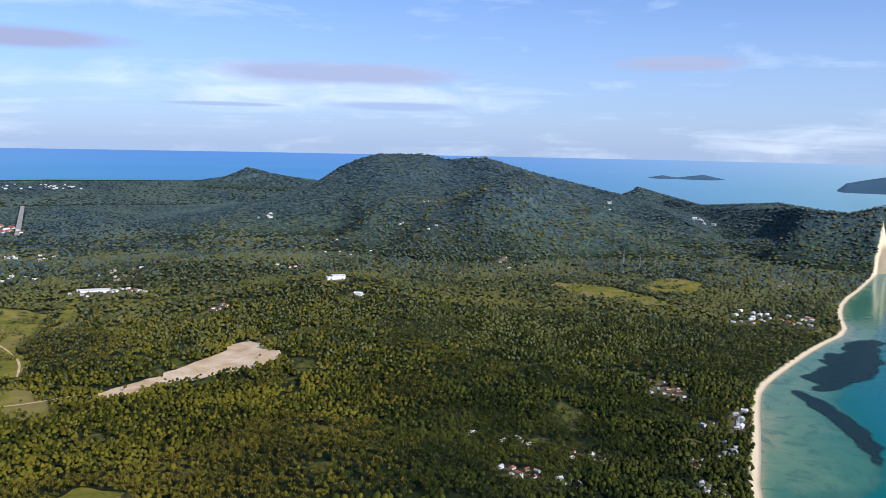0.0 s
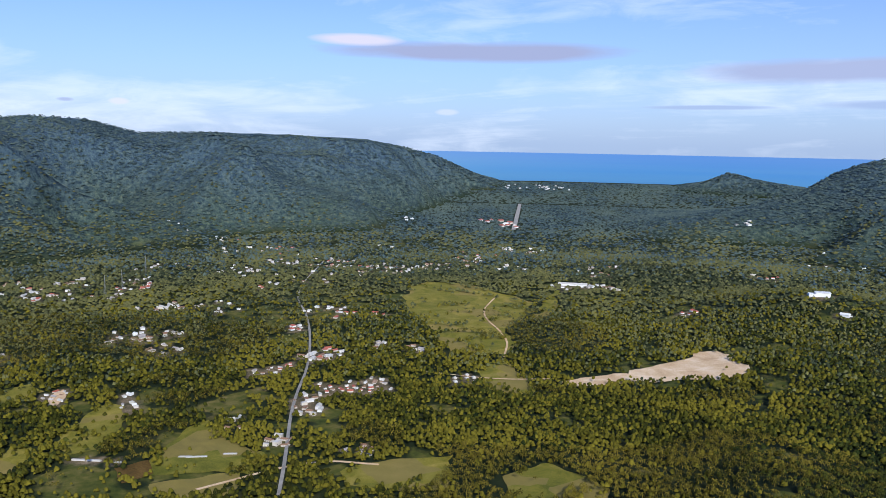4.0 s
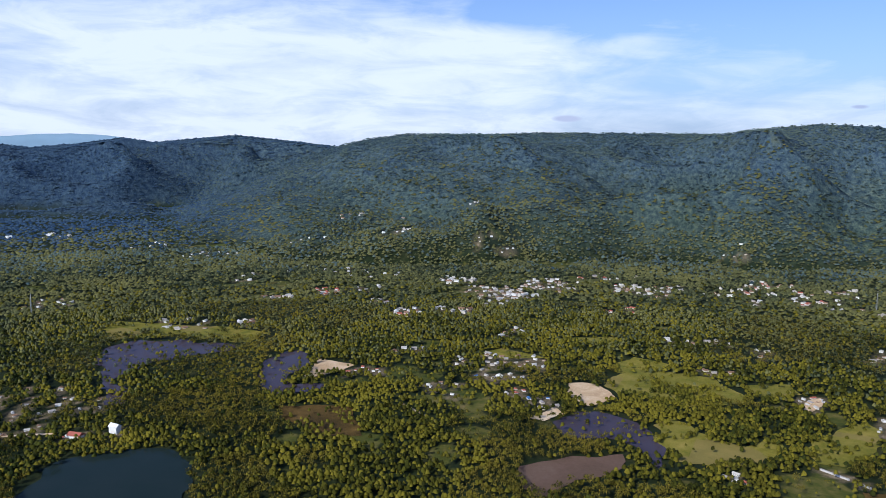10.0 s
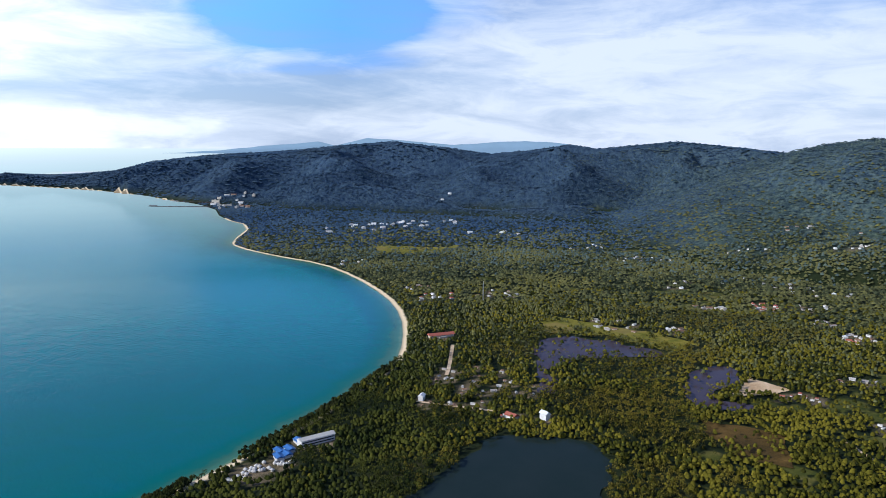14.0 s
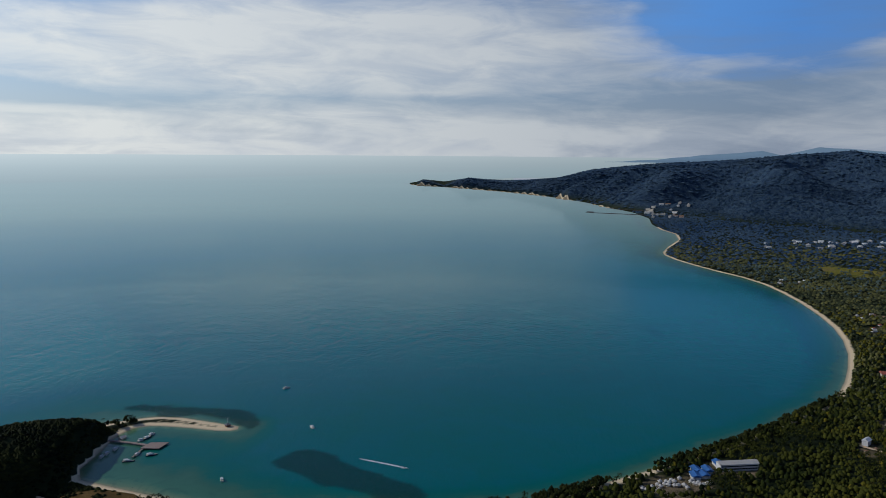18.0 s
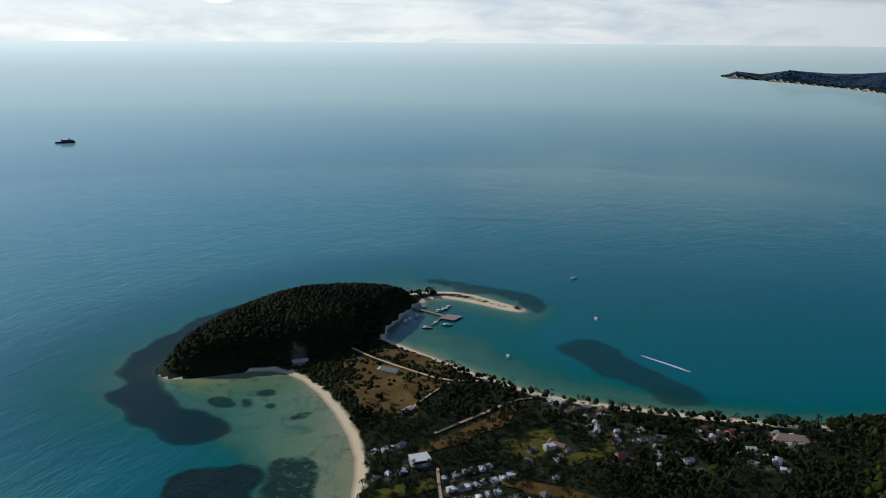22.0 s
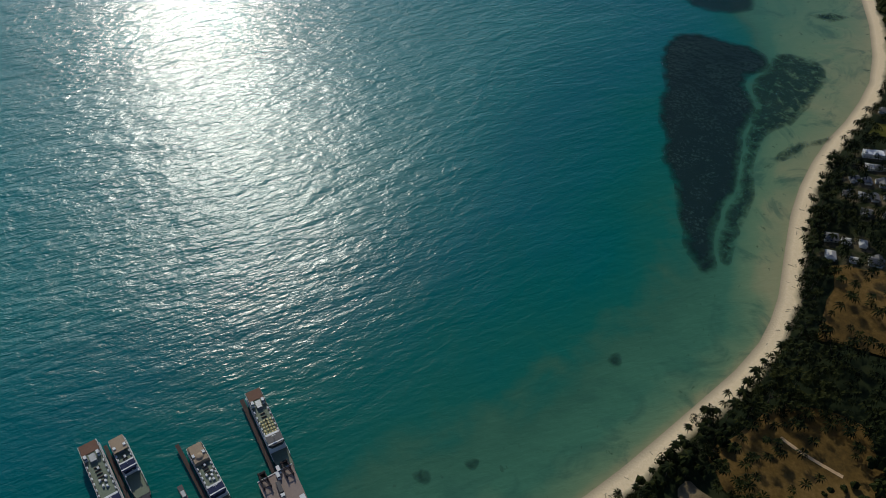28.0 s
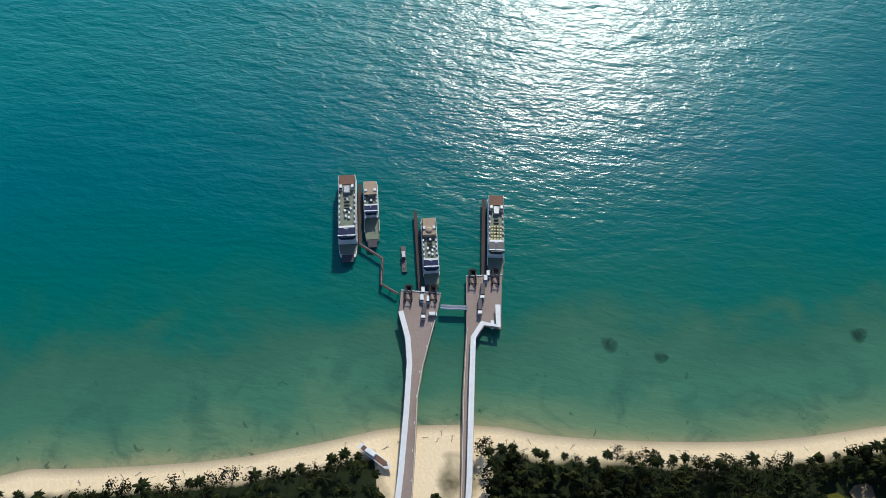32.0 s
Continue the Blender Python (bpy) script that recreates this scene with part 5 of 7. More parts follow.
TIN_B = [(113.8, 1424, 1.0, 14, 3), (141.7, 1532, 0.6, 18, 3), (97.7, 2052, 1.6, 70, 11), (101.0, 2176, 1.6, 98, 13), (97.9, 1904, 1.0, 40, 5), (91.2, 1808, 0.8, 30, 4), (99.1, 1620, 0.8, 40, 5), (99.4, 1400, 2.2, 38, 14), (95.6, 1384, 0.8, 30, 4), (75.3, 1692, 1.2, 20, 4), (88.6, 2084, 1.6, 48, 5), (94.0, 1228, 1.2, 34, 5), (114.0, 2704, 1.2, 44, 4), (67.2, 2056, 1.6, 52, 8), (61.1, 2144, 1.1, 58, 5), (65.5, 1320, 2.9, 46, 13), (67.2, 1240, 2.9, 24, 9), (63.8, 1164, 2.4, 14, 6)]
TIN_C = [(98.2, 2032, 2.0, 82, 12), (75.7, 1720, 1.6, 56, 8), (-168.1, 980, 0.6, 12, 3), (-174.0, 1012, 1.6, 12, 4), (-161.4, 1028, 0.6, 26, 4), (18.4, 860, 2.0, 24, 8), (22.4, 828, 2.2, 18, 8), (22.1, 772, 1.6, 12, 4), (22.5, 792, 1.6, 10, 4)]
RED_A = [(116.6, 2284, 2.4, 86, 13), (124.9, 2244, 1.1, 92, 10), (134.8, 2888, 1.2, 111, 8), (150.5, 3960, 1.4, 190, 8), (134.0, 2188, 0.8, 54, 4), (138.1, 1468, 1.1, 38, 8), (135.2, 1368, 1.2, 36, 6), (99.6, 1216, 0.8, 20, 4), (85.7, 2040, 0.9, 38, 5), (131.3, 3190, 1.0, 40, 5), (62.7, 2016, 1.3, 52, 9), (68.0, 1104, 0.8, 12, 3), (85.7, 2052, 1.0, 44, 4), (169.3, 2516, 0.6, 40, 3), (164.5, 1900, 0.9, 30, 5), (-155.5, 2064, 1.1, 58, 11), (-163.6, 1348, 1.3, 40, 11), (-169.4, 988, 0.9, 16, 4)]
RED_B = [(-173.9, 872, 1.6, 20, 8), (-170.1, 864, 1.1, 16, 5), (32.9, 792, 2.2, 20, 12), (36.8, 812, 0.7, 16, 6)]
WHITE_A = [(135.0, 2612, 1.6, 78, 8), (132.1, 2508, 0.8, 56, 4), (145.7, 2528, 1.2, 68, 6), (152.2, 2980, 1.2, 78, 7), (142.6, 3000, 0.8, 52, 3), (153.3, 7250, 2.4, 260, 10), (155.2, 8990, 0.8, 6, 4), (138.0, 1860, 1.8, 32, 8), (148.1, 1304, 0.9, 26, 6), (124.1, 1260, 0.6, 24, 3), (155.6, 2224, 1.2, 48, 6), (131.3, 3230, 1.0, 35, 4), (128.0, 3280, 0.8, 30, 3), (144.2, 4080, 1.0, 115, 3), (95.2, 2224, 1.2, 46, 5), (79.6, 1716, 0.6, 26, 3), (77.9, 2752, 1.6, 74, 6), (74.1, 3030, 0.8, 72, 3)]
WHITE_B = [(88.8, 2296, 2.4, 76, 7), (90.8, 2724, 0.8, 22, 3), (84.3, 2780, 1.6, 52, 4), (80.6, 2276, 1.6, 72, 5), (56.8, 3630, 2.4, 165, 13), (59.5, 3760, 2.0, 145, 11), (62.7, 3820, 1.6, 160, 8), (62.3, 4750, 1.4, 105, 10), (66.8, 3420, 1.8, 110, 8), (56.7, 2604, 1.0, 58, 5), (91.3, 1812, 1.2, 28, 4), (90.7, 2712, 1.2, 26, 5), (95.9, 2848, 0.8, 20, 3), (77.1, 2736, 1.6, 54, 5), (60.6, 6190, 0.6, 55, 3), (57.9, 6190, 0.4, 30, 2), (98.0, 2616, 2.4, 34, 6), (85.1, 2400, 2.4, 82, 6)]
WHITE_C = [(73.0, 3090, 2.4, 104, 5), (179.0, 3330, 1.2, 35, 5), (177.1, 3140, 0.4, 35, 2), (179.4, 2968, 0.5, 22, 2), (152.0, 3020, 1.2, 75, 8), (-168.1, 3850, 0.7, 95, 5), (-158.3, 2024, 1.2, 86, 17), (-158.6, 1240, 0.3, 48, 6), (-159.1, 1096, 0.7, 38, 8), (-159.9, 956, 1.0, 22, 7), (-156.0, 2616, 0.8, 56, 4), (-162.0, 4100, 1.0, 80, 6), (151.1, 3880, 0.6, 95, 3), (153.0, 7640, 2.4, 260, 13), (-178.5, 2460, 0.5, 34, 2), (-175.0, 2692, 1.6, 78, 4), (167.3, 3640, 1.2, 55, 4), (-178.2, 1012, 0.8, 16, 2)]
WHITE_D = [(174.5, 2904, 3.3, 88, 6), (171.7, 3170, 2.4, 80, 4), (35.3, 756, 2.0, 14, 6)]
FLAT_A = [(136.6, 1188, 1.1, 38, 8), (134.3, 1032, 0.9, 16, 4), (82.0, 1984, 1.0, 28, 3), (48.5, 5050, 1.6, 260, 26), (82.0, 1976, 1.0, 28, 3), (95.1, 2224, 1.2, 42, 4), (79.6, 1720, 0.6, 22, 2), (-160.5, 1192, 0.5, 12, 2), (20.2, 724, 0.5, 6, 2), (20.4, 720, 0.8, 8, 3)]
BLUE_A = [(101.4, 1172, 1.4, 32, 5), (97.3, 1312, 1.0, 26, 3)]
GREY_A = [(20.0, 690, 2.0, 30, 6), (27.0, 760, 2.6, 22, 9), (30.0, 720, 2.0, 20, 6)]
BELT_TIN = [(127.2, 2584, 2.2, 64, 8), (134.9, 2616, 1.1, 72, 7), (136.7, 2268, 1.5, 56, 6), (145.7, 2532, 1.5, 64, 8), (152.2, 2960, 1.5, 100, 6), (157.5, 2516, 1.5, 64, 5), (127.0, 1528, 1.5, 24, 5), (133.9, 1356, 1.1, 20, 5), (143.2, 1492, 1.8, 28, 6), (130.5, 1880, 2.2, 36, 4), (140.3, 976, 1.1, 12, 3), (88.8, 1916, 1.1, 36, 6), (97.3, 2076, 1.8, 48, 12), (101.8, 2160, 1.5, 52, 10), (110.1, 2208, 1.1, 56, 6), (116.8, 2372, 1.5, 56, 12), (125.1, 2324, 1.1, 56, 9), (123.3, 2120, 1.1, 48, 5)]
BELT_TIN_B = [(116.3, 1580, 0.9, 28, 3), (127.4, 1684, 0.9, 32, 4), (91.1, 1464, 1.5, 24, 4), (115.7, 2088, 0.7, 44, 4), (131.5, 2480, 1.5, 56, 6), (89.1, 2984, 2.6, 48, 12)]
BELT_WHITE = [(132.0, 2892, 2.2, 84, 7), (142.5, 2448, 1.8, 64, 10), (133.4, 2396, 1.5, 56, 5), (151.4, 2532, 1.1, 68, 6), (158.0, 2236, 1.3, 48, 8), (126.5, 1928, 1.5, 36, 5), (137.3, 1440, 1.1, 24, 8), (136.8, 1140, 1.1, 16, 6), (169.2, 2500, 1.1, 56, 3), (134.5, 1020, 1.1, 12, 5), (131.6, 1104, 0.7, 16, 3), (95.2, 2208, 1.1, 52, 9), (99.3, 1996, 1.5, 44, 10), (108.4, 2152, 1.8, 52, 14), (114.1, 2200, 1.8, 52, 8), (121.0, 2344, 1.1, 56, 7), (126.6, 1956, 1.1, 40, 5), (94.8, 1800, 1.5, 36, 7)]
BELT_WHITE_B = [(124.6, 1692, 1.1, 32, 5), (98.5, 1304, 1.5, 20, 6), (124.2, 1224, 0.7, 16, 4), (129.7, 1948, 1.5, 36, 5)]
BELT_RED = [(139.4, 2556, 2.2, 68, 10), (148.9, 2792, 1.5, 80, 8), (140.5, 1800, 1.8, 36, 7), (139.6, 1244, 2.2, 16, 14), (135.8, 1668, 0.6, 32, 5), (91.2, 1784, 0.9, 36, 5), (105.1, 2268, 1.5, 60, 6), (119.6, 2140, 1.5, 48, 10), (106.8, 1880, 1.1, 40, 5), (88.3, 1332, 1.5, 20, 7), (119.9, 1320, 0.7, 20, 4), (115.5, 956, 0.7, 12, 4)]
VILLAGES = [("TIN", TIN_A), ("TIN", TIN_B), ("TIN", TIN_C), ("RED", RED_A), ("RED", RED_B), ("WHITE", WHITE_A), ("WHITE", WHITE_B), ("WHITE", WHITE_C), ("WHITE", WHITE_D), ("FLAT", FLAT_A), ("BLUE", BLUE_A), ("GREY", GREY_A), ("TIN", BELT_TIN), ("TIN", BELT_TIN_B), ("FLAT", BELT_WHITE), ("WHITE", BELT_WHITE_B), ("RED", BELT_RED)]


def mark_taken():
    """Marks the round places on a raster of 4 m."""
    mask = np.zeros((1600, 1600), bool)
    for cx, cy, cr in CLEAR:
        i, j, k = int((cx + 3200) / 4), int((cy + 3200) / 4), int(cr / 4) + 1
        if not (k < i < 1600 - k and k < j < 1600 - k):
            continue
        u, v = np.meshgrid(np.arange(i - k, i + k + 1), np.arange(j - k, j + k + 1), indexing="ij")
        mask[i - k:i + k + 1, j - k:j + k + 1] |= np.hypot(u * 4 + 2 - 3200 - cx, v * 4 + 2 - 3200 - cy) < cr
    return mask


# rows of villas along the lanes of the headland: kind, first and last house, how many
ROWS = [("VILLA", (63, 698), (102, 707), 5), ("VILLA", (68, 654), (93, 658), 3), ("VILLA", (64, 587), (114, 600), 7), ("GREY", (66, 570), (109, 579), 6), ("GREY", (60, 551), (106, 563), 6), ("GREY", (58, 531), (106, 543), 6),
        ("GREY", (73, 515), (113, 524), 4), ("VILLA", (132, 640), (177, 651), 6), ("VILLA", (132, 618), (191, 630), 8), ("VILLA", (133, 600), (172, 606), 5), ("VILLA", (126, 571), (190, 597), 8), ("VILLA", (133, 550), (167, 546), 4),
        ("GREY", (54, 476), (75, 481), 3), ("GREY", (58, 458), (124, 474), 6), ("VILLA", (193, 588), (213, 594), 2)]


def house(kind, label, w, d, h, roof, wall, rich):
    """A house with its ridge along x. rich: with windows and doors."""
    ob = thing("house", label, "house", "houses of the villages")
    if kind == "flat":
        body = part("wall", box(-w / 2, w / 2, -d / 2, d / 2, -1.0, h), wall, ob)
        part("roof", box(-w / 2 - 0.3, w / 2 + 0.3, -d / 2 - 0.3, d / 2 + 0.3, h, h + 0.35), roof, ob)
        part("stair_tower", box(-w / 2 + 1, -w / 2 + 4, -d / 2 + 1, -d / 2 + 4, h + 0.35, h + 2.6), wall, ob)
    else:
        body = part("wall", box(-w / 2, w / 2, -d / 2, d / 2, -1.0, h), wall, ob)
        part("roof", gable(-w / 2 - 0.8, w / 2 + 0.8, -d / 2 - 0.9, d / 2 + 0.9, h, h + d * 0.30, hip=(d * 0.42 if kind == "hip" else 0.0)), roof, ob)
        if kind == "ell":
            part("wing_roof", gable(-d * 0.35, d * 0.35, -d * 0.4, d * 0.4, h - 0.3, h + 1.6), roof, ob).matrix_basis = pose(w * 0.2, d * 0.6, 0, 0, 0, 90)
            part("wing", box(-d * 0.3, d * 0.3, 0, d * 0.55, -1.0, h - 0.3), wall, ob).matrix_basis = pose(w * 0.2, d * 0.4, 0)
    if rich:
        win = part("window", box(-0.7, 0.7, -0.04, 0.04, 1.0, 2.3), M_PANE, ob)
        win.matrix_basis = pose(-w * 0.3, -d / 2 - 0.02, 0)
        for x, y in ((0.3, -1), (-0.3, 1), (0.05, 1), (0.3, 1)):
            again(win, pose(w * x, y * (d / 2 + 0.02), 0), ob)
        part("door", box(-0.5, 0.5, -0.05, 0.05, 0.0, 2.1), M_BROWN, ob).matrix_basis = pose(0, -d / 2 - 0.02, 0)
    return ob


def house_kinds(rich):
    return {
        "TIN": [house("gable", "low house with a weathered grey tin roof", 13, 8, 3.2, M_TIN, M_CREAM, rich), house("ell", "angled house with a rusty tin roof", 12, 8, 3.0, M_RUST, M_CREAM, rich),
                house("gable", "small white house with a pale tin roof", 11, 7, 3.0, M_PALEROOF, M_WHITE, rich)],
        "RED": [house("gable", "house with a red tiled gable roof", 14, 9, 3.4, M_REDROOF, M_CREAM, rich), house("hip", "white house with a red hipped roof", 12, 10, 3.6, M_REDROOF, M_WHITE, rich),
                house("gable", "low white house with a pale roof", 12, 8, 3.2, M_PALEROOF, M_WHITE, rich)],
        "WHITE": [house("hip", "white villa with a pale hipped roof", 12, 9, 3.6, M_PALEROOF, M_WHITE, rich), house("ell", "white villa with two pale gable roofs", 12, 8, 3.4, M_WHITE, M_WHITE, rich),
                  house("hip", "small white villa with a worn grey-white roof", 9, 8, 3.4, M_PALEROOF, M_CREAM, rich), house("gable", "white house with a steep tin roof", 11, 7, 3.4, M_TIN, M_WHITE, rich)],
        "FLAT": [house("flat", "flat-roofed two-storey concrete building", 15, 9, 6.5, M_PALEROOF, M_CREAM, rich), house("gable", "long white hall with a pale roof", 19, 9, 4.4, M_PALEROOF, M_WHITE, rich), house("gable", "long shed with a rusty roof", 17, 9, 4.0, M_RUST, M_CREAM, rich)],
        "BLUE": [house("gable", "low building with a blue sheet roof", 14, 9, 3.6, M_BLUE, M_WHITE, rich), house("gable", "house with a grey tin roof", 13, 8, 3.2, M_TIN, M_CREAM, rich)],
        "VILLA": [house("hip", "bright white villa with a white hipped roof", 12, 9, 3.6, M_VILLA, M_WHITE, rich), house("ell", "white villa with crossed white roofs", 12, 8, 3.4, M_VILLA, M_WHITE, rich),
                  house("flat", "white flat-roofed villa with a stair tower", 11, 9, 5.4, M_VILLA, M_WHITE, rich), house("hip", "white villa with a grey tiled roof", 11, 9, 3.6, M_GREYROOF, M_WHITE, rich)],
        "GREY": [house("hip", "villa with a dark grey tiled roof", 12, 9, 3.4, M_GREYROOF, M_CREAM, rich), house("ell", "villa with a wing and dark roof", 12, 9, 3.4, M_GREYROOF, M_WHITE, rich),
                 house("hip", "villa with a pale worn roof", 10, 8, 3.4, M_PALEROOF, M_WHITE, rich)]}


def settle():
    """Sets the houses down. The nearer ones are things; those far off are joined by their roof and wall colours."""
    g = np.random.RandomState(5)
    rich, poor = house_kinds(True), house_kinds(False)
    cand = []
    for name, (ax, ay), (bx, by), count in ROWS:
        way = math.degrees(math.atan2(by - ay, bx - ax))
        for k in range(count):
            u = (k + g.uniform(-0.12, 0.12)) / max(1, count - 1)
            x, y = ax + (bx - ax) * u + g.uniform(-0.8, 0.8), ay + (by - ay) * u + g.uniform(-1.2, 1.2)
            cand.append((x, y, g.uniform(0.70, 0.86), math.hypot(x, y), name, way + g.choice([0, 90, 180]) + g.uniform(-4, 4), g.randint(60)))
    for name, rows in VILLAGES:
        for b, r, db, dr, count in rows:
            turn = g.uniform(0, 90)
            for _ in range(count):
                for attempt in range(14):
                    bb, rr = radians(b + g.uniform(-db, db)), r + g.uniform(-dr, dr)
                    x, y = rr * math.sin(bb), rr * math.cos(bb)
                    size = g.uniform(0.75, 1.25) * (0.80 if rr < 1100 else 0.74 if rr < 1500 else 0.78 if rr < 3400 else 1.6)
                    if all((x - q[0]) ** 2 + (y - q[1]) ** 2 > (6.6 * (size + q[2])) ** 2 for q in cand):
                        cand.append((x, y, size, rr, name, turn + g.choice([0, 90, 90, 180]) + g.uniform(-12, 12), g.randint(60)))
                        break
    xs, ys = np.array([c[0] for c in cand]), np.array([c[1] for c in cand])
    shore = signed(xs, ys, SHORE)
    fx, fy, fz, fs = fold(xs, ys, height(xs, ys, shore))
    used, joined = set(), {}
    order = sorted(range(len(cand)), key=lambda i: cand[i][3])
    things = 0
    for i in order:
        x, y, size, rr, name, turn, pick = cand[i]
        if shore[i] < 14:
            continue
        near = things < 380
        pool = (rich if rr < 1150 else poor)[name]
        ob = pool[pick % len(pool)]
        m = pose(fx[i], fy[i], fz[i] + 0.3, 0, 0, turn) @ Matrix.Scale(fs[i] * size, 4)
        if rr < 3000:
            CLEAR.append((x, y, 8.0 * size if rr < 1150 else 11.5))
            if rr > 1150:
                CLEAR.append((x * (1 - 20 / rr), y * (1 - 18 / rr), 9.0))
        if near:
            things += 1
            if ob in used:
                copy_thing(ob, m)
            else:
                used.add(ob)
                ob.matrix_basis = m
            continue
        for child in poor[name][pick % len(pool)].children:
            me = child.data
            co = np.array([m @ child.matrix_basis @ v.co for v in me.vertices])
            key = me.materials[0].name
            v, f, base = joined.setdefault(key, ([], [], [0]))
            v.append(co)
            f.extend([base[0] + k for k in poly.vertices] for poly in me.polygons)
            base[0] += len(co)
    for key, (v, f, base) in joined.items():
        me = bpy.data.meshes.new("village_houses")
        me.from_pydata(np.concatenate(v).tolist(), [], f)
        me.materials.append(bpy.data.materials[key])
        tagged(new("village_houses", me), "many small houses of distant villages, " + key.replace("_", " "), "houses", kind="stuff")
    for kinds in (rich, poor):
        for obs in kinds.values():
            for ob in obs:
                if ob not in used:
                    for o in (*ob.children_recursive, ob):
                        bpy.data.objects.remove(o)


settle()


def trample():
    """Dusty yards and lanes round the houses."""
    x, y, quads = polar(rings(0.02, 9600, 7.0, 0.0085), 0.5)
    mask = mark_taken()
    i, j = np.clip((x + 3200) / 4, 0, 1599).astype(int), np.clip((y + 3200) / 4, 0, 1599).astype(int)
    attribute(bpy.data.meshes["ground"], "yard", mask[i, j] & (np.hypot(x, y) > 300))


def single(name, label, category, x, y, turn, parts, clear=12.0, group="", lift=0.2):
    """One larger building of given blocks: part name, mesh, material."""
    z = float(height(np.array([x]), np.array([y]))[0])
    fx, fy, fz, s = (float(v) for v in fold(x, y, z))
    ob = thing(name, label, category, group, pose(fx, fy, fz + lift, 0, 0, turn) @ Matrix.Scale(s, 4))
    for pname, bm, mat in parts:
        part(pname, bm, mat, ob)
    CLEAR.append((x, y, clear))
    return ob


# landmarks of their own
single("white_mansion", "large white stepped mansion on a wooded knoll", "house", 262, -1975, 20,
       [("wall", box(-16, 16, -9, 9, -3, 9), M_WHITE), ("wing", box(16, 30, -7, 9, -3, 6), M_WHITE), ("roof", box(-17, 17, -10, 10, 9, 9.6), M_WHITE), ("terrace", box(-20, 30, -16, -9, -3, 3), M_WHITE), ("window", box(-14, 14, -9.1, -9, 4, 7), M_PANE)], 34)
single("villa", "white hillside villa with two roofs", "house", 200, -1865, -10, [("wall", box(-9, 9, -5, 5, -2, 4), M_WHITE), ("roof", gable(-10, 10, -6, 6, 4, 7), M_WHITE), ("terrace", box(-12, 14, -9, -5, -2, 1), M_WHITE)], 22)
single("school_hall", "long low white hall at a field's edge", "hall", 915, -2050, 25, [("wall", box(-40, 40, -7, 7, -1, 5), M_WHITE), ("roof", gable(-41, 41, -8, 8, 5, 8), M_PALEROOF)], 46)
single("resort_hall", "long two-storey house with a red roof", "hotel", 1417, 722, -41, [("wall", box(-26, 26, -7, 7, -1, 6), M_CREAM), ("roof", gable(-28, 28, -9, 9, 6, 10), M_REDROOF), ("porch", box(-8, 8, -12, -7, -1, 3.4), M_CREAM)], 34)
single("gable_house", "tall white gable-ended house by a lake", "house", 1044, 364, 60, [("wall", box(-7, 7, -4, 4, -1, 9), M_WHITE), ("roof", gable(-8, 8, -5, 5, 9, 13), M_WHITE)], 16)
single("red_house", "white house with a bright red roof by a lake", "house", 1031, 410, 70, [("wall", box(-9, 9, -6, 6, -1, 4), M_WHITE), ("roof", gable(-10, 10, -7, 7, 4, 7.4), M_REDROOF), ("porch", box(9, 14, -4, 4, -1, 3), M_WHITE)], 18)
single("chapel", "small white house with a raised gable", "house", 1046, 566, 10, [("wall", box(-6, 6, -4, 4, -1, 7), M_WHITE), ("roof", gable(-7, 7, -5, 5, 7, 10), M_WHITE)], 12)
single("hotel_block", "long white hotel block with a pale roof", "hotel", 826, 606, -25, [("wall", box(-25, 25, -6, 6, -1, 9), M_WHITE), ("roof", gable(-26, 26, -7, 7, 9, 11.5), M_PALEROOF), ("window_band", box(-24, 24, -6.1, -6, 5.5, 7), M_PANE), ("lower_window_band", box(-24, 24, -6.1, -6, 2, 3.5), M_PANE)], 30)
for x, y, a in ((815, 626, 60), (787, 620, 60), (772, 613, 62), (760, 616, 55), (775, 627, 62)):
    single("blue_hall", "hall with a bright blue sheet roof by the beach", "hall", x, y, a, [("wall", box(-8, 8, -5, 5, -1, 4), M_WHITE), ("roof", gable(-9, 9, -6, 6, 4, 6.4), M_BLUE)], 13, "blue-roofed halls")
single("villa_white", "large white flat-roofed villa above a lawn", "house", 112, 671, 8, [("wall", box(-9, 9, -7, 7, -1, 7), M_WHITE), ("roof", box(-9.6, 9.6, -7.6, 7.6, 7, 7.5), M_WHITE), ("balcony", box(-9, 9, -10, -7, 3, 3.4), M_WHITE), ("window", box(-8, 8, -7.1, -7, 4, 6.4), M_PANE)], 14)
single("garden_wall", "long grey boundary wall along a track", "wall", 179, 543, 34, [("wall", box(-46, 46, -0.3, 0.3, -1, 2.6), M_CONCRETE)], 4)
single("green_house", "low house with a green-grey roof on open ground", "house", 112, 888, -38, [("wall", box(-11, 11, -5, 5, -1, 3.4), M_WHITE), ("roof", gable(-12, 12, -6, 6, 3.4, 6), M_DECK), ("annex", box(-17, -11, -4, 4, -1, 3), M_WHITE)], 20)
single("red_pavilion", "pavilion with a bright red roof among trees", "pavilion", 305, 644, 15, [("wall", box(-5, 5, -4, 4, -1, 3), M_CREAM), ("roof", gable(-7, 7, -6, 6, 3, 7.5, hip=3.5), M_REDROOF)], 12)

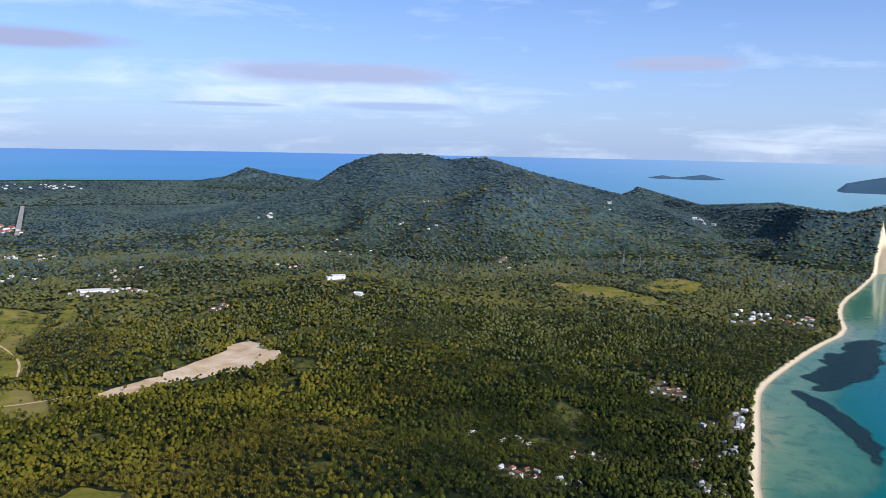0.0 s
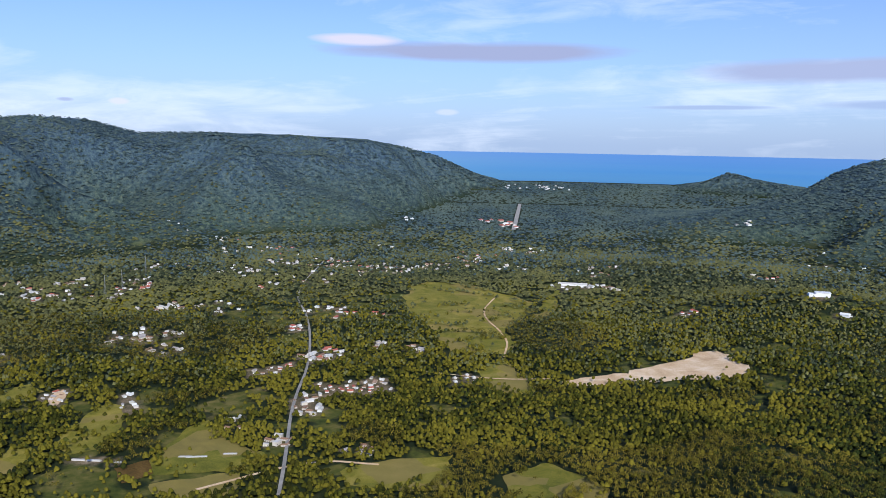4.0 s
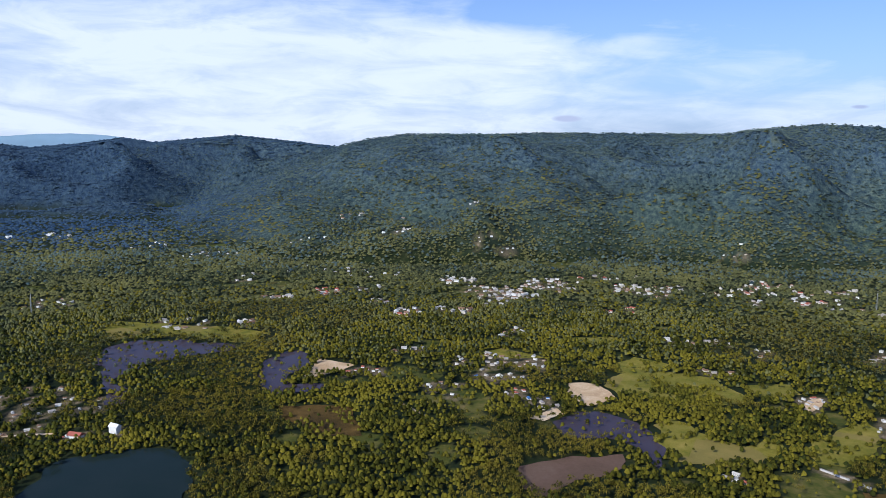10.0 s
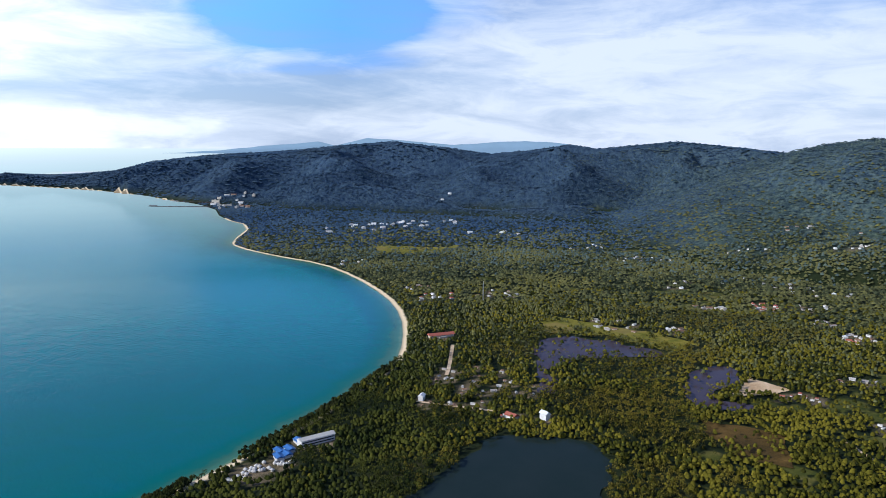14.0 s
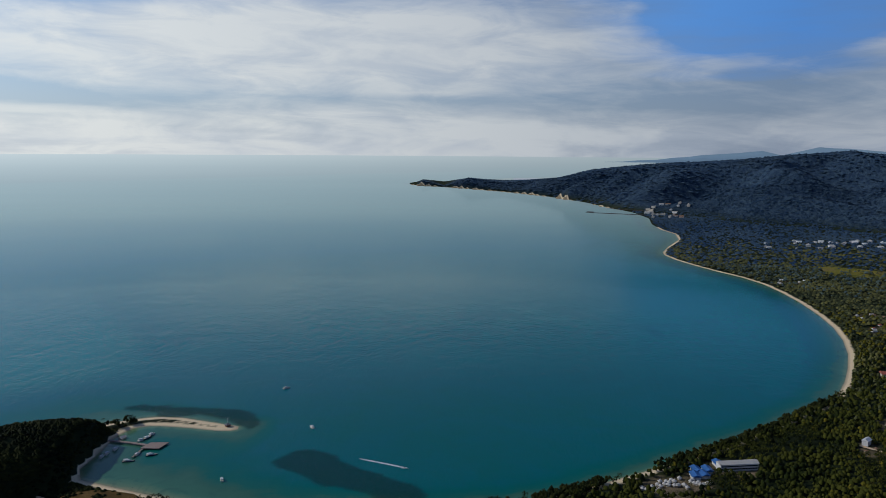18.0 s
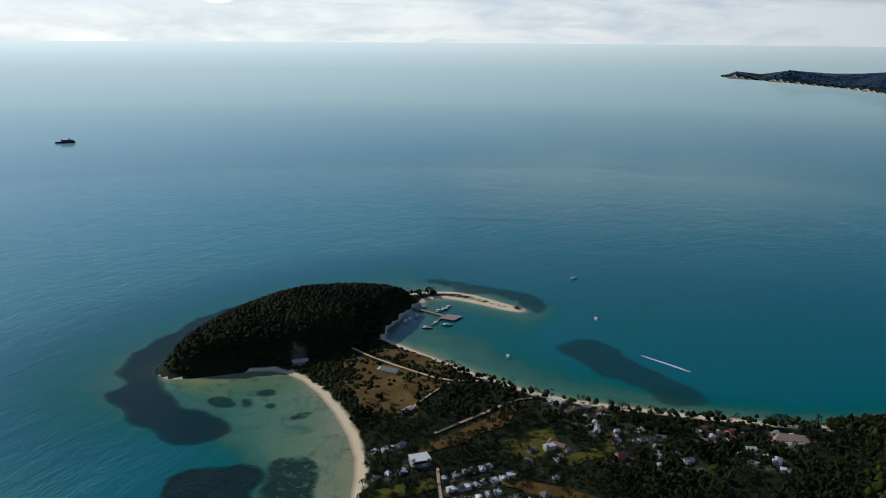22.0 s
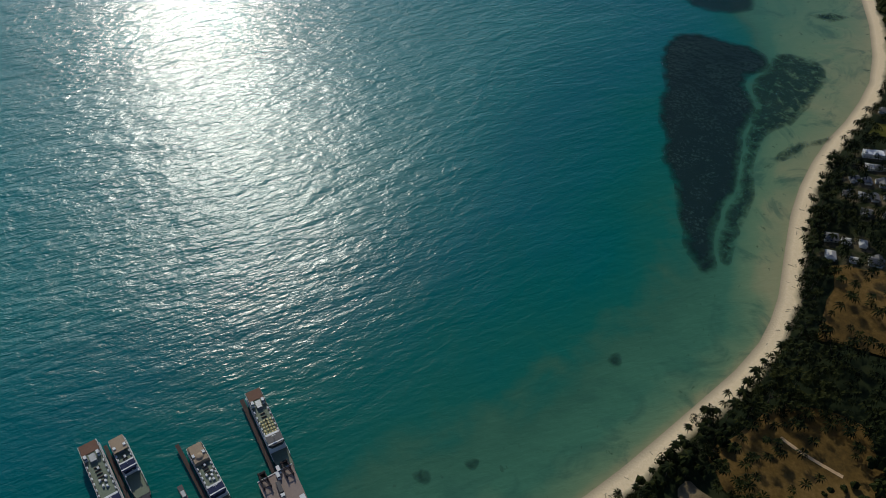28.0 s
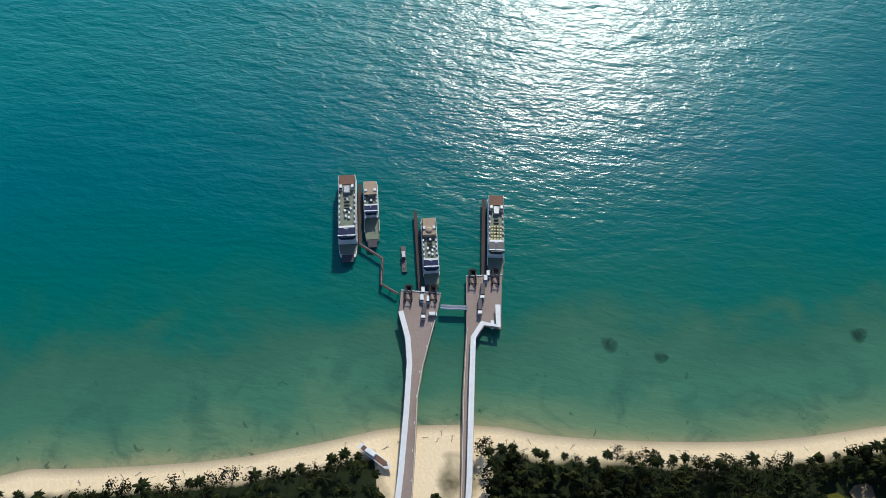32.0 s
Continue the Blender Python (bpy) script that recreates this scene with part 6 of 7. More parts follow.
single("beach_restaurant", "long low restaurant with a tan hipped roof by the beach", "restaurant", 491, 647, -20, [("wall", box(-16, 16, -6, 6, -1, 3.2), M_CREAM), ("roof", gable(-18, 18, -8, 8, 3.2, 7.5, hip=6), M_TAN), ("porch", box(-12, 12, -10, -6, -1, 2.6), M_CREAM)], 20)
single("farm_shed", "long shed with a pale roof beside a track", "shed", 115, 779, 42, [("wall", box(-9, 9, -3, 3, -1, 3), M_CREAM), ("roof", gable(-10, 10, -4, 4, 3, 4.6), M_PALEROOF)], 10)
single("shore_hall", "white hall with a flat pale roof near the shore", "hall", 280, 772, -30, [("wall", box(-9, 9, -5, 5, -1, 4), M_WHITE), ("roof", box(-9.6, 9.6, -5.6, 5.6, 4, 4.5), M_PALEROOF), ("porch", box(-9, 9, -8, -5, -1, 2.8), M_CREAM)], 12)
single("lagoon_house", "low beach house at the foot of the headland hill", "house", 5, 938, 10, [("wall", box(-9, 9, -4, 4, -1, 3.2), M_CREAM), ("roof", gable(-10, 10, -5, 5, 3.2, 5.4), M_PALEROOF), ("terrace", box(-12, 12, -8, -4, -1, 0.8), M_CONCRETE)], 11)

# beach huts with pale conical roofs
hut = thing("beach_hut", "small round beach hut with a pale conical roof", "hut", "beach huts")
part("wall", prism([(2.2 * math.cos(k * 0.785), 2.2 * math.sin(k * 0.785)) for k in range(8)], 0, 2.3), M_CREAM, hut)
part("roof", prism([(3.2 * math.cos(k * 0.785), 3.2 * math.sin(k * 0.785)) for k in range(8)], 2.3, 4.6, top=0.06), M_PALEROOF, hut)
g_ = np.random.RandomState(8)
hut.matrix_basis = pose(690, 615, 3.2)
for k in range(34):
    u, v = g_.rand(), g_.rand()
    x, y = 672 + 84 * u + 10 * v, 636 - 16 * u - 34 * v + 6 * u * v
    if float(signed(np.array([x]), np.array([y]), SHORE)[0]) > 9:
        copy_thing(hut, pose(x, y, float(height(np.array([x]), np.array([y]))[0]) + 0.1, 0, 0, g_.uniform(0, 90)))
CLEAR.append((712, 612, 34))
CLEAR.append((745, 605, 22))

# white plastic tunnels and beds of a market garden
bed = thing("garden_tunnel", "long low white plastic garden tunnel", "greenhouse", "garden tunnels")
part("cover", prism([(-9, -1.8), (9, -1.8), (9, 1.8), (-9, 1.8)], 0, 1.5, top=0.88), M_PALEROOF, bed)
part("frame", box(-9.2, 9.2, -0.1, 0.1, 1.45, 1.6), M_STEEL, bed)
for k, (x, y) in enumerate(((885, -532), (868, -542), (844, -554), (788, -615), (780, -620), (773, -626), (750, -654))):
    m = pose(x, y, float(height(np.array([x]), np.array([y]))[0]) + 0.2, 0, 0, 38 if k > 2 else 30)
    CLEAR.append((x, y, 13))
    if k:
        copy_thing(bed, m)
    else:
        bed.matrix_basis = m

# radio masts on the plain
mast = thing("radio_mast", "slender steel lattice radio mast", "mast", "radio masts")
for sx, sy in ((-1, -1), (1, -1), (1, 1), (-1, 1)):
    part("leg", rod((sx * 2.2, sy * 2.2, 0), (sx * 0.5, sy * 0.5, 46), 0.22, 4), M_STEEL, mast)
part("bracing", rod((0, 0, 4), (0, 0, 46), 0.5, 4), M_STEEL, mast)
part("antenna", rod((0, 0, 46), (0, 0, 54), 0.2, 4), M_WHITE, mast)
for k, (x, y) in enumerate(((-640, -2780), (-665, -2650), (1825, -1240), (1776, -1158), (2003, -1440), (1780, 790))):
    fx, fy, fz, s = (float(v) for v in fold(x, y, float(height(np.array([x]), np.array([y]))[0])))
    m = pose(fx, fy, fz) @ Matrix.Scale(s, 4)
    if k:
        copy_thing(mast, m)
    else:
        mast.matrix_basis = m

# an excavator on the cleared strip
digger = thing("excavator", "yellow tracked excavator on bare earth", "excavator", "excavators", pose(240, -1440, float(height(np.array([240.]), np.array([-1440.]))[0]) + 1, 0, 0, 40))
for s in (-1, 1):
    part("track", box(-2.2, 2.2, s * 1.2 - 0.35, s * 1.2 + 0.35, 0, 0.9), M_RUBBER, digger)
part("cab", box(-0.2, 1.4, 0.1, 1.3, 1.0, 3.0, top=0.9), M_YELLOW, digger)
part("engine_house", box(-2.4, -0.2, -1.4, 1.4, 1.0, 2.4), M_YELLOW, digger)
part("boom", rod((1.0, -0.6, 1.4), (4.8, -0.6, 4.6), 0.28, 4), M_YELLOW, digger)
part("stick", rod((4.8, -0.6, 4.6), (6.6, -0.6, 1.4), 0.22, 4), M_YELLOW, digger)
part("bucket", box(6.1, 7.2, -1.1, -0.1, 0.4, 1.4, top=0.7), M_STEEL, digger)

# ---------------------------------------------------------------- the small harbour and boats
jet = thing("harbour_jetty", "brown concrete harbour jetty with a square head", "jetty")
part("walkway", strip([(175, 1121), (198, 1097), (216, 1076)], 5.0, 1.4, 2.2), M_CONCRETE, jet)
part("head", prism([(205, 1068), (222, 1082), (243, 1070), (226, 1054)], 1.4, 2.3), M_CONCRETE, jet)
part("finger", strip([(208, 1066), (190, 1042)], 2.4, 1.2, 1.8), M_CONCRETE, jet)
p_ = part("pile", rod((0, 0, -3), (0, 0, 1.4), 0.4), M_PILE, jet)
p_.matrix_basis = pose(180, 1116, 0)
for q in ((190, 1105), (200, 1094), (210, 1083), (222, 1078), (238, 1070), (226, 1058), (209, 1068), (199, 1054)):
    again(p_, pose(*q, 0), jet)
single("harbour_hut", "small pale hut beside the jetty", "hut", 193, 1122, 30, [("wall", box(-4, 4, -3, 3, -1, 3), M_CREAM), ("roof", gable(-5, 5, -4, 4, 3, 5), M_PALEROOF)], 8)
single("beacon_hut", "dark beacon hut on the sand spit", "hut", 331, 1094, 10, [("wall", box(-3, 3, -3, 3, -1, 3), M_BROWN), ("roof", gable(-4, 4, -4, 4, 3, 5, hip=3), M_GREYROOF), ("mast", rod((0, 0, 5), (0, 0, 12), 0.15), M_WHITE)], 4)


def boat(label, L, mat):
    ob = thing("motor_boat", label, "boat", "moored boats")
    o = [(-L / 2, -L * 0.14), (L * 0.2, -L * 0.15), (L / 2, 0), (L * 0.2, L * 0.15), (-L / 2, L * 0.14)]
    part("hull", prism([(x * 0.94, y * 0.8) for x, y in o], -0.5, 1.3, top=1.12), mat, ob)
    part("deck", prism([(x * 0.96, y * 0.85) for x, y in o], 1.3, 1.42), M_CREAM, ob)
    c = part("cabin", box(-L * 0.28, L * 0.15, -L * 0.10, L * 0.10, 1.42, 3.0, top=0.88), M_WHITE, ob)
    part("window", box(L * 0.10, L * 0.145, -L * 0.085, L * 0.085, 2.1, 2.8), M_PANE, c)
    part("canopy", box(-L * 0.42, -L * 0.05, -L * 0.12, L * 0.12, 3.3, 3.45), M_WHITE, ob)
    part("mast", rod((-L * 0.1, 0, 3.3), (-L * 0.1, 0, 5.6), 0.07), M_STEEL, ob)
    return ob


boats = [boat("white moored motor boat with a canopy", 13, M_WHITE), boat("dark-hulled wooden tour boat", 15, M_NAVY)]
spots = ((231, 1117, 40, 0), (223, 1107, 35, 1), (214, 1102, 30, 0), (166, 1076, 60, 0), (158, 1067, 55, 0), (184, 1034, -20, 1), (199, 1052, 50, 0), (214, 1040, -10, 1), (268, 916, 80, 0), (471, 1224, 10, 0), (433, 1029, 90, 0), (178, 1086, 50, 0))
seen = set()
for x, y, a, k in spots:
    if k in seen:
        copy_thing(boats[k], pose(x, y, 0, 0, 0, a))
    else:
        seen.add(k)
        boats[k].matrix_basis = pose(x, y, 0, 0, 0, a)

# a speed boat and its wake, a ship far out
sp = thing("speed_boat", "small white speed boat on the bay", "boat", m=pose(474, 832, 0, 0, 0, -52))
part("hull", prism([(-4, -1.3), (2, -1.3), (5, 0), (2, 1.3), (-4, 1.3)], -0.3, 1.1, top=1.1), M_WHITE, sp)
part("windscreen", box(0.2, 0.8, -0.9, 0.9, 1.1, 1.8, top=0.8), M_PANE, sp)
M_FOAM = field_material("foam", (0.35, 0.42, 0.42), (0.6, 0.66, 0.66), (0.8, 0.82, 0.8), 0.4)
wake = sheet("wake", [(472, 833), (462, 850), (438, 888), (441, 889), (466, 852), (475, 836)], M_FOAM, 0, "thin white wake behind a speed boat", "wake", level=0.3, kind="structure", step=2.0, rag=False)
fx, fy, fz, s = (float(v) for v in fold(-806, 3169, 0))
ship = thing("passenger_ship", "dark passenger ferry far out on the open sea", "ship", m=pose(fx, fy, fz, 0, 0, 190) @ Matrix.Scale(s, 4))
part("hull", prism([(-32, -6), (24, -6), (34, 0), (24, 6), (-32, 6)], -1, 6, top=1.05), M_NAVY, ship)
part("superstructure", box(-28, 14, -5.4, 5.4, 6, 12, top=0.96), M_HULL, ship)
part("bridge", box(6, 16, -5, 5, 12, 15, top=0.9), M_WHITE, ship)
part("funnel", box(-16, -11, -2, 2, 12, 17, top=0.8), M_NAVY, ship)

# ---------------------------------------------------------------- woods
rng = np.random.RandomState(11)
OPEN = [(rounded(o, 1), c) for group, c in ((MEADOWS + MEADOWS_NORTH[:2], 0.03), (MEADOWS_NORTH[2:], 0.09), (DRY, 0.22), (BARE, 0.004), (LAKES[:1] + MUD, 0.0), (LAKES[1:], 0.13)) for o in group]


TAKEN = None


def free(x, y):
    """Where trees may stand."""
    shore = signed(x, y, SHORE)
    hill = (np.hypot(x - 12, y - 1042) < 210) & (height(x, y, shore) > 5)
    bay = (x > 470) & (x < 1230) & (y > 450) & (y < 800) & (np.hypot(x - 700, y - 640) > 40)
    ok = (shore > 8.5 + 6 * rough(x, y, 40)) | ((hill | bay) & (shore > 2.5))
    ok &= (x < 222) | (y < 1030) | (x > 420)
    ok &= (openness(x, y) < 0) | (rng.rand(len(x)) < 0.12)
    line = np.abs(fractal(x, y, 95, 2) - 0.5) < 0.03
    for poly, scarce in OPEN:
        lo, hi = poly.min(0) - 5, poly.max(0) + 5
        near = ok & (x > lo[0]) & (x < hi[0]) & (y > lo[1]) & (y < hi[1])
        if near.any():
            idx = np.where(near)[0]
            ok[idx] &= (signed(x[idx], y[idx], poly) < 28 * (rough(x[idx], y[idx], 30) - 0.45)) | (rng.rand(len(idx)) < scarce) | (line[idx] & (0.01 < scarce < 0.1))
    for line, width in ROADS + TRACKS:
        for (ax, ay), (bx, by) in zip(line, line[1:]):
            dx, dy = bx - ax, by - ay
            u = np.clip(((x - ax) * dx + (y - ay) * dy) / (dx * dx + dy * dy), 0, 1)
            ok &= np.hypot(x - ax - u * dx, y - ay - u * dy) > width * 0.5 + (7 if width > 8 else 2.5)
    if TAKEN is not None:
        i, j = np.clip((x + 3200) / 4, 0, 1599).astype(int), np.clip((y + 3200) / 4, 0, 1599).astype(int)
        ok &= ~TAKEN[i, j]
    return ok


def scatter(r0, r1, spacing, b0, b1):
    """Jittered places in a ring sector of the plan."""
    count = int((r1 * r1 - r0 * r0) / 2 * radians(b1 - b0) / spacing ** 2)
    r = np.sqrt(rng.uniform(r0 * r0, r1 * r1, count))
    b = np.radians(rng.uniform(b0, b1, count))
    x, y = r * np.sin(b), r * np.cos(b)
    ok = free(x, y)
    return x[ok], y[ok]


def palm_shape(fronds, seed, bits=2):
    """A coconut crown for the joined woods: drooping fronds from one point, width 1."""
    g = np.random.RandomState(seed)
    v, f = [], []
    for k in range(fronds):
        a = 2 * math.pi * (k + g.uniform(-0.25, 0.25)) / fronds
        up, reach, w = g.uniform(0.0, 0.32), g.uniform(0.42, 0.58), 0.062 if fronds > 8 else 0.085
        d, s = np.array([math.cos(a), math.sin(a), 0]), np.array([-math.sin(a), math.cos(a), 0])
        mid, tip = d * reach * 0.55 + [0, 0, up], d * reach + [0, 0, up - g.uniform(0.18, 0.34)]
        o = len(v)
        v += [np.zeros(3), mid + s * w, mid - s * w, tip]
        f += [(o, o + 2, o + 1), (o + 1, o + 2, o + 3)]
    return np.array(v), np.array(f)


def lumpy_shape(lumps, seed):
    """A broad crown of several ragged clumps, width 1."""
    g = np.random.RandomState(seed)
    v, f = [], []
    for k in range(lumps):
        c = np.array([g.uniform(-0.26, 0.26), g.uniform(-0.26, 0.26), g.uniform(-0.1, 0.24)]) if lumps > 1 else np.zeros(3)
        s = g.uniform(0.24, 0.36) if lumps > 1 else 0.5
        a = g.uniform(0, 1.5)
        o = len(v)
        for i in range(5):
            t = a + i * 2 * math.pi / 5
            v.append(c + s * np.array([math.cos(t), math.sin(t), g.uniform(-0.3, 0.15)]) * g.uniform(0.7, 1.25))
        v.append(c + s * np.array([g.uniform(-0.3, 0.3), g.uniform(-0.3, 0.3), g.uniform(0.75, 1.2)]))
        f += [(o + i, o + (i + 1) % 5, o + 5) for i in range(5)]
        f += [(o, o + 2, o + 1), (o, o + 3, o + 2), (o, o + 4, o + 3)]
    return np.array(v), np.array(f)


def dome_shape(seed):
    """A rounded crown with an uneven rim, width 1."""
    g = np.random.RandomState(seed)
    v = [np.array([math.cos(1.257 * i), math.sin(1.257 * i), 0]) * 0.5 * g.uniform(0.75, 1.2) + [0, 0, g.uniform(-0.25, 0.05)] for i in range(5)]
    v += [np.array([math.cos(2.094 * i + 0.5), math.sin(2.094 * i + 0.5), 0]) * 0.26 * g.uniform(0.7, 1.3) + [0, 0, g.uniform(0.34, 0.52)] for i in range(3)]
    return np.array(v), np.array([(0, 1, 5), (1, 6, 5), (1, 2, 6), (2, 3, 6), (3, 7, 6), (3, 4, 7), (4, 0, 7), (0, 5, 7), (5, 6, 7)])


def stamp(x, y, shapes, size, lift, tall=1.0):
    """Copies of the shapes at the places, each turned and sized at random: vertices and triangles."""
    z = height(x, y)
    fx, fy, fz, s = fold(x, y, z)
    pick = rng.randint(0, len(shapes), len(x))
    vs, fs, base = [], [], 0
    for k, (sv, sf) in enumerate(shapes):
        m = pick == k
        if not m.any():
            continue
        count = m.sum()
        w = s[m] * rng.uniform(size[0], size[1], count)
        a = rng.uniform(0, 2 * math.pi, count)
        c, n = np.cos(a), np.sin(a)
        px = sv[None, :, 0] * c[:, None] - sv[None, :, 1] * n[:, None]
        py = sv[None, :, 0] * n[:, None] + sv[None, :, 1] * c[:, None]
        pz = np.repeat(sv[None, :, 2], count, 0) * tall
        lz = fz[m] + s[m] * rng.uniform(lift[0], lift[1], count)
        p = np.stack([px * w[:, None] + fx[m][:, None], py * w[:, None] + fy[m][:, None], pz * w[:, None] + lz[:, None]], -1)
        vs.append(p.reshape(-1, 3))
        fs.append((sf[None] + (base + np.arange(count) * len(sv))[:, None, None]).reshape(-1, 3))
        base += count * len(sv)
    return np.concatenate(vs), np.concatenate(fs)


def wood(name, label, x, y, shapes, size, lift, mat, tall=1.0, smooth=False):
    if len(x) == 0:
        return
    v, f = stamp(x, y, shapes, size, lift, tall)
    tagged(new(name, mesh(name, v, f, mat, smooth)), label, "trees", kind="stuff")


def grow(name, label, x, y, shapes, size, lift, leaf, tall=1.0, smooth=False):
    """A wood that turns into stands of darker leaf towards the coasts."""
    b = np.degrees(np.arctan2(x, y)) % 360
    dark = np.clip(np.where(b < 110, (74 - b) / 16, (b - 165) / 16), 0, 1) + 0.9 * (fractal(x, y, 150, 3) - 0.5)
    deep = (rng.rand(len(x)) < dark) & (leaf not in (LEAF_DARK, LEAF_FAR))
    wood(name, label, x[~deep], y[~deep], shapes, size, lift, leaf, tall, smooth)
    wood(name, label + " with dark casuarinas", x[deep], y[deep], shapes, size, lift, LEAF_DEEP, tall, smooth)


def plant_woods():
    palms_near = [palm_shape(12, s) for s in range(6)]
    palms_mid = [palm_shape(7, 20 + s) for s in range(5)]
    broad_near = [lumpy_shape(4, 40 + s) for s in range(8)]
    cones = [(v, f[:5]) for v, f in (lumpy_shape(1, 95 + s) for s in range(6))]
    broad_far = [lumpy_shape(1, 80 + s) for s in range(6)]
    # trees that hang over the water along the inner bay
    line = np.array(COAST_BAY[:6], float)
    t = rng.uniform(0, len(line) - 1.001, 760)
    k = t.astype(int)
    q = line[k] + (line[k + 1] - line[k]) * (t - k)[:, None] + np.stack([rng.uniform(-2, 2, 760), -rng.uniform(-4, 12, 760)], -1)
    q = q[np.hypot(q[:, 0] - 700, q[:, 1] - 650) > 48]
    wood("woodland", "dark trees overhanging the water of the bay", q[:, 0], q[:, 1], broad_near, (6, 11), (3, 7), LEAF_DARK)
    x, y = scatter(820, 1260, 4.0, -16, 16)
    h = np.hypot(x - 12, y - 1042) < 215
    wood("woodland", "dark low wood covering the headland hill", x[h], y[h], broad_far, (5.5, 9), (0.3, 1.8), LEAF_DARK, 0.6)
    domes = [dome_shape(110 + k) for k in range(9)]
    for b0, b1 in ((-75, 42), (42, 78), (78, 143), (143, 225)):
        # north-western woods, seen against the sun, take the leaf with painted shade
        near_leaf, palm_leaf = (LEAF_DARK, LEAF_DARK) if b0 < 0 else (LEAF_TREE, LEAF_PALM)
        if b0 < 0:
            x, y = (np.concatenate(v) for v in zip(scatter(6, 330, 4.6, b0, b1), scatter(330, 780, 5.2, b0, b1)))
            p = fractal(x, y, 180, 3) > 0.63
            grow("palm_grove", "dense grove of coconut palms", x[p], y[p], palms_near, (5.5, 9.5), (5, 13), palm_leaf)
            grow("woodland", "dense dark green broadleaf woodland", x[~p], y[~p], broad_near, (4.5, 9.5), (1, 8), near_leaf)
        else:
            x, y = scatter(6, 780, 9.5, b0, b1)
            grow("woodland", "green broadleaf woodland inland of the beach", x, y, domes, (7, 12), (1, 7), near_leaf, 1.0, True)
        x, y = scatter(780, 1250, 5.5, b0, b1)
        h = np.hypot(x - 12, y - 1042) < 215
        x, y = x[~h], y[~h]
        p = (fractal(x, y, 200, 3) > 0.55) & (rng.rand(len(x)) < (0.35 if b0 < 0 else 0.8))
        grow("palm_grove", "dense grove of coconut palms", x[p], y[p], palms_mid, (6.5, 10.0), (5, 12), palm_leaf)
        grow("woodland", "dense dark green broadleaf woodland", x[~p], y[~p], domes, (3.6, 8.2), (1.5, 8.5), near_leaf, 1.05, True)
        if b1 < 45:
            x, y = scatter(1250, 1900, 7.0, 36, b1)
        else:
            x, y = scatter(1250, 1900, 6.4, b0, b1)
        p = (fractal(x, y, 240, 3) > 0.56) & (rng.rand(len(x)) < 0.7)
        # the share of hazed leaf grows with distance
        far = rng.rand(len(x)) < (np.hypot(x, y) - 1250) / 1100
        grow("palm_grove", "dense grove of coconut palms", x[p & ~far], y[p & ~far], palms_mid, (6.5, 9.5), (6, 12), palm_leaf)
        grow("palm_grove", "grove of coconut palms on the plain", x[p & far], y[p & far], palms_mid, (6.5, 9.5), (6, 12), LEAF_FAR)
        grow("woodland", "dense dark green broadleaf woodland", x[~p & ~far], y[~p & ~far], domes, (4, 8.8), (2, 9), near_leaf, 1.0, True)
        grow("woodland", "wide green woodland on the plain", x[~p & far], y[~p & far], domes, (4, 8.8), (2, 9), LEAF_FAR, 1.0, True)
        x, y = scatter(1900, 2900, 9.4, max(b0, 30), b1)
        r, t = np.hypot(x, y), rng.rand(len(x))
        near, hills = t > (r - 1250) / 1100, t < (r - 2300) / 1500
        wood("woodland", "dense dark green broadleaf woodland", x[near], y[near], cones, (6, 12), (2, 8), LEAF_TREE, 0.9, True)
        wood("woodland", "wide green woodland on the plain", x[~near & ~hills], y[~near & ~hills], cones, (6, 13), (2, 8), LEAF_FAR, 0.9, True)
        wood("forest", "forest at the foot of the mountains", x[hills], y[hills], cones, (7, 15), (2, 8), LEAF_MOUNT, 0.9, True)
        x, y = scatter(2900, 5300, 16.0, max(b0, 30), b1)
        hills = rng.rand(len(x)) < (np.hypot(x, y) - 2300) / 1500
        # northern slopes take the leaf with more painted haze
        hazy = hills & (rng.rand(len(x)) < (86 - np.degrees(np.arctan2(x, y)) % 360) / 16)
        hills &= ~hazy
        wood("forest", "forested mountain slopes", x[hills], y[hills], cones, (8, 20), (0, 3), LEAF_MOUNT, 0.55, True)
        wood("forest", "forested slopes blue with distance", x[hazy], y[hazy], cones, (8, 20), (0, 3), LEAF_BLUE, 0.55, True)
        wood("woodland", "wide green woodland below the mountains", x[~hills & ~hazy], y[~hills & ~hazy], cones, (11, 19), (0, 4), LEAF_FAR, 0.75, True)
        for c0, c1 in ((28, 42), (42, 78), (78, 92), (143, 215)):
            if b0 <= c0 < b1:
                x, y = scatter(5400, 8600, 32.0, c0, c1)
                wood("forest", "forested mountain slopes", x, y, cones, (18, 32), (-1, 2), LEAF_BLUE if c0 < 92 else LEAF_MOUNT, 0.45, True)


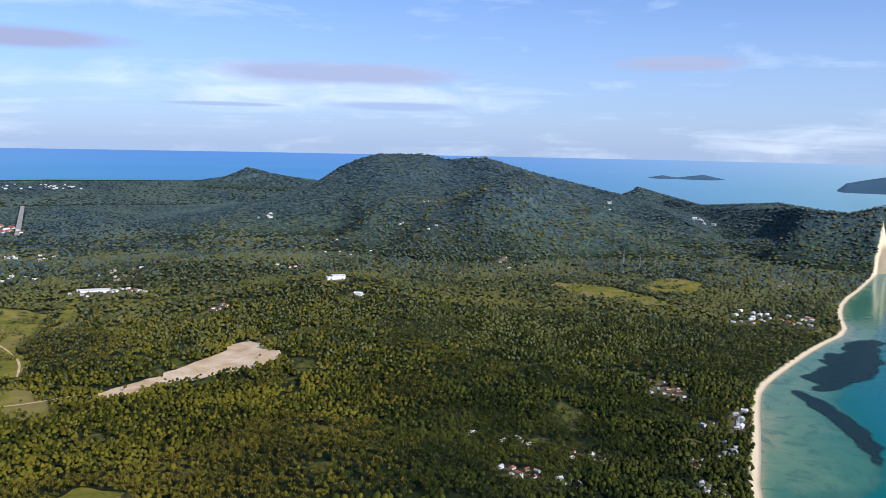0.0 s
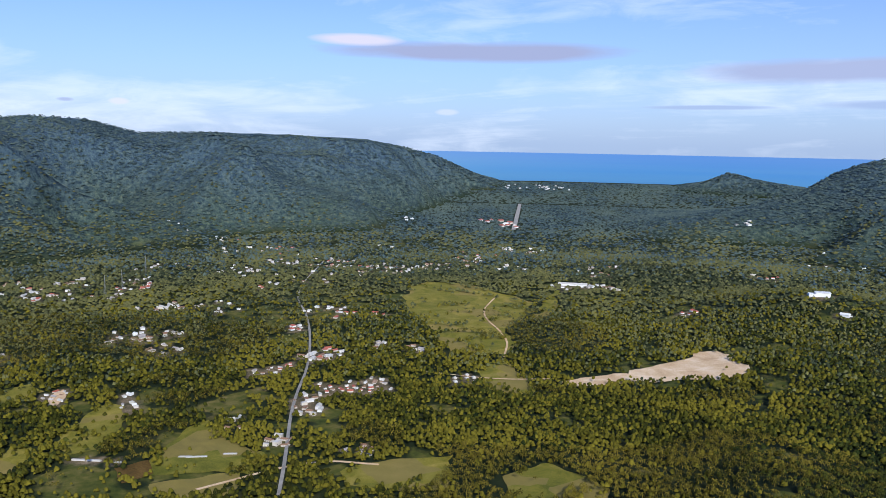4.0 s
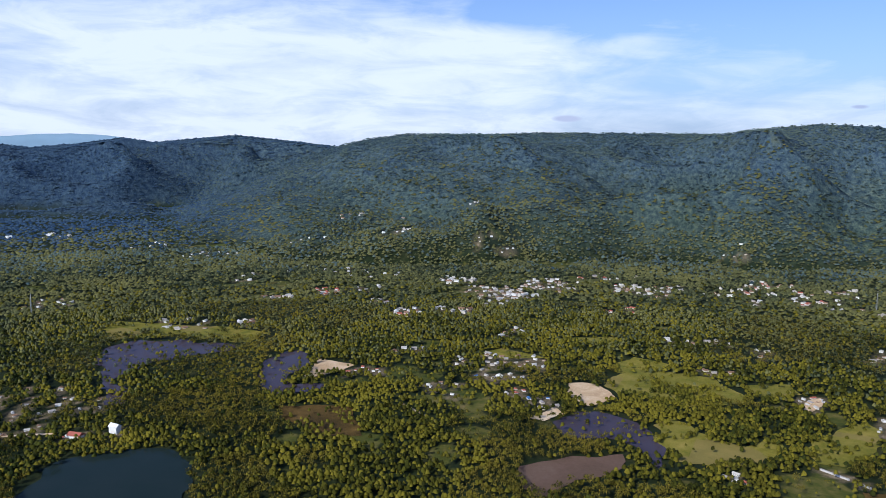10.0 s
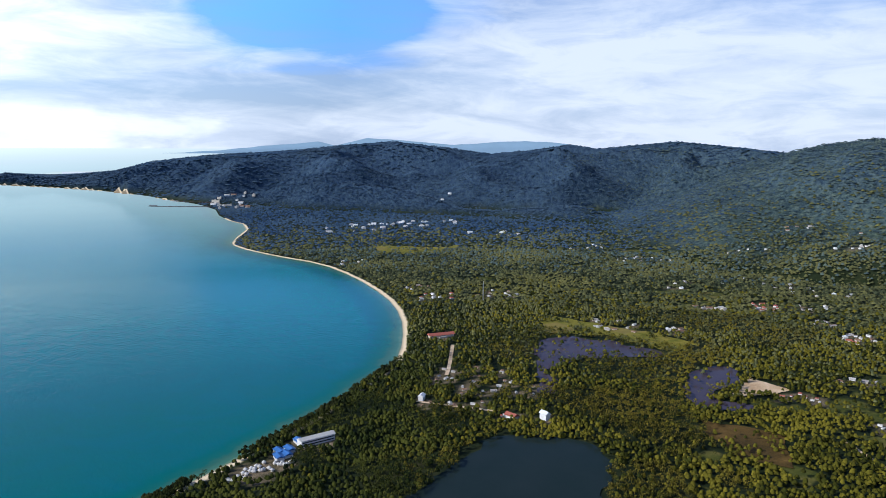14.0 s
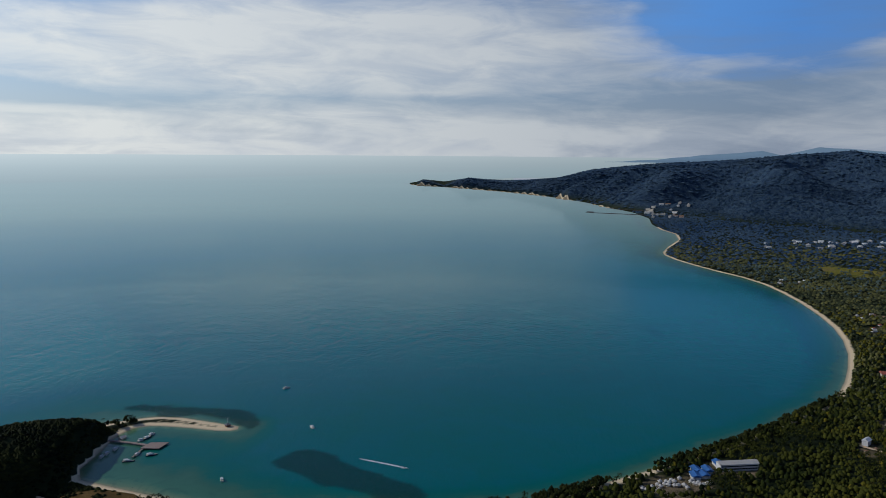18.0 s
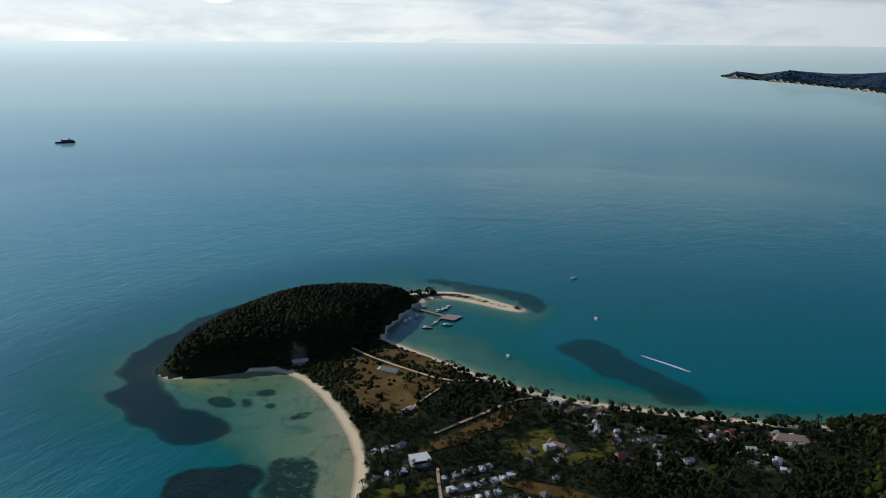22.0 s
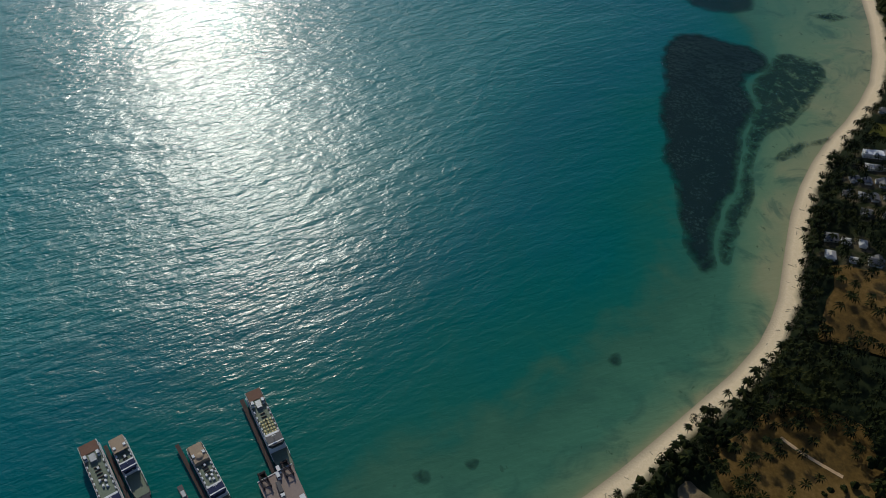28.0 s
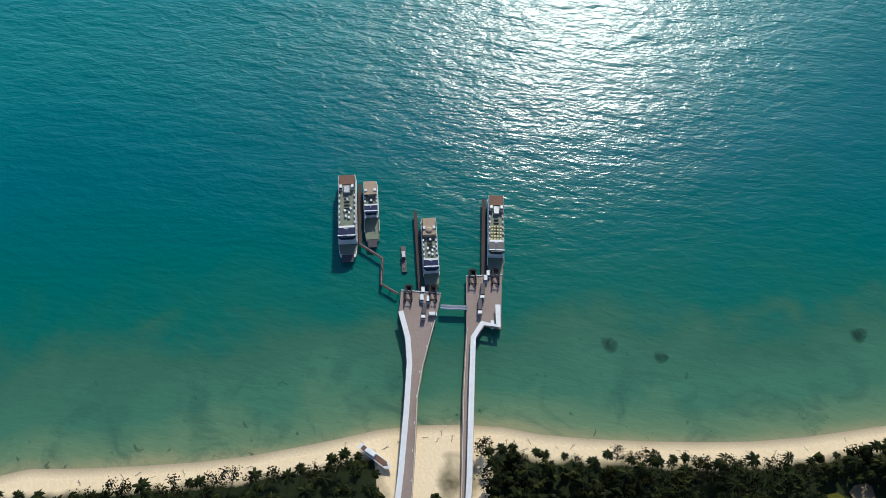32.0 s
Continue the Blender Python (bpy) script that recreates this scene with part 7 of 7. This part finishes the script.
# ---------------------------------------------------------------- palms and trees along the shore below the drone
def palm_tree(seed, tall):
    g = np.random.RandomState(seed)
    ob = thing("coconut_palm", "tall coconut palm with drooping fronds behind the beach", "palm tree", "palms along the beach")
    lean = Vector((g.uniform(-1.5, 1.5), g.uniform(-1.5, 1.5), 0))
    bm = bmesh.new()
    last = Vector((0, 0, -0.5))
    for k in range(1, 5):
        nxt = Vector((0, 0, tall * k / 4)) + lean * (k / 4) ** 2
        rod(last, nxt, 0.24 - 0.03 * k, 6, bm, 0.86)
        last = nxt
    part("trunk", bm, M_BARK, ob)
    bm = bmesh.new()
    for k in range(15):
        a = 2.4 * k + g.uniform(-0.2, 0.2)
        rise, reach = g.uniform(-0.1, 0.9) * (1 - k / 30), g.uniform(3.2, 4.2)
        d, s = Vector((math.cos(a), math.sin(a), 0)), Vector((-math.sin(a), math.cos(a), 0))
        rib = [last + d * reach * u + Vector((0, 0, 2.2 * rise * u - 2.9 * u * u * (0.7 + 0.3 * rise))) for u in (0.02, 0.25, 0.5, 0.75, 1.0)]
        wide = (0.10, 0.55, 0.62, 0.45, 0.05)
        v = [(bm.verts.new(p + s * w - Vector((0, 0, w * 0.55))), bm.verts.new(p), bm.verts.new(p - s * w - Vector((0, 0, w * 0.55)))) for p, w in zip(rib, wide)]
        for i in range(4):
            bm.faces.new((v[i][0], v[i][1], v[i + 1][1], v[i + 1][0]))
            bm.faces.new((v[i][1], v[i][2], v[i + 1][2], v[i + 1][1]))
    part("crown", bm, LEAF_DARK, ob)
    bm = bmesh.new()
    for k in range(6):
        bmesh.ops.create_icosphere(bm, subdivisions=1, radius=0.17, matrix=Matrix.Translation(last + Vector((0.3 * math.cos(k), 0.3 * math.sin(k), -0.35))))
    part("coconuts", bm, M_RUST, ob)
    return ob


def shade_tree(seed, tall, wide):
    """A spreading broadleaf tree: trunk, limbs and a crown of many small leaf clumps."""
    g = np.random.RandomState(seed)
    ob = thing("shade_tree", "broad dark green shade tree behind the beach", "tree", "trees along the beach")
    part("trunk", rod((0, 0, -0.5), (0, 0, tall * 0.55), 0.34, 7, None, 0.6), M_BARK, ob)
    ends = []
    for k in range(7):
        a = k * 0.9 + g.uniform(-0.3, 0.3)
        e = Vector((math.cos(a) * wide * g.uniform(0.2, 0.42), math.sin(a) * wide * g.uniform(0.2, 0.42), tall * g.uniform(0.68, 0.95)))
        part("limb", rod((0, 0, tall * 0.42), e, 0.16, 5, None, 0.4), M_BARK, ob)
        ends.append(e)
    v, f = [], []
    for k in range(230):
        c = np.array(ends[k % 7]) + g.normal(0, wide * 0.115, 3) * (1, 1, 0.75)
        s = g.uniform(0.28, 0.62)
        for t in range(2):
            a, b = g.normal(0, 1, 3), g.normal(0, 1, 3)
            a /= np.linalg.norm(a)
            b = b - a * (a @ b)
            b /= np.linalg.norm(b)
            o = len(v)
            v += [c + s * a, c + s * b * 0.7, c - s * a, c - s * b * 0.7]
            f.append((o, o + 1, o + 2, o + 3))
    crown = new("crown", mesh("crown", v, f, LEAF_DARK))
    crown.parent = ob
    return ob


def plant_shore():
    g = np.random.RandomState(21)
    kinds = [palm_tree(s, h) for s, h in ((1, 9.0), (2, 11.0), (3, 12.5), (4, 10.0), (5, 8.0))] + [shade_tree(9, 8.0, 9.0), shade_tree(10, 10.0, 11.0), shade_tree(12, 7.0, 8.0)]
    line = np.array(COAST_SOUTH[15:] + COAST_WEST[:10], float)
    seg = np.diff(line, axis=0)
    length = np.hypot(seg[:, 0], seg[:, 1])
    total, used, n = length.sum(), set(), 0
    pos = []
    t = g.uniform(0, total, 1500)
    ends = np.cumsum(length)
    i = np.minimum(np.searchsorted(ends, t), len(seg) - 1)
    u = (t - ends[i] + length[i]) / length[i]
    q = line[i] + seg[i] * u[:, None] + np.stack([seg[i][:, 1], -seg[i][:, 0]], -1) / length[i][:, None] * (9 + np.abs(g.normal(0, 12, 1500)))[:, None]
    x, y = q.T
    good = free(x, y)
    for o in (PIER_A, PIER_B):
        good &= signed(x, y, np.array(o)) < -3.5
    z = height(x, y)
    for x, y, z in zip(x[good], y[good], z[good]):
        if any((x - a) ** 2 + (y - b) ** 2 < 4.2 ** 2 for a, b in pos):
            continue
        pos.append((x, y))
        j = g.choice(len(kinds), p=[0.13, 0.13, 0.12, 0.12, 0.10, 0.15, 0.13, 0.12])
        m = pose(x, y, z, 0, 0, g.uniform(0, 360)) @ Matrix.Scale(g.uniform(0.8, 1.15), 4)
        if j in used:
            copy_thing(kinds[j], m)
        else:
            used.add(j)
            kinds[j].matrix_basis = m
        n += 1
        if n >= 300:
            break
    CLEAR.extend((a, b, 3.2) for a, b in pos)


trample()
TAKEN = mark_taken()
plant_shore()
TAKEN = mark_taken()

plant_woods()


# ---------------------------------------------------------------- flotsam on the beach
def driftwood():
    log = thing("driftwood_log", "bleached driftwood branch lying on the sand", "driftwood", "driftwood on the beach")
    part("trunk", rod((-2.6, 0, 0.25), (2.4, 0.3, 0.3), 0.2, 6, None, 0.6), M_BARK, log)
    for a, b in (((0.4, 0.1, 0.3), (1.5, 1.4, 0.6)), ((-0.8, 0.0, 0.3), (-1.2, -1.1, 0.7)), ((1.4, 0.2, 0.3), (2.2, -0.8, 0.5))):
        part("branch", rod(a, b, 0.1, 5, None, 0.5), M_BARK, log)
    g = np.random.RandomState(4)
    spots = [(-121, 74), (-112, 72), (-93, 102), (-85, 108), (-76, 116), (-122, 47), (-109, 79)]
    coast = SHORE[(SHORE[:, 0] > -260) & (SHORE[:, 0] < 60) & (SHORE[:, 1] > -120) & (SHORE[:, 1] < 600)]
    for p, q in zip(coast, coast[1:]):
        if np.hypot(*(q - p)) < 120:
            t = q - p
            t = t / np.hypot(*t)
            for _ in range(2):
                c = p + (q - p) * g.rand()
                spots.append(tuple(c + np.array([t[1], -t[0]]) * g.uniform(4, 9)))
    xs = np.array([s[0] for s in spots])
    ys = np.array([s[1] for s in spots])
    zs, ds = height(xs, ys), signed(xs, ys, SHORE)
    first = True
    for x, y, z, d in zip(xs, ys, zs, ds):
        if d < 2 or d > 40:
            continue
        m = pose(x, y, z - 0.05, 0, 0, g.uniform(0, 180)) @ Matrix.Scale(g.uniform(0.6, 1.2), 4)
        if first:
            log.matrix_basis, first = m, False
        else:
            copy_thing(log, m)


driftwood()

# ---------------------------------------------------------------- beyond the bay: islands and mainland hills
def far_ridge(name, label, table, foot, distance, mat):
    """A distant ridge: bearings and heights of its crest (degrees), set down at the given distance."""
    t = np.array(table, float)
    b = np.linspace(t[0, 0], t[-1, 0], 160)
    e = np.interp(b, t[:, 0], t[:, 1]) + 0.05 * (fractal(b * 40, b * 0 + distance, 30, 4) - 0.5)
    rows = []
    for depth, part_ in ((0.0, 0.0), (250.0, 0.55), (600.0, 1.0), (1500.0, 0.2)):
        r = distance + depth
        low = H + r * math.tan(radians(foot))
        z = low + (H + (distance + 600) * np.tan(np.radians(np.maximum(e, foot))) - low) * part_
        rows.append(np.stack(fold(r * np.sin(np.radians(b)), r * np.cos(np.radians(b)), z)[:3], -1))
    n = len(b)
    i, j = np.meshgrid(np.arange(3), np.arange(n - 1), indexing="ij")
    quads = np.stack([i * n + j, i * n + j + 1, (i + 1) * n + j + 1, (i + 1) * n + j], -1).reshape(-1, 4)
    tagged(new(name, mesh(name, np.concatenate(rows), quads, mat, True)), label, "hills", kind="structure")


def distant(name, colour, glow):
    # distance haze painted as a blue tone that partly glows by itself
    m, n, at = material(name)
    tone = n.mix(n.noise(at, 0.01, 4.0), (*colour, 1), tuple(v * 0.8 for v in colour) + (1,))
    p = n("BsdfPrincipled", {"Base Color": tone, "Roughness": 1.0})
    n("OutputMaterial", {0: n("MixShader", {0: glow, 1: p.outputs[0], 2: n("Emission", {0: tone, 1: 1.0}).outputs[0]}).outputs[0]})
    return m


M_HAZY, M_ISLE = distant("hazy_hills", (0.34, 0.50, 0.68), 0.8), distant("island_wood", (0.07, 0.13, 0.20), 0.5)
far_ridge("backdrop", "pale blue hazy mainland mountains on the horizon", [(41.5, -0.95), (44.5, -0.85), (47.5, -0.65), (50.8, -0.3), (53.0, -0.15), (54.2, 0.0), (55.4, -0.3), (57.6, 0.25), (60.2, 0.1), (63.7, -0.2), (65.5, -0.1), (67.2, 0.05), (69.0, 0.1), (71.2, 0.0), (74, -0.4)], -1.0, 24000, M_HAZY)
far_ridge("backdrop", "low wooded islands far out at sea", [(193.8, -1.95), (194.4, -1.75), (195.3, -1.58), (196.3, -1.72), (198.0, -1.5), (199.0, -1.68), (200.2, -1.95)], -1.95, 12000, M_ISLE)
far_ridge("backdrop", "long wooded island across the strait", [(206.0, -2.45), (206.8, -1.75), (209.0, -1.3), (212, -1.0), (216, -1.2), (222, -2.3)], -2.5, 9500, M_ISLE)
for a, b in (((3500, 3795), (3604, 3390)), ((3893, 4016), (3819, 3568))):
    ax, ay, az, s1 = (float(v) for v in fold(*a, 2.0))
    bx, by, bz, s2 = (float(v) for v in fold(*b, 2.0))
    ob = thing("town_pier", "long dark pier of the far town", "pier", "town piers", Matrix.Translation(((ax + bx) / 2, (ay + by) / 2, (az + bz) / 2)) @ Matrix.Rotation(math.atan2(by - ay, bx - ax), 4, "Z"))
    L = math.hypot(bx - ax, by - ay)
    part("deck", box(-L / 2, L / 2, -6, 6, 0.5, 2.5), M_PILE, ob)
    part("shed", box(-L / 2 + 5, -L / 2 + 40, -5, 5, 2.5, 7), M_GREYROOF, ob)
